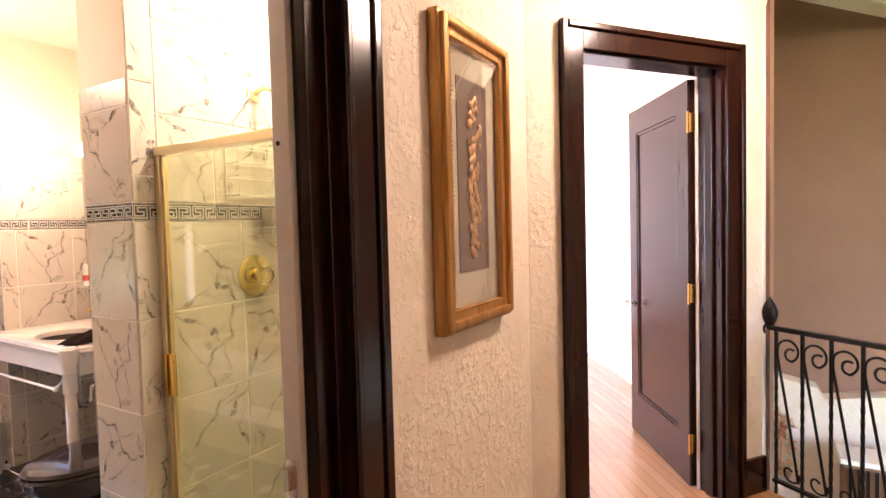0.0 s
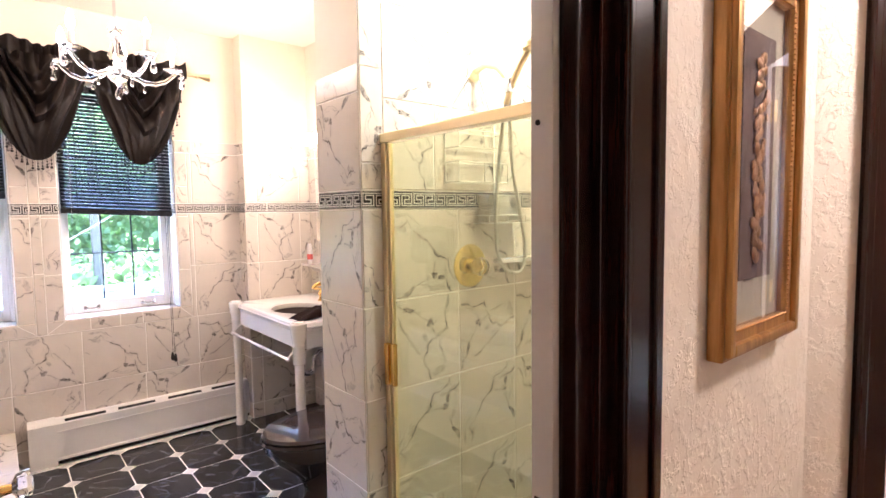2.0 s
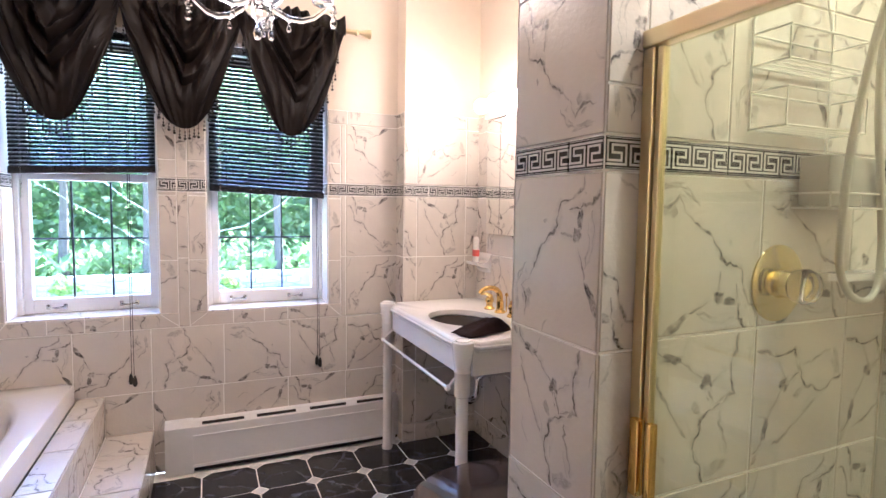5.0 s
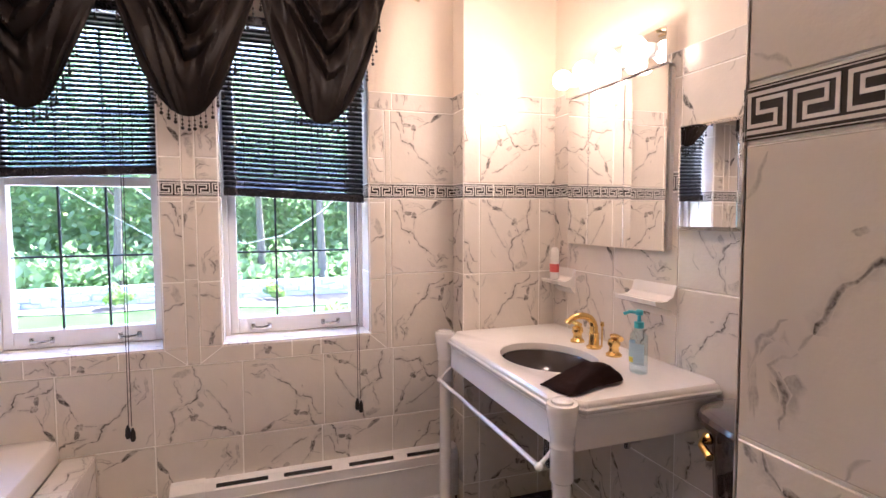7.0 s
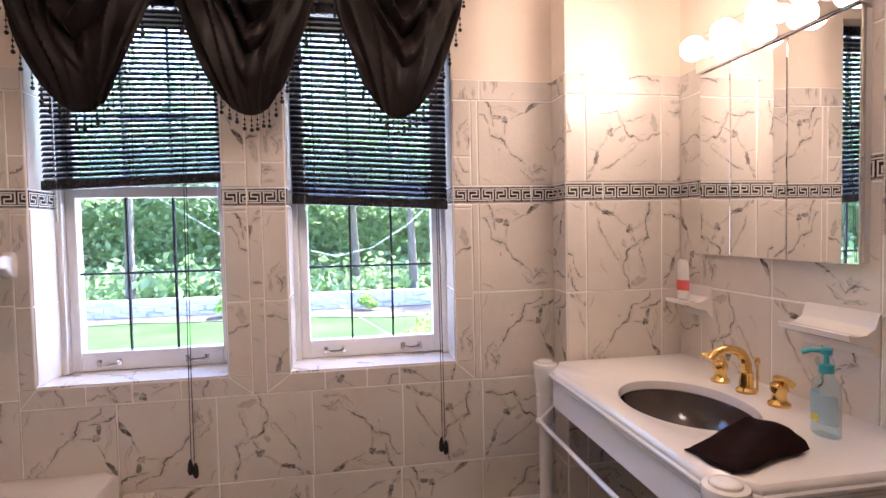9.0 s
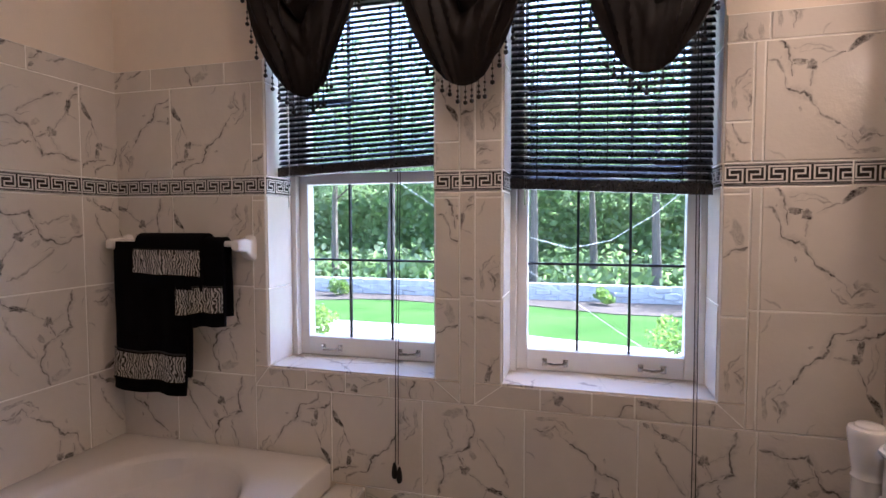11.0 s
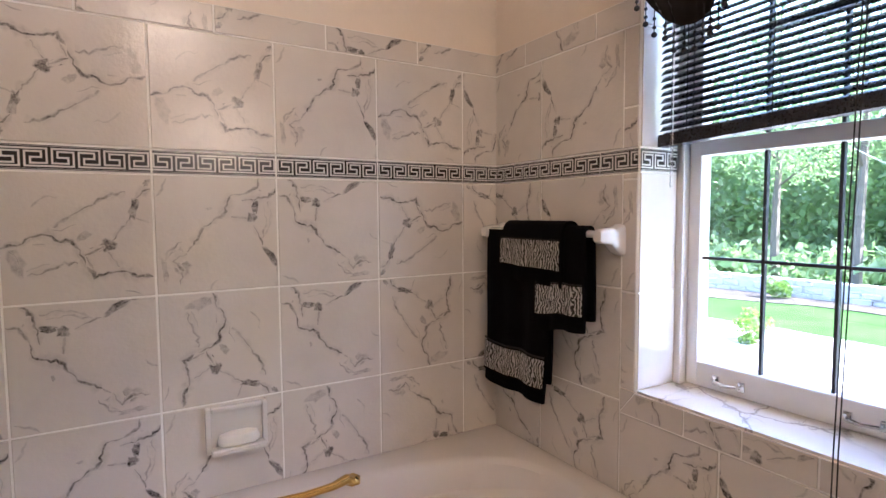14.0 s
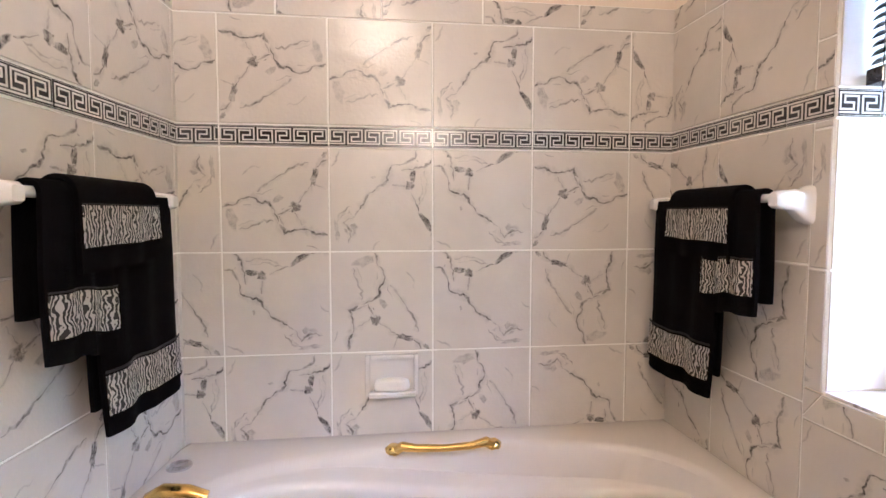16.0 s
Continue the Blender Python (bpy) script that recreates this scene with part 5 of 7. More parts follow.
sweep(((-2.03, -0.52, RIM + 0.010), (-2.035, -0.52, RIM + 0.030), (-2.06, -0.52, RIM + 0.044), (-2.11, -0.52, RIM + 0.040), (-2.15, -0.52, RIM + 0.026)), (0.022, 0.022, 0.022, 0.020, 0.017), 12, bm)
part("spout", bm, M_GOLD, tub, "brass tub spout", True)
structure("wall_tub_deck", box(W, L + 0.081, -0.058, 0.042, 0, 0.396), M_GROUT, "tiled ledge along the bathtub", "tub deck")
structure("wall_tub_step", box(W, L + 0.092, 0.043, 0.238, 0, 0.209), M_GROUT, "tiled step in front of the bathtub", "step")

# soap dish set in the tub wall
sd = tagged(thing("recessed_soap_dish", (-2.56, B, 0.60)), "white ceramic wall soap dish over the bathtub", "soap dish")
x0, x1, z0, z1 = -2.655, -2.495, 0.60, 0.725
for nm, a, b, c, d in (("rim_side", x0, x0 + 0.014, z0, z1), ("rim_side", x1 - 0.014, x1, z0, z1), ("rim_end", x0 + 0.014, x1 - 0.014, z0, z0 + 0.014), ("rim_end", x0 + 0.014, x1 - 0.014, z1 - 0.014, z1)):
    part(nm, box(a, b, B + 0.001, B + 0.020, c, d, 0.004), M_DISH, sd)
part("back", box(x0 + 0.01, x1 - 0.01, B + 0.0055, B + 0.008, z0 + 0.01, z1 - 0.01), M_DISH, sd)
part("tray", box(x0 + 0.01, x1 - 0.01, B + 0.006, B + 0.052, z0 + 0.004, z0 + 0.016, 0.005), M_DISH, sd)
for i in range(6):
    part("rib", box(x0 + 0.026 + i * 0.02, x0 + 0.034 + i * 0.02, B + 0.012, B + 0.050, z0 + 0.0162, z0 + 0.0210, 0.0015), M_DISH, sd)
part("lip", sweep(((x0 + 0.012, B + 0.050, z0 + 0.018), (x1 - 0.012, B + 0.050, z0 + 0.018)), 0.005, 8), M_DISH, sd, smooth=True)
bm = loft([[(-2.575 + a * math.copysign(abs(math.cos(t)) ** 0.7, math.cos(t)), B + 0.033 + b * math.copysign(abs(math.sin(t)) ** 0.7, math.sin(t)), z0 + 0.021 + h) for t in [2 * math.pi * i / 32 for i in range(32)]] for a, b, h in ((0.040, 0.012, 0.0), (0.052, 0.018, 0.006), (0.054, 0.019, 0.018), (0.048, 0.017, 0.032), (0.030, 0.009, 0.038))])
tagged(part("soap_bar", bm, M_SOAP, smooth=True), "white bar of soap resting in the wall dish", "soap")


# ---- towel bars and towels ----
def towel_set(xw, out, y_shift, lift, splay, slip):
    def place(d, y, z):
        return (xw + out * d + splay * (y + y_shift - B), y + y_shift, z - 0.018 + lift * max(0.0, 1.2 - z))

    ob = tagged(thing("towel_bar", place(0, -0.62, 1.2)), "white ceramic towel bar fixed to the tiled wall", "towel bar", group="towel bars by the bathtub")
    for y in (-0.885 + 0.02, -0.36):
        rings = []
        for d, hy, hz in ((0.0045, 0.024, 0.044), (0.010, 0.0235, 0.042), (0.026, 0.021, 0.032), (0.046, 0.019, 0.024), (0.080, 0.0175, 0.019), (0.087, 0.013, 0.014)):
            drop = 0.012 if d < 0.03 else 0.0
            rings.append([place(d, y + hy * math.copysign(abs(math.cos(t)) ** 0.45, math.cos(t)), 1.195 - drop + hz * math.copysign(abs(math.sin(t)) ** 0.45, math.sin(t))) for t in [2 * math.pi * i / 24 for i in range(24)]])
        part("post", loft(rings), M_PORCELAIN, ob, "white ceramic post", True)
    part("bar", sweep((place(0.066, -0.865, 1.20), place(0.066, -0.36, 1.20)), 0.010, 12), M_PORCELAIN, ob, smooth=True)

    def towel(name, label, y0, y1, front, back, lay, bands, seed):
        rnd = random.Random(seed)
        ph = [rnd.uniform(0, 6.28) for _ in range(4)]
        tw = tagged(thing(name, place(0.066, (y0 + y1) / 2, 1.2)), label, "towel", group="towels on the towel bars")
        r = 0.011 + lay

        def fn(u, v, extra=0.0):
            y = y0 + (y1 - y0) * u
            fl, bl = 1.2 - front, 1.2 - back
            total = fl + bl + math.pi * r
            s = v * total
            sag = 0.010 * math.sin(3.0 * u + ph[0]) + 0.005 * math.sin(8 * u + ph[1])
            if s < fl:
                z, d = front + s, 0.066 + r
            elif s < fl + math.pi * r:
                a = (s - fl) / r
                z, d = 1.2 + r * math.sin(a), 0.066 + r * math.cos(a)
            else:
                z, d = 1.2 - (s - fl - math.pi * r), 0.066 - r
            hang = max(0.0, 1.2 - z)
            wave = 0.010 * hang * math.sin(9 * u + ph[2]) + 0.004 * math.sin(17 * u + ph[3]) * min(1, hang * 6)
            z -= sag * min(1, hang * 3)
            d += (wave + 0.02 * hang if d > 0.066 else -abs(wave) * 0.4) + extra
            y += 0.006 * math.sin(7 * hang + ph[1]) * hang * 4 + 0.03 * hang * (0.5 - u) * 0.6
            return place(max(d, 0.012), y, z)

        body_ = part("body", sheet(lambda u, v: fn(u, v), 26, 60, thick=0.009), M_TOWEL, tw, smooth=True)
        fl = 1.2 - front
        total = fl + (1.2 - back) + math.pi * r
        for b0, b1 in bands:
            v0, v1 = (b0 - front) / total, (b1 - front) / total
            part("zebra_band", sheet(lambda u, v: fn(0.004 + 0.992 * u, v0 + (v1 - v0) * v, 0.0062), 26, 8, thick=0.002), M_ZEBRA, body_, "black and silver zebra-striped woven band", True)
            for e in (v0 - 0.008, v1 + 0.008):
                part("braid", sheet(lambda u, v: fn(0.003 + 0.994 * u, e + (v - 0.5) * 0.006, 0.0064), 26, 1, thick=0.002), M_CORD if e > v1 else M_TOWEL, body_, "narrow braid", True)

    towel("bath_towel", "black bath towel with zebra-striped band hanging folded", -0.855, -0.560, 0.675, 0.735, 0.0, ((0.725, 0.815),), 2)
    towel("hand_towel", "black hand towel with zebra-striped band hanging folded", -0.585, -0.405, 0.915 - slip, 0.945 + slip * 0.3, 0.012, ((0.965 - slip, 1.05 - slip),), 4)
    towel("face_cloth", "small black cloth with zebra-striped band hanging folded", -0.74, -0.475, 1.045, 1.10, 0.024, ((1.095, 1.178),), 6)


towel_set(W, 1, 0.0, 0.04, 0.0, 0.0)
towel_set(L, -1, 0.16, 0.11, SPLAY, 0.045)

# ---- chandelier ----
CHX, CHY = -2.56, 0.65
DROPPED = 0.04
ch = tagged(thing("chandelier", (CHX, CHY, CEIL)), "crystal chandelier with curved glass arms and lit candle bulbs", "chandelier")
part("canopy", lathe(((0.06, 0.0), (0.055, -0.015), (0.02, -0.03), (0.008, -0.04)), (CHX, CHY, CEIL)), M_CHROME, ch, smooth=True)
part("stem", sweep(((CHX, CHY, CEIL - 0.035), (CHX, CHY, 2.02 - DROPPED)), 0.006, 8), M_CHROME, ch)
part("column", lathe(((0.010, 0.22), (0.030, 0.19), (0.012, 0.15), (0.020, 0.12), (0.034, 0.08), (0.014, 0.04), (0.040, 0.02), (0.045, 0.0), (0.03, -0.02), (0.008, -0.035)), (CHX, CHY, 1.96 - DROPPED), seg=14), M_CRYSTAL, ch, "cut glass column", True)


def drop(c, size, parent):
    bm = lathe(((0.002, 0.0), (0.30 * size, -0.35 * size), (0.42 * size, -0.62 * size), (0.30 * size, -0.92 * size), (0.05 * size, -1.0 * size)), c, seg=8, sy=0.6)
    bmesh.ops.create_icosphere(bm, subdivisions=1, radius=0.008, matrix=Matrix.Translation(Vector(c) + Vector((0, 0, 0.008))))
    part("crystal_drop", bm, M_CRYSTAL, parent, "faceted crystal drop")


drop((CHX, CHY, 1.915 - DROPPED), 0.055, ch)
for k in range(5):
    a = radians(20 + 72 * k)
    cx, sy_ = math.cos(a), math.sin(a)
    P = lambda r, z: (CHX + r * cx, CHY + r * sy_, z - DROPPED)
    pts = [P(0.03, 1.985), P(0.06, 1.962), P(0.10, 1.945), P(0.145, 1.945), P(0.185, 1.962), P(0.215, 1.99), P(0.235, 2.01), P(0.252, 2.008), P(0.258, 1.992), P(0.248, 1.982), P(0.238, 1.988)]
    arm_ = part("arm", sweep(pts, (0.010, 0.010, 0.010, 0.0095, 0.009, 0.0085, 0.008, 0.0075, 0.007, 0.006, 0.005), 10), M_CRYSTAL, ch, "curved clear glass arm", True)
    part("drip_pan", lathe(((0.010, 0.0), (0.034, 0.012), (0.038, 0.020), (0.034, 0.018), (0.008, 0.010)), P(0.215, 2.0), seg=16), M_CRYSTAL, arm_, smooth=True)
    part("candle", lathe(((0.010, 0.0), (0.010, 0.06), (0.006, 0.065)), P(0.215, 2.012), seg=12), M_WHITE, arm_, "white candle sleeve", True)
    part("bulb", lathe(((0.006, 0.066), (0.014, 0.085), (0.016, 0.10), (0.010, 0.125), (0.002, 0.145)), P(0.215, 2.012), seg=12), M_BULB, arm_, "lit candle bulb", True)
    drop(P(0.252, 1.985), 0.05, arm_)
    drop(P(0.10, 1.93), 0.03, arm_)
lamp("chandelier_glow", "POINT", Matrix.Translation((CHX, CHY, 2.16)), 0.90, WARM, 0.12)

# ---- shower ----
SX0, SX1, SY = -1.404, BATH - 0.012, 1.20
sd_ = tagged(thing("shower_door", (-1.0, SY, 0)), "gold-framed clear glass shower door", "shower door")
part("wall_post", box(SX0 + 0.005, SX0 + 0.030, SY - 0.014, SY + 0.014, 0.10, 1.553, 0.003), M_PALEGOLD, sd_)
part("header", box(SX0 + 0.005, SX1, SY - 0.018, SY + 0.018, 1.554, 1.584, 0.004), M_PALEGOLD, sd_, "brushed gold header rail")
part("stile", box(SX0 + 0.032, SX0 + 0.044, SY - 0.008, SY + 0.008, 0.115, 1.552, 0.002), M_PALEGOLD, sd_)
part("pane", box(SX0 + 0.044, SX1 - 0.02, SY - 0.003, SY + 0.003, 0.12, 1.550), M_SHOWERGLASS, sd_, "clear greenish glass").visible_shadow = False
part("strike_post", box(SX1 - 0.02, SX1, SY - 0.014, SY + 0.014, 0.10, 1.553, 0.003), M_PALEGOLD, sd_)
part("sill_rail", box(SX0 + 0.005, SX1, SY - 0.016, SY + 0.016, 0.098, 0.118, 0.003), M_PALEGOLD, sd_)
bm = box(SX0 + 0.018, SX0 + 0.040, SY - 0.026, SY - 0.009, 0.765, 0.905, 0.004)
box(SX0 + 0.050, SX0 + 0.064, SY - 0.022, SY - 0.004, 0.765, 0.905, 0.004, bm)
part("pull", bm, M_GOLD, sd_, "brass pull handle", True)
structure("wall_shower_curb", box(SX0, SX1, SY - 0.05, SY + 0.05, 0, 0.097, 0.004), M_TILE, "marble shower curb", "curb")
structure("floor_shower", box(SX0, SX1, SY + 0.05, 1.984, 0.0, 0.03), M_DOT, "pale shower floor", "floor")
vlv = tagged(thing("shower_valve", (SX0, 1.575, 1.128)), "round polished brass shower valve with clear knob", "shower valve")
part("escutcheon", lathe(((0.081, 0.0055), (0.080, 0.009), (0.068, 0.013), (0.030, 0.013), (0.024, 0.045)), (SX0, 1.575, 1.128), "x", 32), M_VALVE, vlv, smooth=True)
part("knob", lathe(((0.016, 0.040), (0.034, 0.045), (0.037, 0.065), (0.030, 0.080), (0.01, 0.083)), (SX0, 1.575, 1.128), "x", 10), M_CRYSTAL, vlv, "clear acrylic knob", True)
hs = tagged(thing("hand_shower", (SX0, 1.60, 1.84)), "brass shower arm with hand shower and hose", "shower head")
part("flange", lathe(((0.034, 0.0055), (0.032, 0.012), (0.016, 0.018)), (SX0, 1.60, 1.84), "x", 20), M_PALEGOLD, hs, smooth=True)
part("arm", sweep(((SX0 + 0.01, 1.60, 1.84), (SX0 + 0.07, 1.60, 1.855), (SX0 + 0.13, 1.60, 1.835), (SX0 + 0.18, 1.60, 1.78)), 0.011, 10), M_PALEGOLD, hs, smooth=True)
part("holder", box(SX0 + 0.165, SX0 + 0.205, 1.58, 1.62, 1.735, 1.785, 0.008), M_CHROME, hs, smooth=True)
part("handle", sweep(((SX0 + 0.17, 1.60, 1.70), (SX0 + 0.20, 1.60, 1.765), (SX0 + 0.24, 1.60, 1.825), (SX0 + 0.285, 1.60, 1.875)), (0.011, 0.012, 0.012, 0.016), 12), M_PALEGOLD, hs, "brushed gold hand shower handle", True)
part("spray_head", lathe(((0.020, 0.0), (0.045, -0.02), (0.046, -0.035), (0.040, -0.038)), (SX0 + 0.305, 1.60, 1.893), seg=18), M_PALEGOLD, hs, smooth=True)
hose = [(SX0 + 0.17, 1.60, 1.705), (SX0 + 0.13, 1.615, 1.56), (SX0 + 0.105, 1.62, 1.40), (SX0 + 0.095, 1.625, 1.27), (SX0 + 0.080, 1.66, 1.15), (SX0 + 0.072, 1.745, 1.092), (SX0 + 0.070, 1.80, 1.105), (SX0 + 0.072, 1.81, 1.17), (SX0 + 0.085, 1.765, 1.33), (SX0 + 0.10, 1.71, 1.50), (SX0 + 0.12, 1.675, 1.63), (SX0 + 0.17, 1.62, 1.74)]
cu = bpy.data.curves.new("hose", "CURVE")
cu.dimensions, cu.bevel_depth, cu.bevel_resolution, cu.resolution_u = "3D", 0.0075, 3, 10
sp = cu.splines.new("BEZIER")
sp.bezier_points.add(len(hose) - 1)
for b_, p_ in zip(sp.bezier_points, hose):
    b_.co = Vector(p_) - Vector(hs.location)
    b_.handle_left_type = b_.handle_right_type = "AUTO"
tmp = bpy.data.objects.new("hose_curve", cu)
me = bpy.data.meshes.new_from_object(tmp)
me.materials.clear()
me.materials.append(M_HOSE)
for f in me.polygons:
    f.use_smooth = True
bpy.data.objects.remove(tmp)
ho = new("hose", me)
ho.parent = hs
ho["label"] = "ribbed grey shower hose"
cad = tagged(thing("shower_caddy", (SX0, 1.60, 1.8)), "white wire shower caddy hanging from the shower arm", "shower caddy")
bm = bmesh.new()
sweep(((SX0 + 0.012, 1.455, 1.43), (SX0 + 0.012, 1.455, 1.64), (SX0 + 0.015, 1.49, 1.72), (SX0 + 0.02, 1.60, 1.865), (SX0 + 0.015, 1.67, 1.72), (SX0 + 0.012, 1.70, 1.64), (SX0 + 0.012, 1.70, 1.30)), 0.0025, 6, bm)
part("hanger", bm, M_WIRE, cad)
for z, h, y0, y1 in ((1.555, 0.06, 1.455, 1.70), (1.435, 0.07, 1.455, 1.70), (1.285, 0.03, 1.60, 1.80)):
    bm = bmesh.new()
    for zz in (z, z + h):
        sweep(((SX0 + 0.010, y0, zz), (SX0 + 0.085, y0, zz), (SX0 + 0.085, y1, zz), (SX0 + 0.010, y1, zz)), 0.0022, 5, bm, closed=True)
    for i in range(4):
        x = SX0 + 0.02 + i * 0.018
        sweep(((x, y0, z), (x, y1, z)), 0.0016, 4, bm)
    for y in (y0, (y0 + y1) / 2, y1):
        sweep(((SX0 + 0.085, y, z), (SX0 + 0.085, y, z + h)), 0.0016, 4, bm)
    part("basket", bm, M_WIRE, cad, "white wire basket")
tagged(part("soap_box", box(SX0 + 0.012, SX0 + 0.075, 1.61, 1.79, 1.288, 1.392, 0.012), worn("grey_plastic", (0.45, 0.43, 0.39), 0.4), smooth=True), "grey plastic box standing in the shower caddy", "box")
cs = tagged(thing("corner_shelf", (SX0, 1.98, 1.14)), "white ceramic shelf in the shower corner", "shelf")
part("shelf", prism([(SX0 + 0.005, 1.979), (SX0 + 0.005, 1.70), (SX0 + 0.03, 1.705), (SX0 + 0.055, 1.76), (SX0 + 0.075, 1.979)], 1.130, 1.146), M_PORCELAIN, cs)
rl = tagged(thing("shower_downlight", (-1.03, 1.6, CEIL)), "recessed round ceiling light in the shower", "ceiling lamp")
part("trim_ring", lathe(((0.085, 0.0), (0.083, -0.008), (0.066, -0.006)), (-1.03, 1.6, CEIL)), M_WHITE, rl, smooth=True)
part("lens", lathe(((0.064, -0.001), (0.06, -0.005), (0.02, -0.006)), (-1.03, 1.6, CEIL)), glowing("lit_lens", (1.0, 0.90, 0.62), 5.0), rl, "lit frosted lens", True)
lamp("shower_light", "AREA", look((-1.03, 1.6, CEIL - 0.02), (-1.03, 1.6, 0)), 0.74, (1.0, 0.95, 0.66), 0.12)

# ---- outdoors ----
GZ = -3.3


def ground_mat():
    m = mat("lawn", (0.05, 0.11, 0.02), 0.95, spec=0.05)
    at = place_of(m)
    a, b = speckle(m, 0.35, at), speckle(m, 9, at)
    link(m, ramp(m, arith(m, "ADD", arith(m, "MULTIPLY", a.outputs[0], 0.6), arith(m, "MULTIPLY", b.outputs[0], 0.4)), ((0.35, (0.018, 0.052, 0.010)), (0.65, (0.046, 0.100, 0.024)))), bsdf(m).inputs["Base Color"])
    return m


M_LAWN = ground_mat()
M_GRAVEL = worn("pale_gravel", (0.33, 0.32, 0.29), 0.9, 0.2, 2.0, 0.5, 60)
M_STONE = worn("field_stone", (0.36, 0.35, 0.33), 0.85, 0.2, 3.0, 0.5, 12, spread=20)
M_BARK = worn("bark", (0.11, 0.09, 0.07), 0.9, 0.3, 6, 0.6, 20)


def leaf_mat(name, a, b):
    m = mat(name, a, 0.55)
    tl, mx = m.node_tree.nodes.new("ShaderNodeBsdfTranslucent"), m.node_tree.nodes.new("ShaderNodeMixShader")
    tl.inputs[0].default_value = (b[0] * 1.3, b[1] * 1.5, b[2], 1)
    mx.inputs[0].default_value = 0.55
    link(m, bsdf(m).outputs[0], mx.inputs[1])
    link(m, tl.outputs[0], mx.inputs[2])
    link(m, mx.outputs[0], m.node_tree.nodes["Material Output"].inputs[0])
    g = m.node_tree.nodes.new("ShaderNodeNewGeometry")
    link(m, ramp(m, g.outputs["Random Per Island"], ((0.0, a), (1.0, b))), bsdf(m).inputs["Base Color"])
    return m


M_LEAF = leaf_mat("foliage", (0.085, 0.125, 0.070), (0.23, 0.30, 0.165))
M_LEAF2 = leaf_mat("shrub_foliage", (0.05, 0.09, 0.03), (0.16, 0.24, 0.06))
structure("ground", box(-900, 900, -900, 900, GZ - 1, GZ), M_LAWN, "mown lawn running to the horizon", "ground")
rnd = random.Random(1)
pts = [(-9, -40), (-5, 40), (-14, 40)] + [(-22.5 + 1.5 * math.sin(y * 0.17), y) for y in range(34, -38, -4)]
structure("pavement", prism(pts, GZ + 0.002, GZ + 0.03), M_GRAVEL, "pale gravel drive below the windows", "drive")

# dark dirt strip, with the shade below the trees painted into its colour
structure("ground_bed", prism([(-32.7, -28)] + [(-29.6 + 0.9 * math.sin(y * 0.21) + 0.4 * math.sin(y * 0.7), y) for y in range(-28, 30, 2)] + [(-32.7, 29)], GZ + 0.003, GZ + 0.04), worn("dirt_and_shade", (0.045, 0.034, 0.024), 0.95, 0.4, 3.0, 0.8, 14), "dark dirt strip with painted shade along the stone wall", "flower bed")


def leaf_cloud(name, centre, radius, n, size, seed, material, squash=0.8, lumps=9):
    """Many small leaf blades in uneven lumps."""
    g = np.random.RandomState(seed)
    lc = g.normal(size=(lumps, 3))
    lc = lc / np.linalg.norm(lc, axis=1)[:, None] * g.uniform(0.25, 0.75, (lumps, 1))
    lr = g.uniform(0.28, 0.5, lumps)
    k = g.randint(0, lumps, n)
    d = g.normal(size=(n, 3))
    d = d / np.linalg.norm(d, axis=1)[:, None] * (g.uniform(0.3, 1.0, (n, 1)) ** 0.5)
    p = (lc[k] + d * lr[k][:, None]) * radius * np.array([1, 1, squash]) + np.array(centre)
    t = g.normal(size=(n, 3))
    t /= np.linalg.norm(t, axis=1)[:, None]
    s = np.cross(t, g.normal(size=(n, 3)))
    s /= np.linalg.norm(s, axis=1)[:, None]
    w = size * g.uniform(0.6, 1.3, (n, 1))
    v = np.stack([p - t * w, p + s * w * 0.5, p + t * w, p - s * w * 0.5], 1).reshape(-1, 3)
    me = bpy.data.meshes.new(name)
    me.from_pydata(v.tolist(), [], np.arange(4 * n).reshape(-1, 4).tolist())
    me.materials.append(material)
    return new(name, me)


def tree(x, y, height, spread, seed):
    r = random.Random(seed)
    t = tagged(thing("tree", (x, y, GZ)), "leafy deciduous tree with a tall trunk at the wood's edge", "tree", group="trees at the edge of the lawn")
    lean = r.uniform(-0.4, 0.4)
    bm = sweep([(x + lean * (i / 6) ** 2, y + 0.1 * math.sin(i + seed), GZ - 0.1 + height * 0.85 * i / 6) for i in range(7)], [0.34 - 0.045 * i for i in range(7)], 8)
    for i in range(5):
        z = GZ + height * (0.35 + 0.1 * i)
        a = r.uniform(0, 6.28)
        ln = spread * r.uniform(0.5, 0.8)
        sweep(((x + lean * 0.3, y, z), (x + ln * 0.5 * math.cos(a), y + ln * 0.5 * math.sin(a), z + ln * 0.35), (x + ln * math.cos(a), y + ln * math.sin(a), z + ln * 0.6)), (0.09, 0.06, 0.025), 6, bm)
    part("trunk", bm, M_BARK, t, smooth=True)
    c = leaf_cloud("crown", (0, 0, height * 0.64), max(spread, height * 0.39), 5600, 0.115, seed, M_LEAF, 1.0, 14)
    c.parent = t


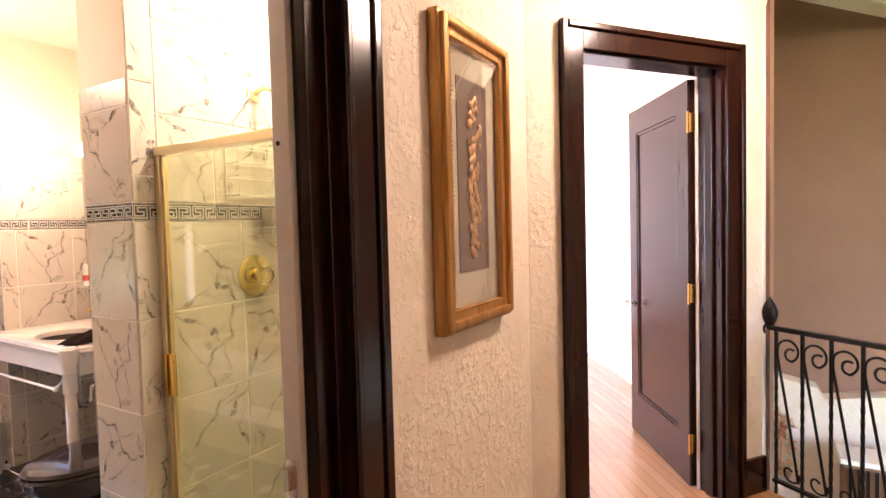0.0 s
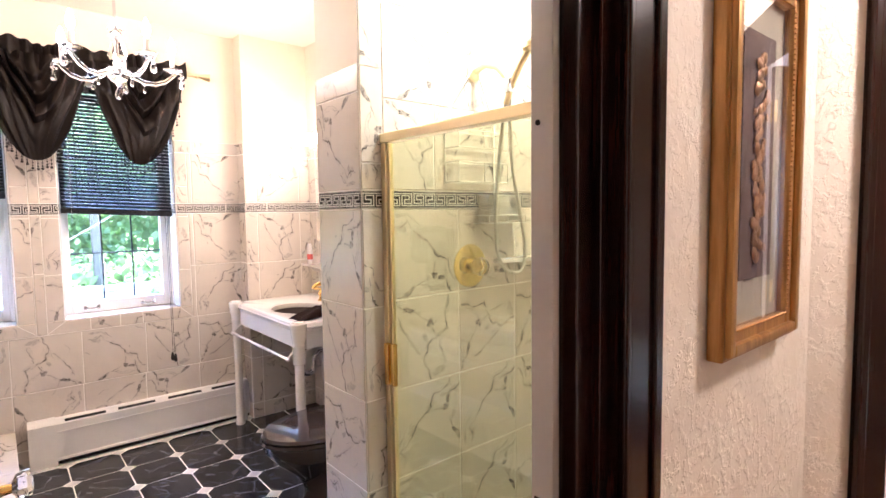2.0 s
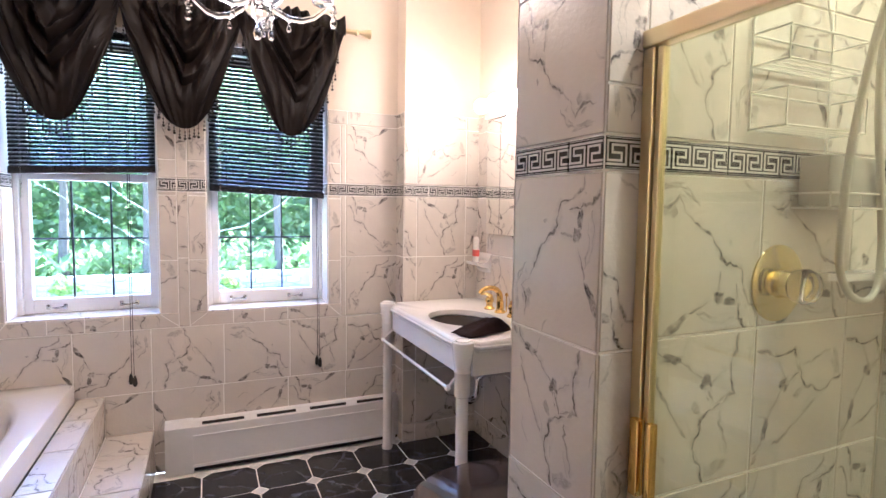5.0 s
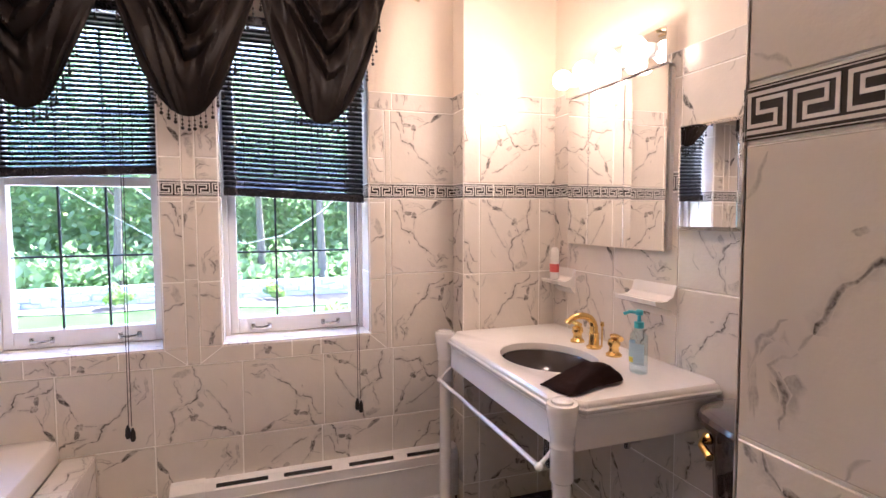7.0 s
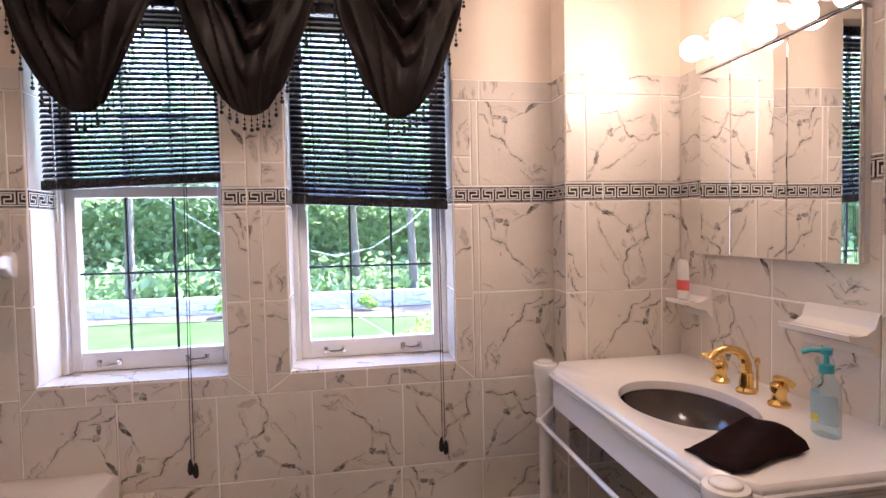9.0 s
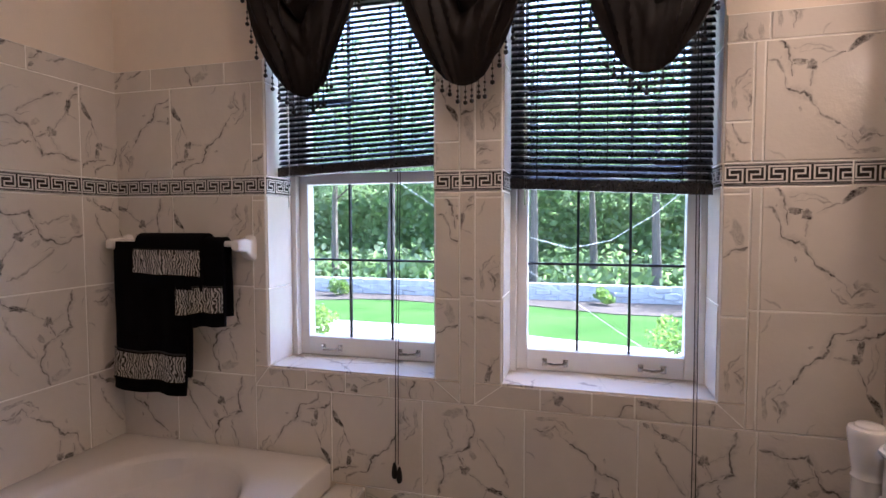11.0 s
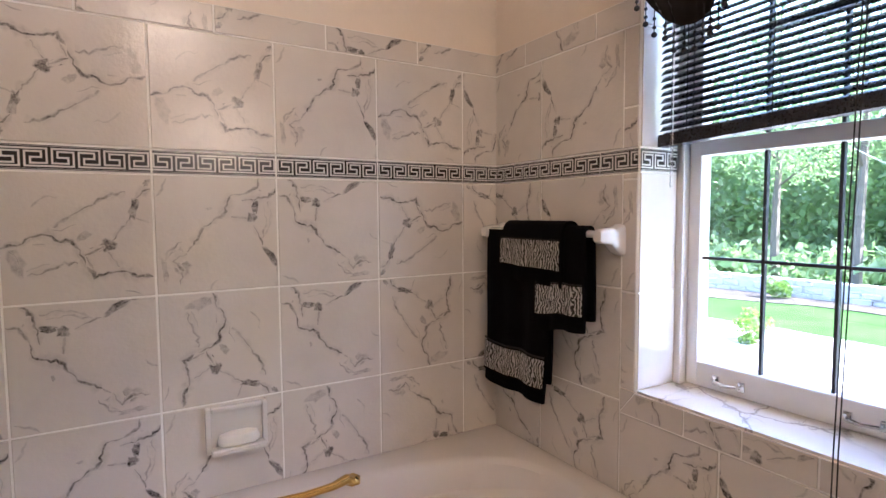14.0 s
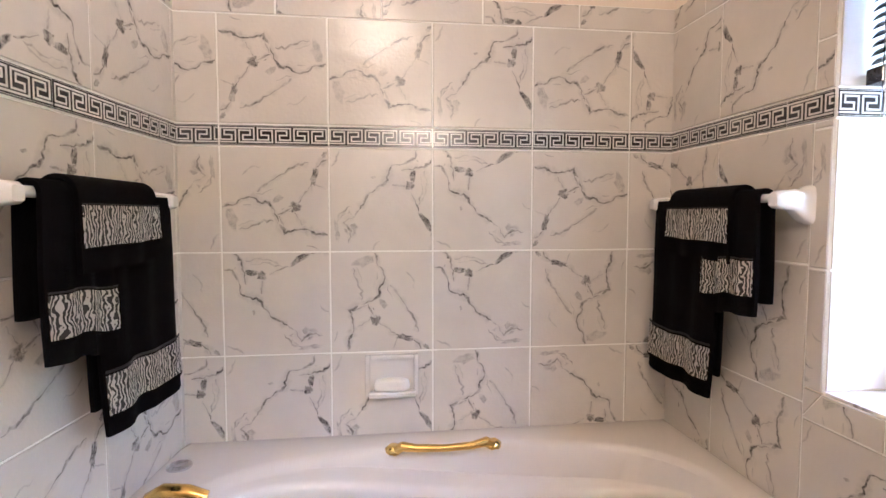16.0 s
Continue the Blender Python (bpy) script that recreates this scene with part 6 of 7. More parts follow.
for i, (x, y) in enumerate(((-39, -27), (-41, -19), (-38, -13), (-42, -8), (-39, -3), (-43, 1), (-39, 5), (-42, 10), (-38, 14), (-41, 20), (-40, 27), (-44, 34), (-46, -35), (-33, -24), (-36, 17))):
    tree(x, y, 16 + (i * 37 % 5), 4.2 + (i * 13 % 4) * 0.5, 40 + i)
for nm, x, n, zc, seed in (("woods", -54, 85000, 11.0, 3), ("undergrowth", -44, 16000, 0.9, 4)):
    g = np.random.RandomState(seed)
    p = np.stack([x + g.normal(0, 2.5, n), g.uniform(-60, 60, n), GZ + np.abs(g.normal(0, 1, n)) * zc + 0.1], 1)
    t = g.normal(size=(n, 3))
    t /= np.linalg.norm(t, axis=1)[:, None]
    s = np.cross(t, g.normal(size=(n, 3)))
    s /= np.linalg.norm(s, axis=1)[:, None]
    w = g.uniform(0.22, 0.48, (n, 1))
    v = np.stack([p - t * w, p + s * w * 0.6, p + t * w, p - s * w * 0.6], 1).reshape(-1, 3)
    me = bpy.data.meshes.new(nm)
    me.from_pydata(v.tolist(), [], np.arange(4 * n).reshape(-1, 4).tolist())
    me.materials.append(M_LEAF)
    tagged(new(nm, me), "dense green woodland behind the lawn" if nm == "woods" else "low green undergrowth under the trees", "woods", kind="stuff")
for i, (x, y, r) in enumerate(((-31.5, -14, 0.8), (-31.3, -6, 0.9), (-31.6, 1.5, 0.8), (-31.2, 7, 1.0), (-31.5, 13, 0.8), (-20.5, 3.5, 1.1), (-20.8, -9.5, 0.9), (-22.0, 10.0, 0.7), (-11.5, -4.6, 0.45), (-11.9, -3.7, 0.55), (-11.3, -2.9, 0.4), (-12.2, -1.2, 0.5), (-11.8, -0.3, 0.45), (-12.4, 0.6, 0.55))):
    tagged(leaf_cloud("shrub", (0, 0, r * 0.7), r, 700, 0.09, 90 + i, M_LEAF2, 0.75, 8), "rounded green garden shrub", "shrub", group="shrubs along the lawn").location = (x, y, GZ)

FAR = worn("far_wood", (0.11, 0.155, 0.10), 0.9, 0.55, 0.35, 0.6, 1.5)
structure("backdrop", sheet(lambda u, v: (-66 - 3 * v + 0.8 * math.sin(90 * u + 9 * v), -150 + 300 * u, GZ - 0.5 + v * (13.5 + 2.2 * math.sin(37 * u) + 1.4 * math.sin(101 * u + 2) + 0.8 * math.sin(263 * u))), 220, 12), FAR, "distant green wood closing the view", "woods")

wall_ = tagged(thing("stone_wall", (-33, 0, GZ)), "low grey field-stone garden wall", "stone wall")
rnd = random.Random(4)
shapes = []
for k in range(5):
    bm = box(-0.3, 0.3, -0.42, 0.42, 0, 0.34, 0.08)
    for v in bm.verts:
        v.co += Vector((rnd.uniform(-0.05, 0.05), rnd.uniform(-0.06, 0.06), rnd.uniform(-0.03, 0.03)))
    me = bpy.data.meshes.new("stone")
    bm.to_mesh(me)
    bm.free()
    me.materials.append(M_STONE)
    shapes.append(me)
part("core", box(-33.2, -32.8, -28.3, 29, GZ - 0.1, GZ + 0.95), M_STONE, wall_)
for row in range(3):
    for i in range(66):
        o = new("stone", shapes[(i * 3 + row) % 5])
        o.parent = wall_
        o.location = (rnd.uniform(-0.08, 0.08) - 0.03 * row, -28 + i * 0.86 + 0.43 * (row % 2), row * 0.33 - 0.05)
tagged(part("yard_cable", sweep([(-9, y, 0.9 + 0.5 * (y - 0.53) ** 2 / (1 + 0.12 * (y - 0.53) ** 2)) for y in [-7.5 + 0.5 * k for k in range(33)]], 0.0042, 5), M_HOSE), "thin white cable sagging across the yard", "cable", "cables over the yard")
tagged(part("yard_cable", sweep([(-9, -6.0 + 1.2 * k, 0.577 - 0.66 * (-6.0 + 1.2 * k)) for k in range(11)], 0.0028, 5), M_HOSE), "thin white guy wire slanting to the ground", "cable", "cables over the yard")

# ---- tiles ----
GAP = 0.0052
meshes = {}


class Print:
    """The veins printed on a tile, as soft-edged ribbons and smudges in a unit square, u across and v up."""

    def __init__(self, seed):
        self.rnd = random.Random(seed)
        self.v, self.a, self.f, self.layer = [], [], [], 0

    def face(self, points, tones):
        n = len(self.v)
        self.v.extend((u, w, self.layer) for u, w in points)
        self.a.extend(tones)
        return n

    def line(self, pts, width, tone, halo=True):
        """A jagged tapering vein through pts, over a faint wider stain."""
        r = self.rnd
        if halo and width > 0.0085:
            self.line(pts, width * 2.6, tone * 0.22, False)
        self.layer += 1
        path = []
        for (u0, v0), (u1, v1) in zip(pts, pts[1:]):
            k = max(2, int(math.hypot(u1 - u0, v1 - v0) / 0.028))
            nu, nv = -(v1 - v0), u1 - u0
            for i in range(k):
                j = r.uniform(-0.10, 0.10) if i else 0.0
                path.append((u0 + (u1 - u0) * i / k + nu * j, v0 + (v1 - v0) * i / k + nv * j))
        path.append(pts[-1])
        last = len(path) - 1
        rows = []
        swell, fade = r.uniform(0, 6.28), r.uniform(0, 6.28)
        for i, (u, v) in enumerate(path):
            (ua, va), (ub, vb) = path[max(0, i - 1)], path[min(last, i + 1)]
            d = math.hypot(ub - ua, vb - va) or 1.0
            nu, nv = -(vb - va) / d, (ub - ua) / d
            w = width * (1.2 + 0.48 * math.sin(0.55 * i + swell)) * r.uniform(0.65, 1.35) * (0.35 if i in (0, last) else 1.0)
            t = min(1.0, tone * (1.1 + 0.25 * math.sin(0.4 * i + fade)) * r.uniform(0.75, 1.15))
            e = w * r.uniform(-0.3, 0.3)
            rows.append(self.face([(u + nu * w, v + nv * w), (u + nu * (e + w * 0.25), v + nv * (e + w * 0.25)), (u + nu * (e - w * 0.25), v + nv * (e - w * 0.25)), (u - nu * w, v - nv * w)], (0.0, t, t, 0.0)))
        for p, q in zip(rows, rows[1:]):
            for k in range(3):
                self.f.append((p + k, p + k + 1, q + k + 1, q + k))

    def patch(self, cu, cv, ru, rv, turn, tone, edge=0.72, n=15):
        """A smudge or leaf-shaped fleck with an uneven outline."""
        r = self.rnd
        self.layer += 1
        c, s = math.cos(radians(turn)), math.sin(radians(turn))
        ru, rv = ru * 1.2, rv * 1.35
        jag = [r.uniform(0.68, 1.2) for _ in range(n)]

        def ring(k):
            out = []
            for i in range(n):
                t = 2 * math.pi * i / n
                x, y = ru * k * jag[i] * math.cos(t), rv * k * jag[i] * math.sin(t)
                out.append((cu + x * c - y * s, cv + x * s + y * c))
            return out

        tone = min(1.0, 1.3 * tone)
        m = self.face([(cu, cv)], (tone * 0.9,))
        p = self.face(ring(edge), [tone * r.uniform(0.55, 1.2) for _ in range(n)])
        q = self.face(ring(1.0), [0.0] * n)
        for i in range(n):
            j = (i + 1) % n
            self.f.append((m, p + i, p + j))
            self.f.append((p + i, q + i, q + j, p + j))


def design_one():
    p = Print(3)
    p.patch(0.90, 0.68, 0.05, 0.10, 15, 0.30)
    p.patch(0.48, 0.49, 0.055, 0.025, 35, 0.32)
    p.line([(0.24, 0.78), (0.27, 0.70), (0.33, 0.62), (0.36, 0.58)], 0.010, 0.45)
    p.line([(0.46, 0.73), (0.61, 0.69), (0.70, 0.74), (0.84, 0.78)], 0.010, 0.50)
    p.line([(0.70, 0.70), (0.78, 0.72), (0.85, 0.75)], 0.008, 0.35)
    p.line([(0.60, 0.53), (0.66, 0.57), (0.73, 0.55), (0.80, 0.55)], 0.009, 0.32)
    p.line([(0.71, 0.48), (0.66, 0.42), (0.60, 0.37), (0.49, 0.29), (0.41, 0.25), (0.37, 0.21), (0.19, 0.145)], 0.011, 0.62)
    p.line([(0.02, 0.84), (0.13, 0.83), (0.24, 0.78), (0.30, 0.79), (0.42, 0.82), (0.46, 0.73), (0.49, 0.66), (0.56, 0.53), (0.63, 0.53), (0.71, 0.48), (0.81, 0.49), (0.86, 0.54), (0.99, 0.57)], 0.0135, 0.92)
    p.line([(0.43, 0.75), (0.47, 0.65)], 0.011, 0.7)
    p.patch(0.325, 0.57, 0.052, 0.040, 20, 0.72)
    p.patch(0.42, 0.605, 0.060, 0.024, 25, 0.75)
    p.line([(0.36, 0.585), (0.48, 0.64)], 0.010, 0.7)
    p.line([(0.16, 0.37), (0.24, 0.45), (0.30, 0.54)], 0.009, 0.55)
    p.patch(0.135, 0.275, 0.105, 0.027, 75, 0.78)
    p.line([(0.12, 0.20), (0.07, 0.14), (0.0, 0.12)], 0.011, 0.85)
    p.patch(0.04, 0.07, 0.035, 0.02, 40, 0.5)
    p.line([(0.10, 0.99), (0.16, 0.95), (0.22, 0.94)], 0.007, 0.35)
    p.line([(0.03, 0.40), (0.10, 0.37), (0.14, 0.34)], 0.007, 0.3)
    p.line([(0.52, 0.40), (0.62, 0.45), (0.68, 0.44)], 0.007, 0.3)
    p.line([(0.88, 0.72), (0.91, 0.62), (0.95, 0.58)], 0.008, 0.4)
    p.line([(0.62, 0.18), (0.74, 0.21), (0.80, 0.27)], 0.006, 0.25)
    return p


def design_two():
    p = Print(9)
    p.patch(0.74, 0.19, 0.13, 0.055, 20, 0.40)
    p.patch(0.68, 0.14, 0.05, 0.05, 0, 0.35)
    p.patch(0.80, 0.07, 0.11, 0.018, 5, 0.35)
    p.line([(0.66, 0.24), (0.72, 0.13), (0.80, 0.20), (0.92, 0.18)], 0.011, 0.55)
    p.line([(0.10, 0.83), (0.20, 0.92), (0.38, 0.93), (0.52, 0.88)], 0.009, 0.35)
    p.line([(0.0, 0.84), (0.09, 0.83), (0.15, 0.71)], 0.010, 0.5)
    p.line([(0.35, 0.54), (0.36, 0.68), (0.38, 0.76)], 0.012, 0.38)
    p.line([(0.10, 1.0), (0.18, 0.92), (0.20, 0.77), (0.21, 0.69)], 0.0125, 0.88)
    p.line([(0.15, 0.71), (0.165, 0.60), (0.22, 0.575), (0.33, 0.54), (0.40, 0.44), (0.46, 0.36), (0.59, 0.29)], 0.0135, 0.92)
    p.line([(0.59, 0.29), (0.65, 0.24)], 0.009, 0.45)
    p.patch(0.27, 0.80, 0.065, 0.024, -8, 0.78)
    p.patch(0.355, 0.775, 0.042, 0.040, 0, 0.72)
    p.line([(0.43, 0.785), (0.50, 0.825), (0.61, 0.86)], 0.009, 0.6)
    p.patch(0.72, 0.935, 0.12, 0.027, 36, 0.78)
    p.line([(0.81, 0.995), (0.91, 1.0), (1.0, 0.975)], 0.011, 0.8)
    p.patch(0.28, 0.42, 0.014, 0.022, 10, 0.4)
    p.line([(0.56, 0.20), (0.63, 0.10), (0.74, 0.06), (0.84, 0.05)], 0.008, 0.4)
    p.line([(0.03, 0.10), (0.12, 0.07), (0.18, 0.02)], 0.007, 0.35)
    p.line([(0.25, 0.88), (0.40, 0.90), (0.55, 0.86)], 0.007, 0.35)
    p.line([(0.90, 0.48), (0.95, 0.42), (0.99, 0.41)], 0.006, 0.3)
    return p


DESIGNS = (design_one(), design_two())
picks = random.Random(21)


def printed(w, h, look_):
    """Vertices, tones and faces of one design, turned in quarters and cut to a tile w by h."""
    which, quarter, iu, iv = look_
    p = DESIGNS[which]
    a, b = w / 2 - GAP / 2 - 0.0016, h / 2 - GAP / 2 - 0.0016
    su, sv = (w if w > 0.26 else 0.305), (h if h > 0.26 else 0.305)
    ou, ov = (su - w) * (iu - 0.5), (sv - h) * (iv - 0.5)
    out = []
    for u, v, layer in p.v:
        u, v = u - 0.5, v - 0.5
        for _ in range(quarter):
            u, v = -v, u
        out.append((min(a, max(-a, u * su + ou)), min(b, max(-b, v * sv + ov)), layer))
    used = [f for f in p.f if max(out[i][0] for i in f) - min(out[i][0] for i in f) > 1e-6 and max(out[i][1] for i in f) - min(out[i][1] for i in f) > 1e-6]
    keep = sorted({i for f in used for i in f})
    at = {i: k for k, i in enumerate(keep)}
    return [out[i] for i in keep], [p.a[i] for i in keep], [tuple(at[i] for i in f) for f in used]


def tile_mesh(w, h, material, depth=0.0045, look_=None):
    """A tile in its own plane: x across, z up, its face towards -y, edges eased."""
    if material is M_TILE and look_ is None:
        look_ = (picks.randrange(2), picks.randrange(4), picks.choice((0.0, 1.0)), picks.choice((0.0, 1.0)))
    key = (round(w, 3), round(h, 3), material.name, depth, look_)
    if key not in meshes:
        a, b, e = w / 2 - GAP / 2, h / 2 - GAP / 2, 0.0014
        v = [(sx * a, 0, sz * b) for sx, sz in ((-1, -1), (1, -1), (1, 1), (-1, 1))] + [(sx * a, -depth + e, sz * b) for sx, sz in ((-1, -1), (1, -1), (1, 1), (-1, 1))] + [(sx * (a - e), -depth, sz * (b - e)) for sx, sz in ((-1, -1), (1, -1), (1, 1), (-1, 1))]
        f = [(8, 9, 10, 11)] + [(i, (i + 1) % 4, 4 + (i + 1) % 4, 4 + i) for i in range(4)] + [(4 + i, 4 + (i + 1) % 4, 8 + (i + 1) % 4, 8 + i) for i in range(4)]
        tones = [0.0] * 12
        if look_ and min(w, h) > 0.03:
            pv, pa, pf = printed(w, h, look_)
            v += [(x, -depth - 0.0002 - 0.00002 * layer, z) for x, z, layer in pv]
            tones += pa
            f += [tuple(12 + i for i in q) for q in pf]
        me = bpy.data.meshes.new("tile")
        me.from_pydata(v, [], f)
        me.materials.append(material)
        if look_:
            me.attributes.new("vein", "FLOAT", "POINT").data.foreach_set("value", tones)
        meshes[key] = me
    return meshes[key]


def border_mesh(w):
    """A border tile of length w: black ground, white lines and a white key pattern standing just proud."""
    key = ("border", round(w, 3))
    if key not in meshes:
        h, d = 0.061, 0.0045
        v, f, mi = [], [], []

        def slab(x0, x1, z0, z1, y, m):
            x0, x1 = max(x0, -w / 2 + GAP / 2), min(x1, w / 2 - GAP / 2)
            if x1 - x0 < 0.0008:
                return
            n = len(v)
            v.extend([(x0, y, z0), (x1, y, z0), (x1, y, z1), (x0, y, z1), (x0, 0, z0), (x1, 0, z0), (x1, 0, z1), (x0, 0, z1)])
            f.extend([(n, n + 1, n + 2, n + 3), (n + 4, n + 5, n + 1, n), (n + 3, n + 2, n + 6, n + 7), (n + 4, n, n + 3, n + 7), (n + 1, n + 5, n + 6, n + 2)])
            mi.extend([m] * 5)

        slab(-w / 2, w / 2, -h / 2 + GAP / 2, h / 2 - GAP / 2, -d, 0)
        e = -d - 0.0004
        for z in (-0.0256, 0.0256):
            slab(-w / 2, w / 2, z - 0.00045, z + 0.00045, e, 1)
        un, vn, st = 0.00508, 0.0066, 0.0041
        one = ((0, 6, 10, 6), (0, 1, 0, 6), (0, 1, 6, 1), (6, 1, 6, 3), (2, 3, 6, 3), (2, 3, 2, 5), (2, 5, 8, 5), (8, 0, 8, 5), (-2, 0, 8, 0))
        for i in range(int(w / 0.0508) + 2):
            ox = -w / 2 + i * 0.0508 + 0.005
            for k, (x0, q0, x1, q1) in enumerate(one):
                if i % 2:
                    q0, q1 = 6 - q1, 6 - q0
                slab(ox + x0 * un - st / 2, ox + x1 * un + st / 2, (q0 - 3) * vn - st / 2, (q1 - 3) * vn + st / 2, e - 0.00003 * (k + 9 * (i % 2)), 1)
        me = bpy.data.meshes.new("border_tile")
        me.from_pydata(v, [], f)
        me.materials.append(M_KEYBLACK)
        me.materials.append(M_KEYWHITE)
        me.polygons.foreach_set("material_index", mi)
        meshes[key] = me
    return meshes[key]


def stick(parent, name, me, place, turn, tip=None):
    o = new(name, me)
    o.parent = parent
    o.matrix_basis = Matrix.Translation(place) @ Matrix.Rotation(radians(turn), 4, "Z") @ (tip or Matrix())
    return o


class Face:
    """A wall face: origin at u = 0, turn of the tile's own frame (its face looks along -y before the turn)."""

    def __init__(self, parent, origin, turn, material=M_TILE):
        self.parent, self.origin, self.turn, self.material = parent, Vector(origin), turn, material
        self.along = Matrix.Rotation(radians(turn), 3, "Z") @ Vector((1, 0, 0))

    def tile(self, u0, u1, z0, z1, look_=None):
        me = tile_mesh(u1 - u0, z1 - z0, self.material, look_=look_)
        stick(self.parent, "tile", me, self.origin + self.along * (u0 + u1) / 2 + Vector((0, 0, (z0 + z1) / 2)), self.turn)

    def bed(self, u0, u1, z0, z1):
        me = tile_mesh(u1 - u0 + GAP, z1 - z0 + GAP, M_GROUT, 0.0016)
        stick(self.parent, "grout", me, self.origin + self.along * (u0 + u1) / 2 + Vector((0, 0, (z0 + z1) / 2)), self.turn)

    def grid(self, cols, rows, looks=""):
        """Tiles in columns and rows; looks names design and quarter turns of each, row by row from below."""
        self.bed(cols[0], cols[-1], rows[0], rows[-1])
        names = looks.split()
        for j, (c, d) in enumerate(zip(rows, rows[1:])):
            for i, (a, b) in enumerate(zip(cols, cols[1:])):
                k = j * (len(cols) - 1) + i
                self.tile(a, b, c, d, ("ab".index(names[k][0]), int(names[k][1]), 1.0 if i else 0.0, 0.0) if k < len(names) else None)

    def border(self, cols):
        self.bed(cols[0], cols[-1], 1.342, 1.405)
        for a, b in zip(cols, cols[1:]):
            stick(self.parent, "border_tile", border_mesh(b - a), self.origin + self.along * (a + b) / 2 + Vector((0, 0, 1.3735)), self.turn)


UP = (1.405, 1.712)
CAP = (1.712, 1.785)
LOW = (0.430, 0.733, 1.037, 1.342)


def span(a, b, step=0.305, first=None):
    out = [a]
    x = a + (first if first else step)
    while x < b - 0.03:
        out.append(x)
        x += step
    return out + [b]


# tub wall faces +y: u runs towards -x
f = Face(wall_tub, (L, B, 0), 180)
cols = [0, 0.118, 0.424, 0.729, 1.036, 1.349, L - W]
f.grid(cols, LOW, "b3 b3 b3 a1 b2 a3  a1 b0 a1 b0 a3 b2  b1 a2 b3 b0 a0 a3")
f.grid(cols, UP, "a0 a0 a2 b3 a2 b1")
f.border(cols)
f.grid([0, 0.28, 0.58, 0.88, 1.18, L - W], CAP)
# wall at the tub's foot faces -x: u runs towards -y
f = Face(wall_foot, (L + SPLAY * 0.9477, 0.0387, 0), -95.5)
f.grid([0, 0.225, 0.575, 0.93, 0.952], (0.40,) + LOW[1:])
f.grid([0, 0.225, 0.575, 0.93, 0.952], UP)
f.border([0, 0.145, 0.455, 0.80, 0.952])
f.grid([0, 0.065, 0.365, 0.665, 0.952], CAP)
# window wall faces +x: u runs towards +y from the tub corner
f = Face(wall_window, (W, B, 0), 90)
u = lambda y: y - B
f.grid([0, u(-0.67), u(-0.351)], (0.430, 0.733, 1.037, 1.342))
f.grid([0, u(-0.67), u(-0.351)], UP)
f.border([0, u(-0.73), u(-0.43), u(-0.302)])
f.grid([0, u(-0.75), u(-0.45), u(-0.302)], CAP)
f.grid([u(-0.351), u(-0.302)], (0.768, 1.03, 1.325, 1.342))
f.grid([u(-0.351), u(-0.302)], (1.405, 1.51, 1.712))
f.grid([u(0.282), u(0.359)], (0.768, 1.02, 1.325, 1.342))
f.grid([u(0.282), u(0.359)], (1.405, 1.49, 1.785))
f.grid([u(0.359), u(0.406)], (0.70, 1.03, 1.342))
f.grid([u(0.359), u(0.406)], (1.405, 1.785))
f.grid([u(0.406), u(0.486)], (0.768, 1.02, 1.325, 1.342))
f.grid([u(0.406), u(0.486)], (1.405, 1.49, 1.785))
f.border([u(0.282), u(0.359), u(0.486)])
f.grid([u(1.068), u(1.135)], (0.768, 1.0, 1.325, 1.342))
f.grid([u(1.068), u(1.135)], (1.405, 1.51, 1.712))
f.grid([u(1.135), u(1.16), u(1.446)], (0.70, 1.02, 1.342))
f.grid([u(1.135), u(1.16), u(1.446)], UP)
f.border([u(1.068), u(1.36), u(1.446)])
f.grid([u(1.068), u(1.17), u(1.446)], CAP)
f.grid([u(-0.351), u(-0.07), u(0.24), u(0.555), u(0.87), u(1.165), u(1.446)], (0.402, 0.70))
f.grid([u(0.24), u(0.55), u(0.86), u(1.16), u(1.446)], (0.10, 0.402))
f.grid([u(0.045), u(0.24)], (0.213, 0.402))
f.grid([u(0.24), u(0.55), u(0.86), u(1.16), u(1.446)], (0.0, 0.10))
# mitred strips under the windows
def mitred(y0, y1, m0, m1, cuts):
    ys = [m0] + cuts + [m1]
    for k, (a, b) in enumerate(zip(ys, ys[1:])):
        ta = y0 if k == 0 else a
        tb = y1 if k == len(ys) - 2 else b
        g = GAP / 2
        outer = [(0, a + g, 0.70 + g), (0, b - g, 0.70 + g), (0, tb - g, SILL - 0.004), (0, ta + g, SILL - 0.004)]
        bm = loft([[(W, y, z) for _, y, z in outer], [(W + 0.0045, y, z) for _, y, z in outer]])
        tone = bm.verts.layers.float.new("vein")
        pv, pa, pf = printed(min(b, tb) - max(a, ta), SILL - 0.704, (picks.randrange(2), picks.randrange(4), 0.5, picks.choice((0.1, 0.75))))
        vs = [bm.verts.new((W + 0.0047 + 0.00002 * layer, max(a, ta) / 2 + min(b, tb) / 2 + x, (SILL + 0.696) / 2 + z)) for x, z, layer in pv]
        for v_, t_ in zip(vs, pa):
            v_[tone] = t_
        for q_ in pf:
            bm.faces.new([vs[i] for i in q_])
        part("tile", bm, M_TILE, wall_window)
    for m, y in ((m0, y0), (m1, y1)):
        e = 0.0045 if y > m else -0.0045
        o = [(m + e / 2, 0.708), (y - e / 2, SILL - 0.003), (m + e / 2, SILL - 0.003)]
        part("tile", loft([[(W, a_, z_) for a_, z_ in o], [(W + 0.0045, a_, z_) for a_, z_ in o]]), M_TILE, wall_window)
    part("grout", box(W, W + 0.0016, m0, m1, 0.70, SILL - 0.004), M_GROUT, wall_window)


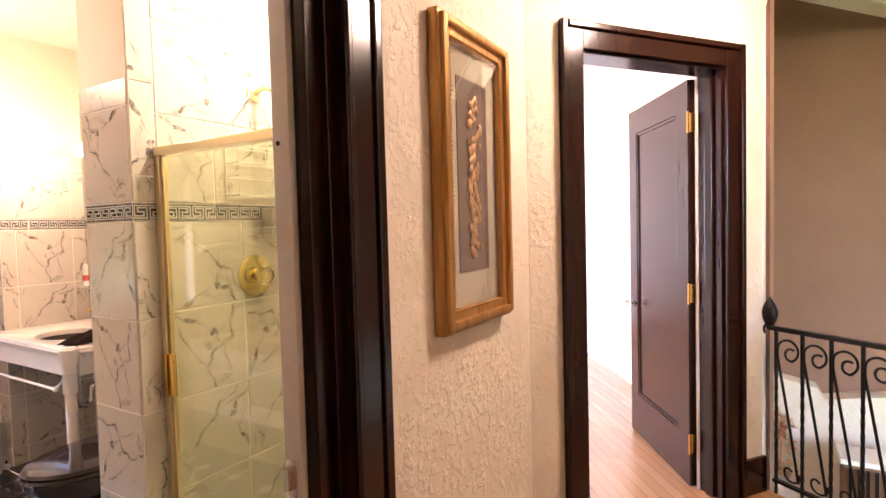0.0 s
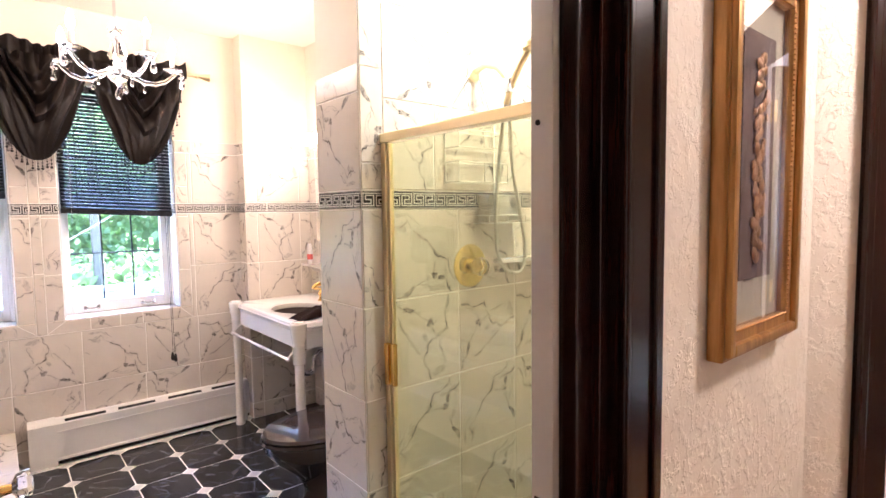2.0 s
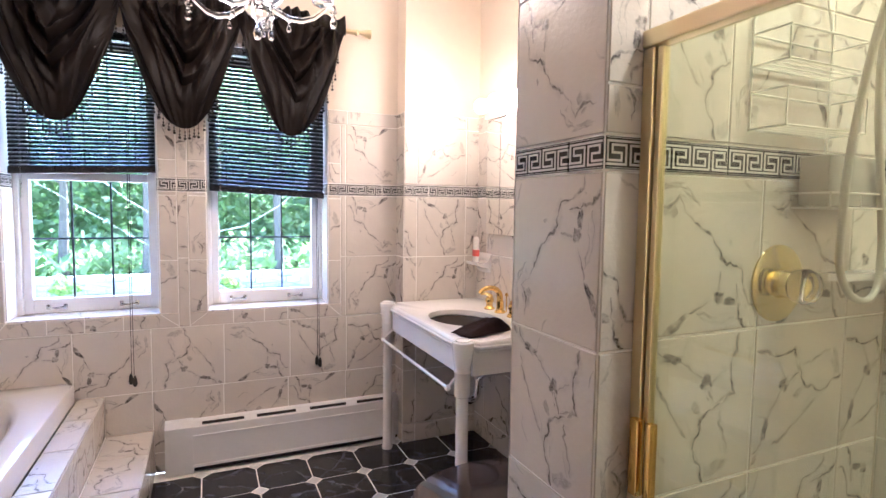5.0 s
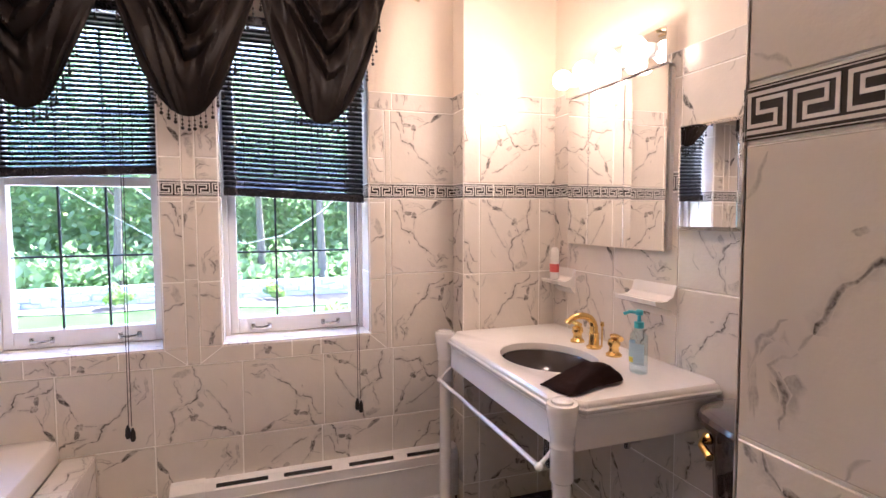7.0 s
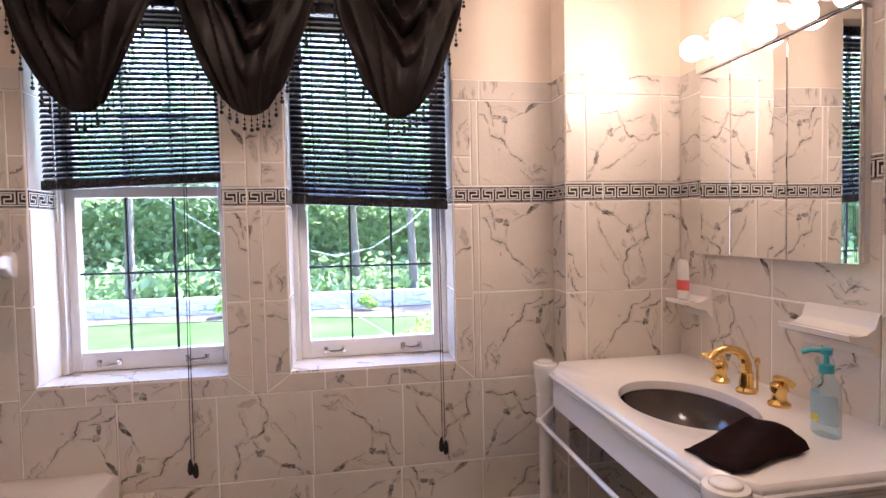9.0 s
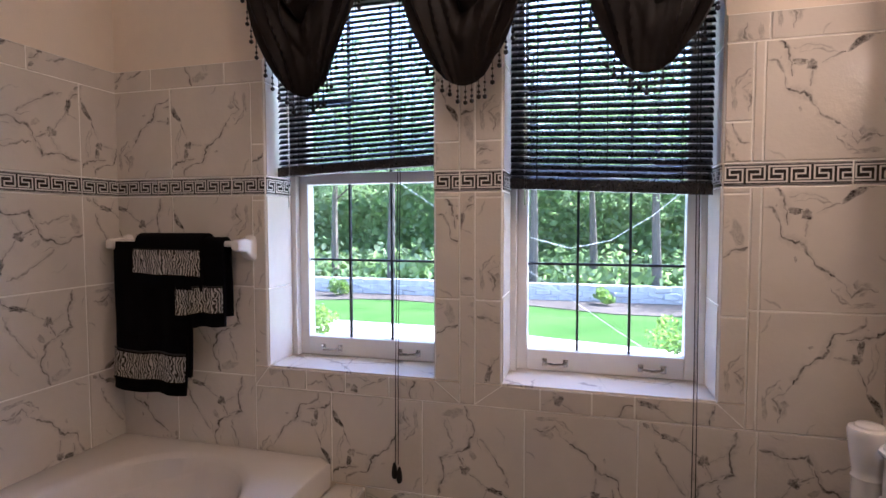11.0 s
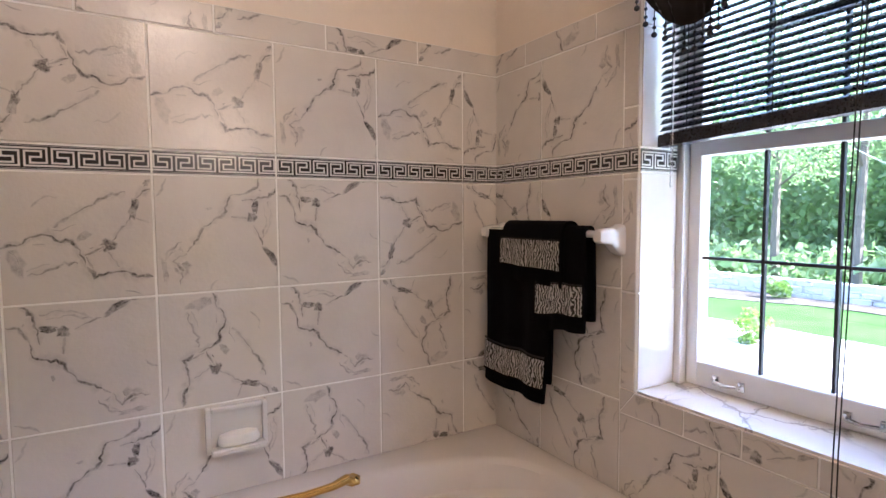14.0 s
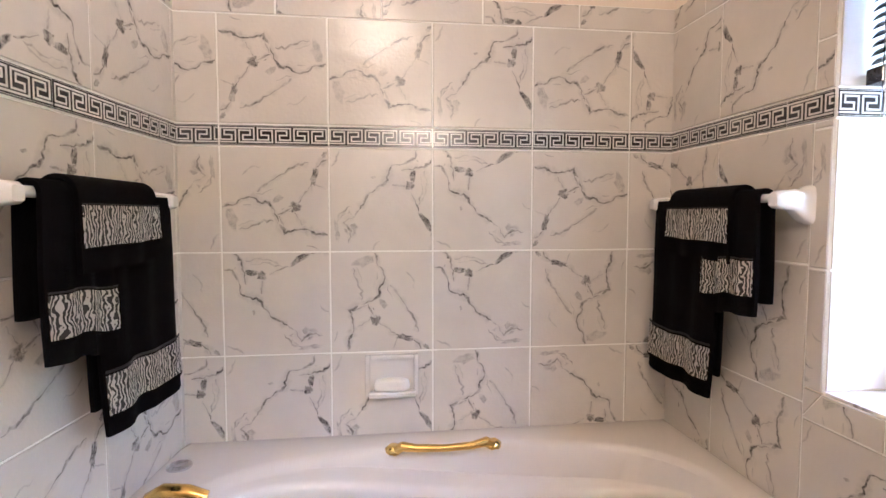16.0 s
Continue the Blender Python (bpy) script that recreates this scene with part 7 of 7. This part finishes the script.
mitred(-0.302, 0.282, -0.351, 0.359, [-0.16, -0.02, 0.13])
mitred(0.486, 1.068, 0.406, 1.135, [0.60, 0.745, 0.86])
# tiled reveals of the windows, veins left out to paint in the glare
for y0, y1 in WINDOWS:
    for y, turn, s in ((y0, 180, 1), (y1, 0, -1)):
        fr = Face(wall_window, (W if turn == 180 else -3.615, y, 0), turn, M_REVEAL)
        d = W + 3.615
        fr.grid([0, d], (SILL + 0.004, 1.03, 1.342))
        fr.grid([0, d], (1.405, 1.71, HEAD - 0.001))
        fr.border([0, d])
# chase in the corner
f = Face(chase, (W + 0.005, 1.446, 0), 0)
f.grid([0, -3.339 - W - 0.005], (0.10, 0.40, 0.70, 1.02, 1.342))
f.grid([0, -3.339 - W - 0.005], (1.405, 1.712, 1.785))
f.border([0, -3.339 - W - 0.005])
f = Face(chase, (-3.339, 1.4415, 0), 90)
c = [0, 0.075, 0.365, 0.4425]
f.grid(c, (0.0, 0.10, 0.40, 0.70, 1.02, 1.342))
f.grid(c, (1.405, 1.712, 1.785))
f.border([0, 0.14, 0.4425])
# mirror wall faces -y: u runs towards +x
f = Face(wall_mirror, (-3.334, V, 0), 0)
uu = lambda x: x + 3.334
c = [0, uu(-3.22), uu(-2.91), uu(-2.59), uu(-2.26), uu(-1.955), uu(-1.69)]
f.grid(c, (0.0, 0.12, 0.425, 0.73, 1.037, 1.342))
f.grid(c, (1.405, 1.70, 1.785))
f.border([0, uu(-3.06), uu(-2.76), uu(-2.45), uu(-2.15), uu(-1.845), uu(-1.69)])
# pier: end face, shower side
f = Face(pier, (-1.69, 1.115, 0), 0)
w = 0.286
f.grid([0, w], (0.10, 0.41, 0.715, 1.022, 1.342))
f.grid([0, w], (1.405, 1.712, 1.80))
f.border([0, 0.19, w])
f = Face(pier, (-1.404, 1.1105, 0), 90)
c = [0, 0.0865, 0.39, 0.695, 0.869]
f.grid([0, 0.0865], (0.10, 0.41, 0.715, 1.022, 1.342))
f.grid([0, 0.0865], (1.405, 1.49, 1.79, 2.09, 2.39, 2.449))
f.grid([0.0865, 0.41, 0.715, 0.869], (0.03, 0.115, 0.42, 0.73, 1.037, 1.342))
f.grid([0.0865, 0.30, 0.605, 0.869], (1.405, 1.70, 2.005, 2.31, 2.449))
f.border([0, 0.30, 0.605, 0.869])
f = Face(pier, (-1.69, V, 0), -90)
f.grid([0, 0.305, 0.61, V - 1.1105], (0.0, 0.12, 0.425, 0.73, 1.037, 1.342))
f.grid([0, 0.305, 0.61, V - 1.1105], (1.405, 1.70, 1.785))
f.border([0, 0.305, 0.61, V - 1.1105])
f = Face(shower_back, (-1.3995, 1.984, 0), 0)
c = [0, 0.13, 0.435, 0.74, BATH - 0.012 + 1.3995]
f.grid(c, (0.03, 0.115, 0.42, 0.73, 1.037, 1.342))
f.grid(c, (1.405, 1.70, 2.005, 2.31, 2.449))
f.border([0, 0.2, 0.505, BATH - 0.012 + 1.3995])
# tub deck and step
deck, stp = bpy.data.objects["wall_tub_deck"], bpy.data.objects["wall_tub_step"]
FLAT = Matrix.Rotation(radians(-90), 4, "X")
for ob, y0, y1, zt, zb in ((deck, -0.058, 0.042, 0.396, 0.214), (stp, 0.047, 0.238, 0.209, 0.0)):
    cols = span(W + 0.006, L + 0.081, 0.305, 0.26)
    for a, b in zip(cols, cols[1:]):
        stick(ob, "tile", tile_mesh(b - a, y1 - y0 + 0.004, M_TILE), ((a + b) / 2, (y0 + y1 + 0.004) / 2, zt), 0, FLAT)
        stick(ob, "tile", tile_mesh(b - a, zt - zb, M_TILE), ((a + b) / 2, y1, (zt + zb) / 2), 180)

# octagon floor
PX, PY = 0.2555, 0.2415
OX, OY = -3.1145, 0.445
DOT = 0.036


def flat_piece(key, outline, material):
    if key not in meshes:
        e = 0.0014
        c = Vector((0, 0))
        n = len(outline)
        lo = [(x, y, -0.004) for x, y in outline]
        mid = [(x, y, -e) for x, y in outline]
        top = [(x * 0.988, y * 0.988, 0.0) for x, y in outline]
        v = lo + mid + top
        fcs = [tuple(range(2 * n, 3 * n))] + [(i, (i + 1) % n, n + (i + 1) % n, n + i) for i in range(n)] + [(n + i, n + (i + 1) % n, 2 * n + (i + 1) % n, 2 * n + i) for i in range(n)]
        me = bpy.data.meshes.new(key)
        me.from_pydata(v, [], fcs)
        me.materials.append(material)
        meshes[key] = me
    return meshes[key]


hx, hy, g = PX / 2 - 0.003, PY / 2 - 0.003, DOT
octagon = [(-hx + g, -hy), (hx - g, -hy), (hx, -hy + g), (hx, hy - g), (hx - g, hy), (-hx + g, hy), (-hx, hy - g), (-hx, -hy + g)]
q = DOT - 0.005
diamond = [(-q, 0), (0, -q), (q, 0), (0, q)]
for i in range(-2, 12):
    for j in range(-2, 8):
        x, y = OX + (i + 0.5) * PX, OY + (j + 0.5) * PY
        if W + 0.1 < x < -0.55 and 0.2 < y < 1.95 and not (x > -1.75 and y > 1.25):
            stick(bathroom_floor, "octagon_tile", flat_piece("octagon_tile", octagon, M_BLACKTILE), (x, y, 0), 0)
        x, y = OX + i * PX, OY + j * PY
        if W < x < -0.55 and 0.2 < y < 1.9 and not (x > -1.7 and y > 1.1):
            stick(bathroom_floor, "dot_tile", flat_piece("dot_tile", diamond, M_DOT), (x, y, 0), 0)
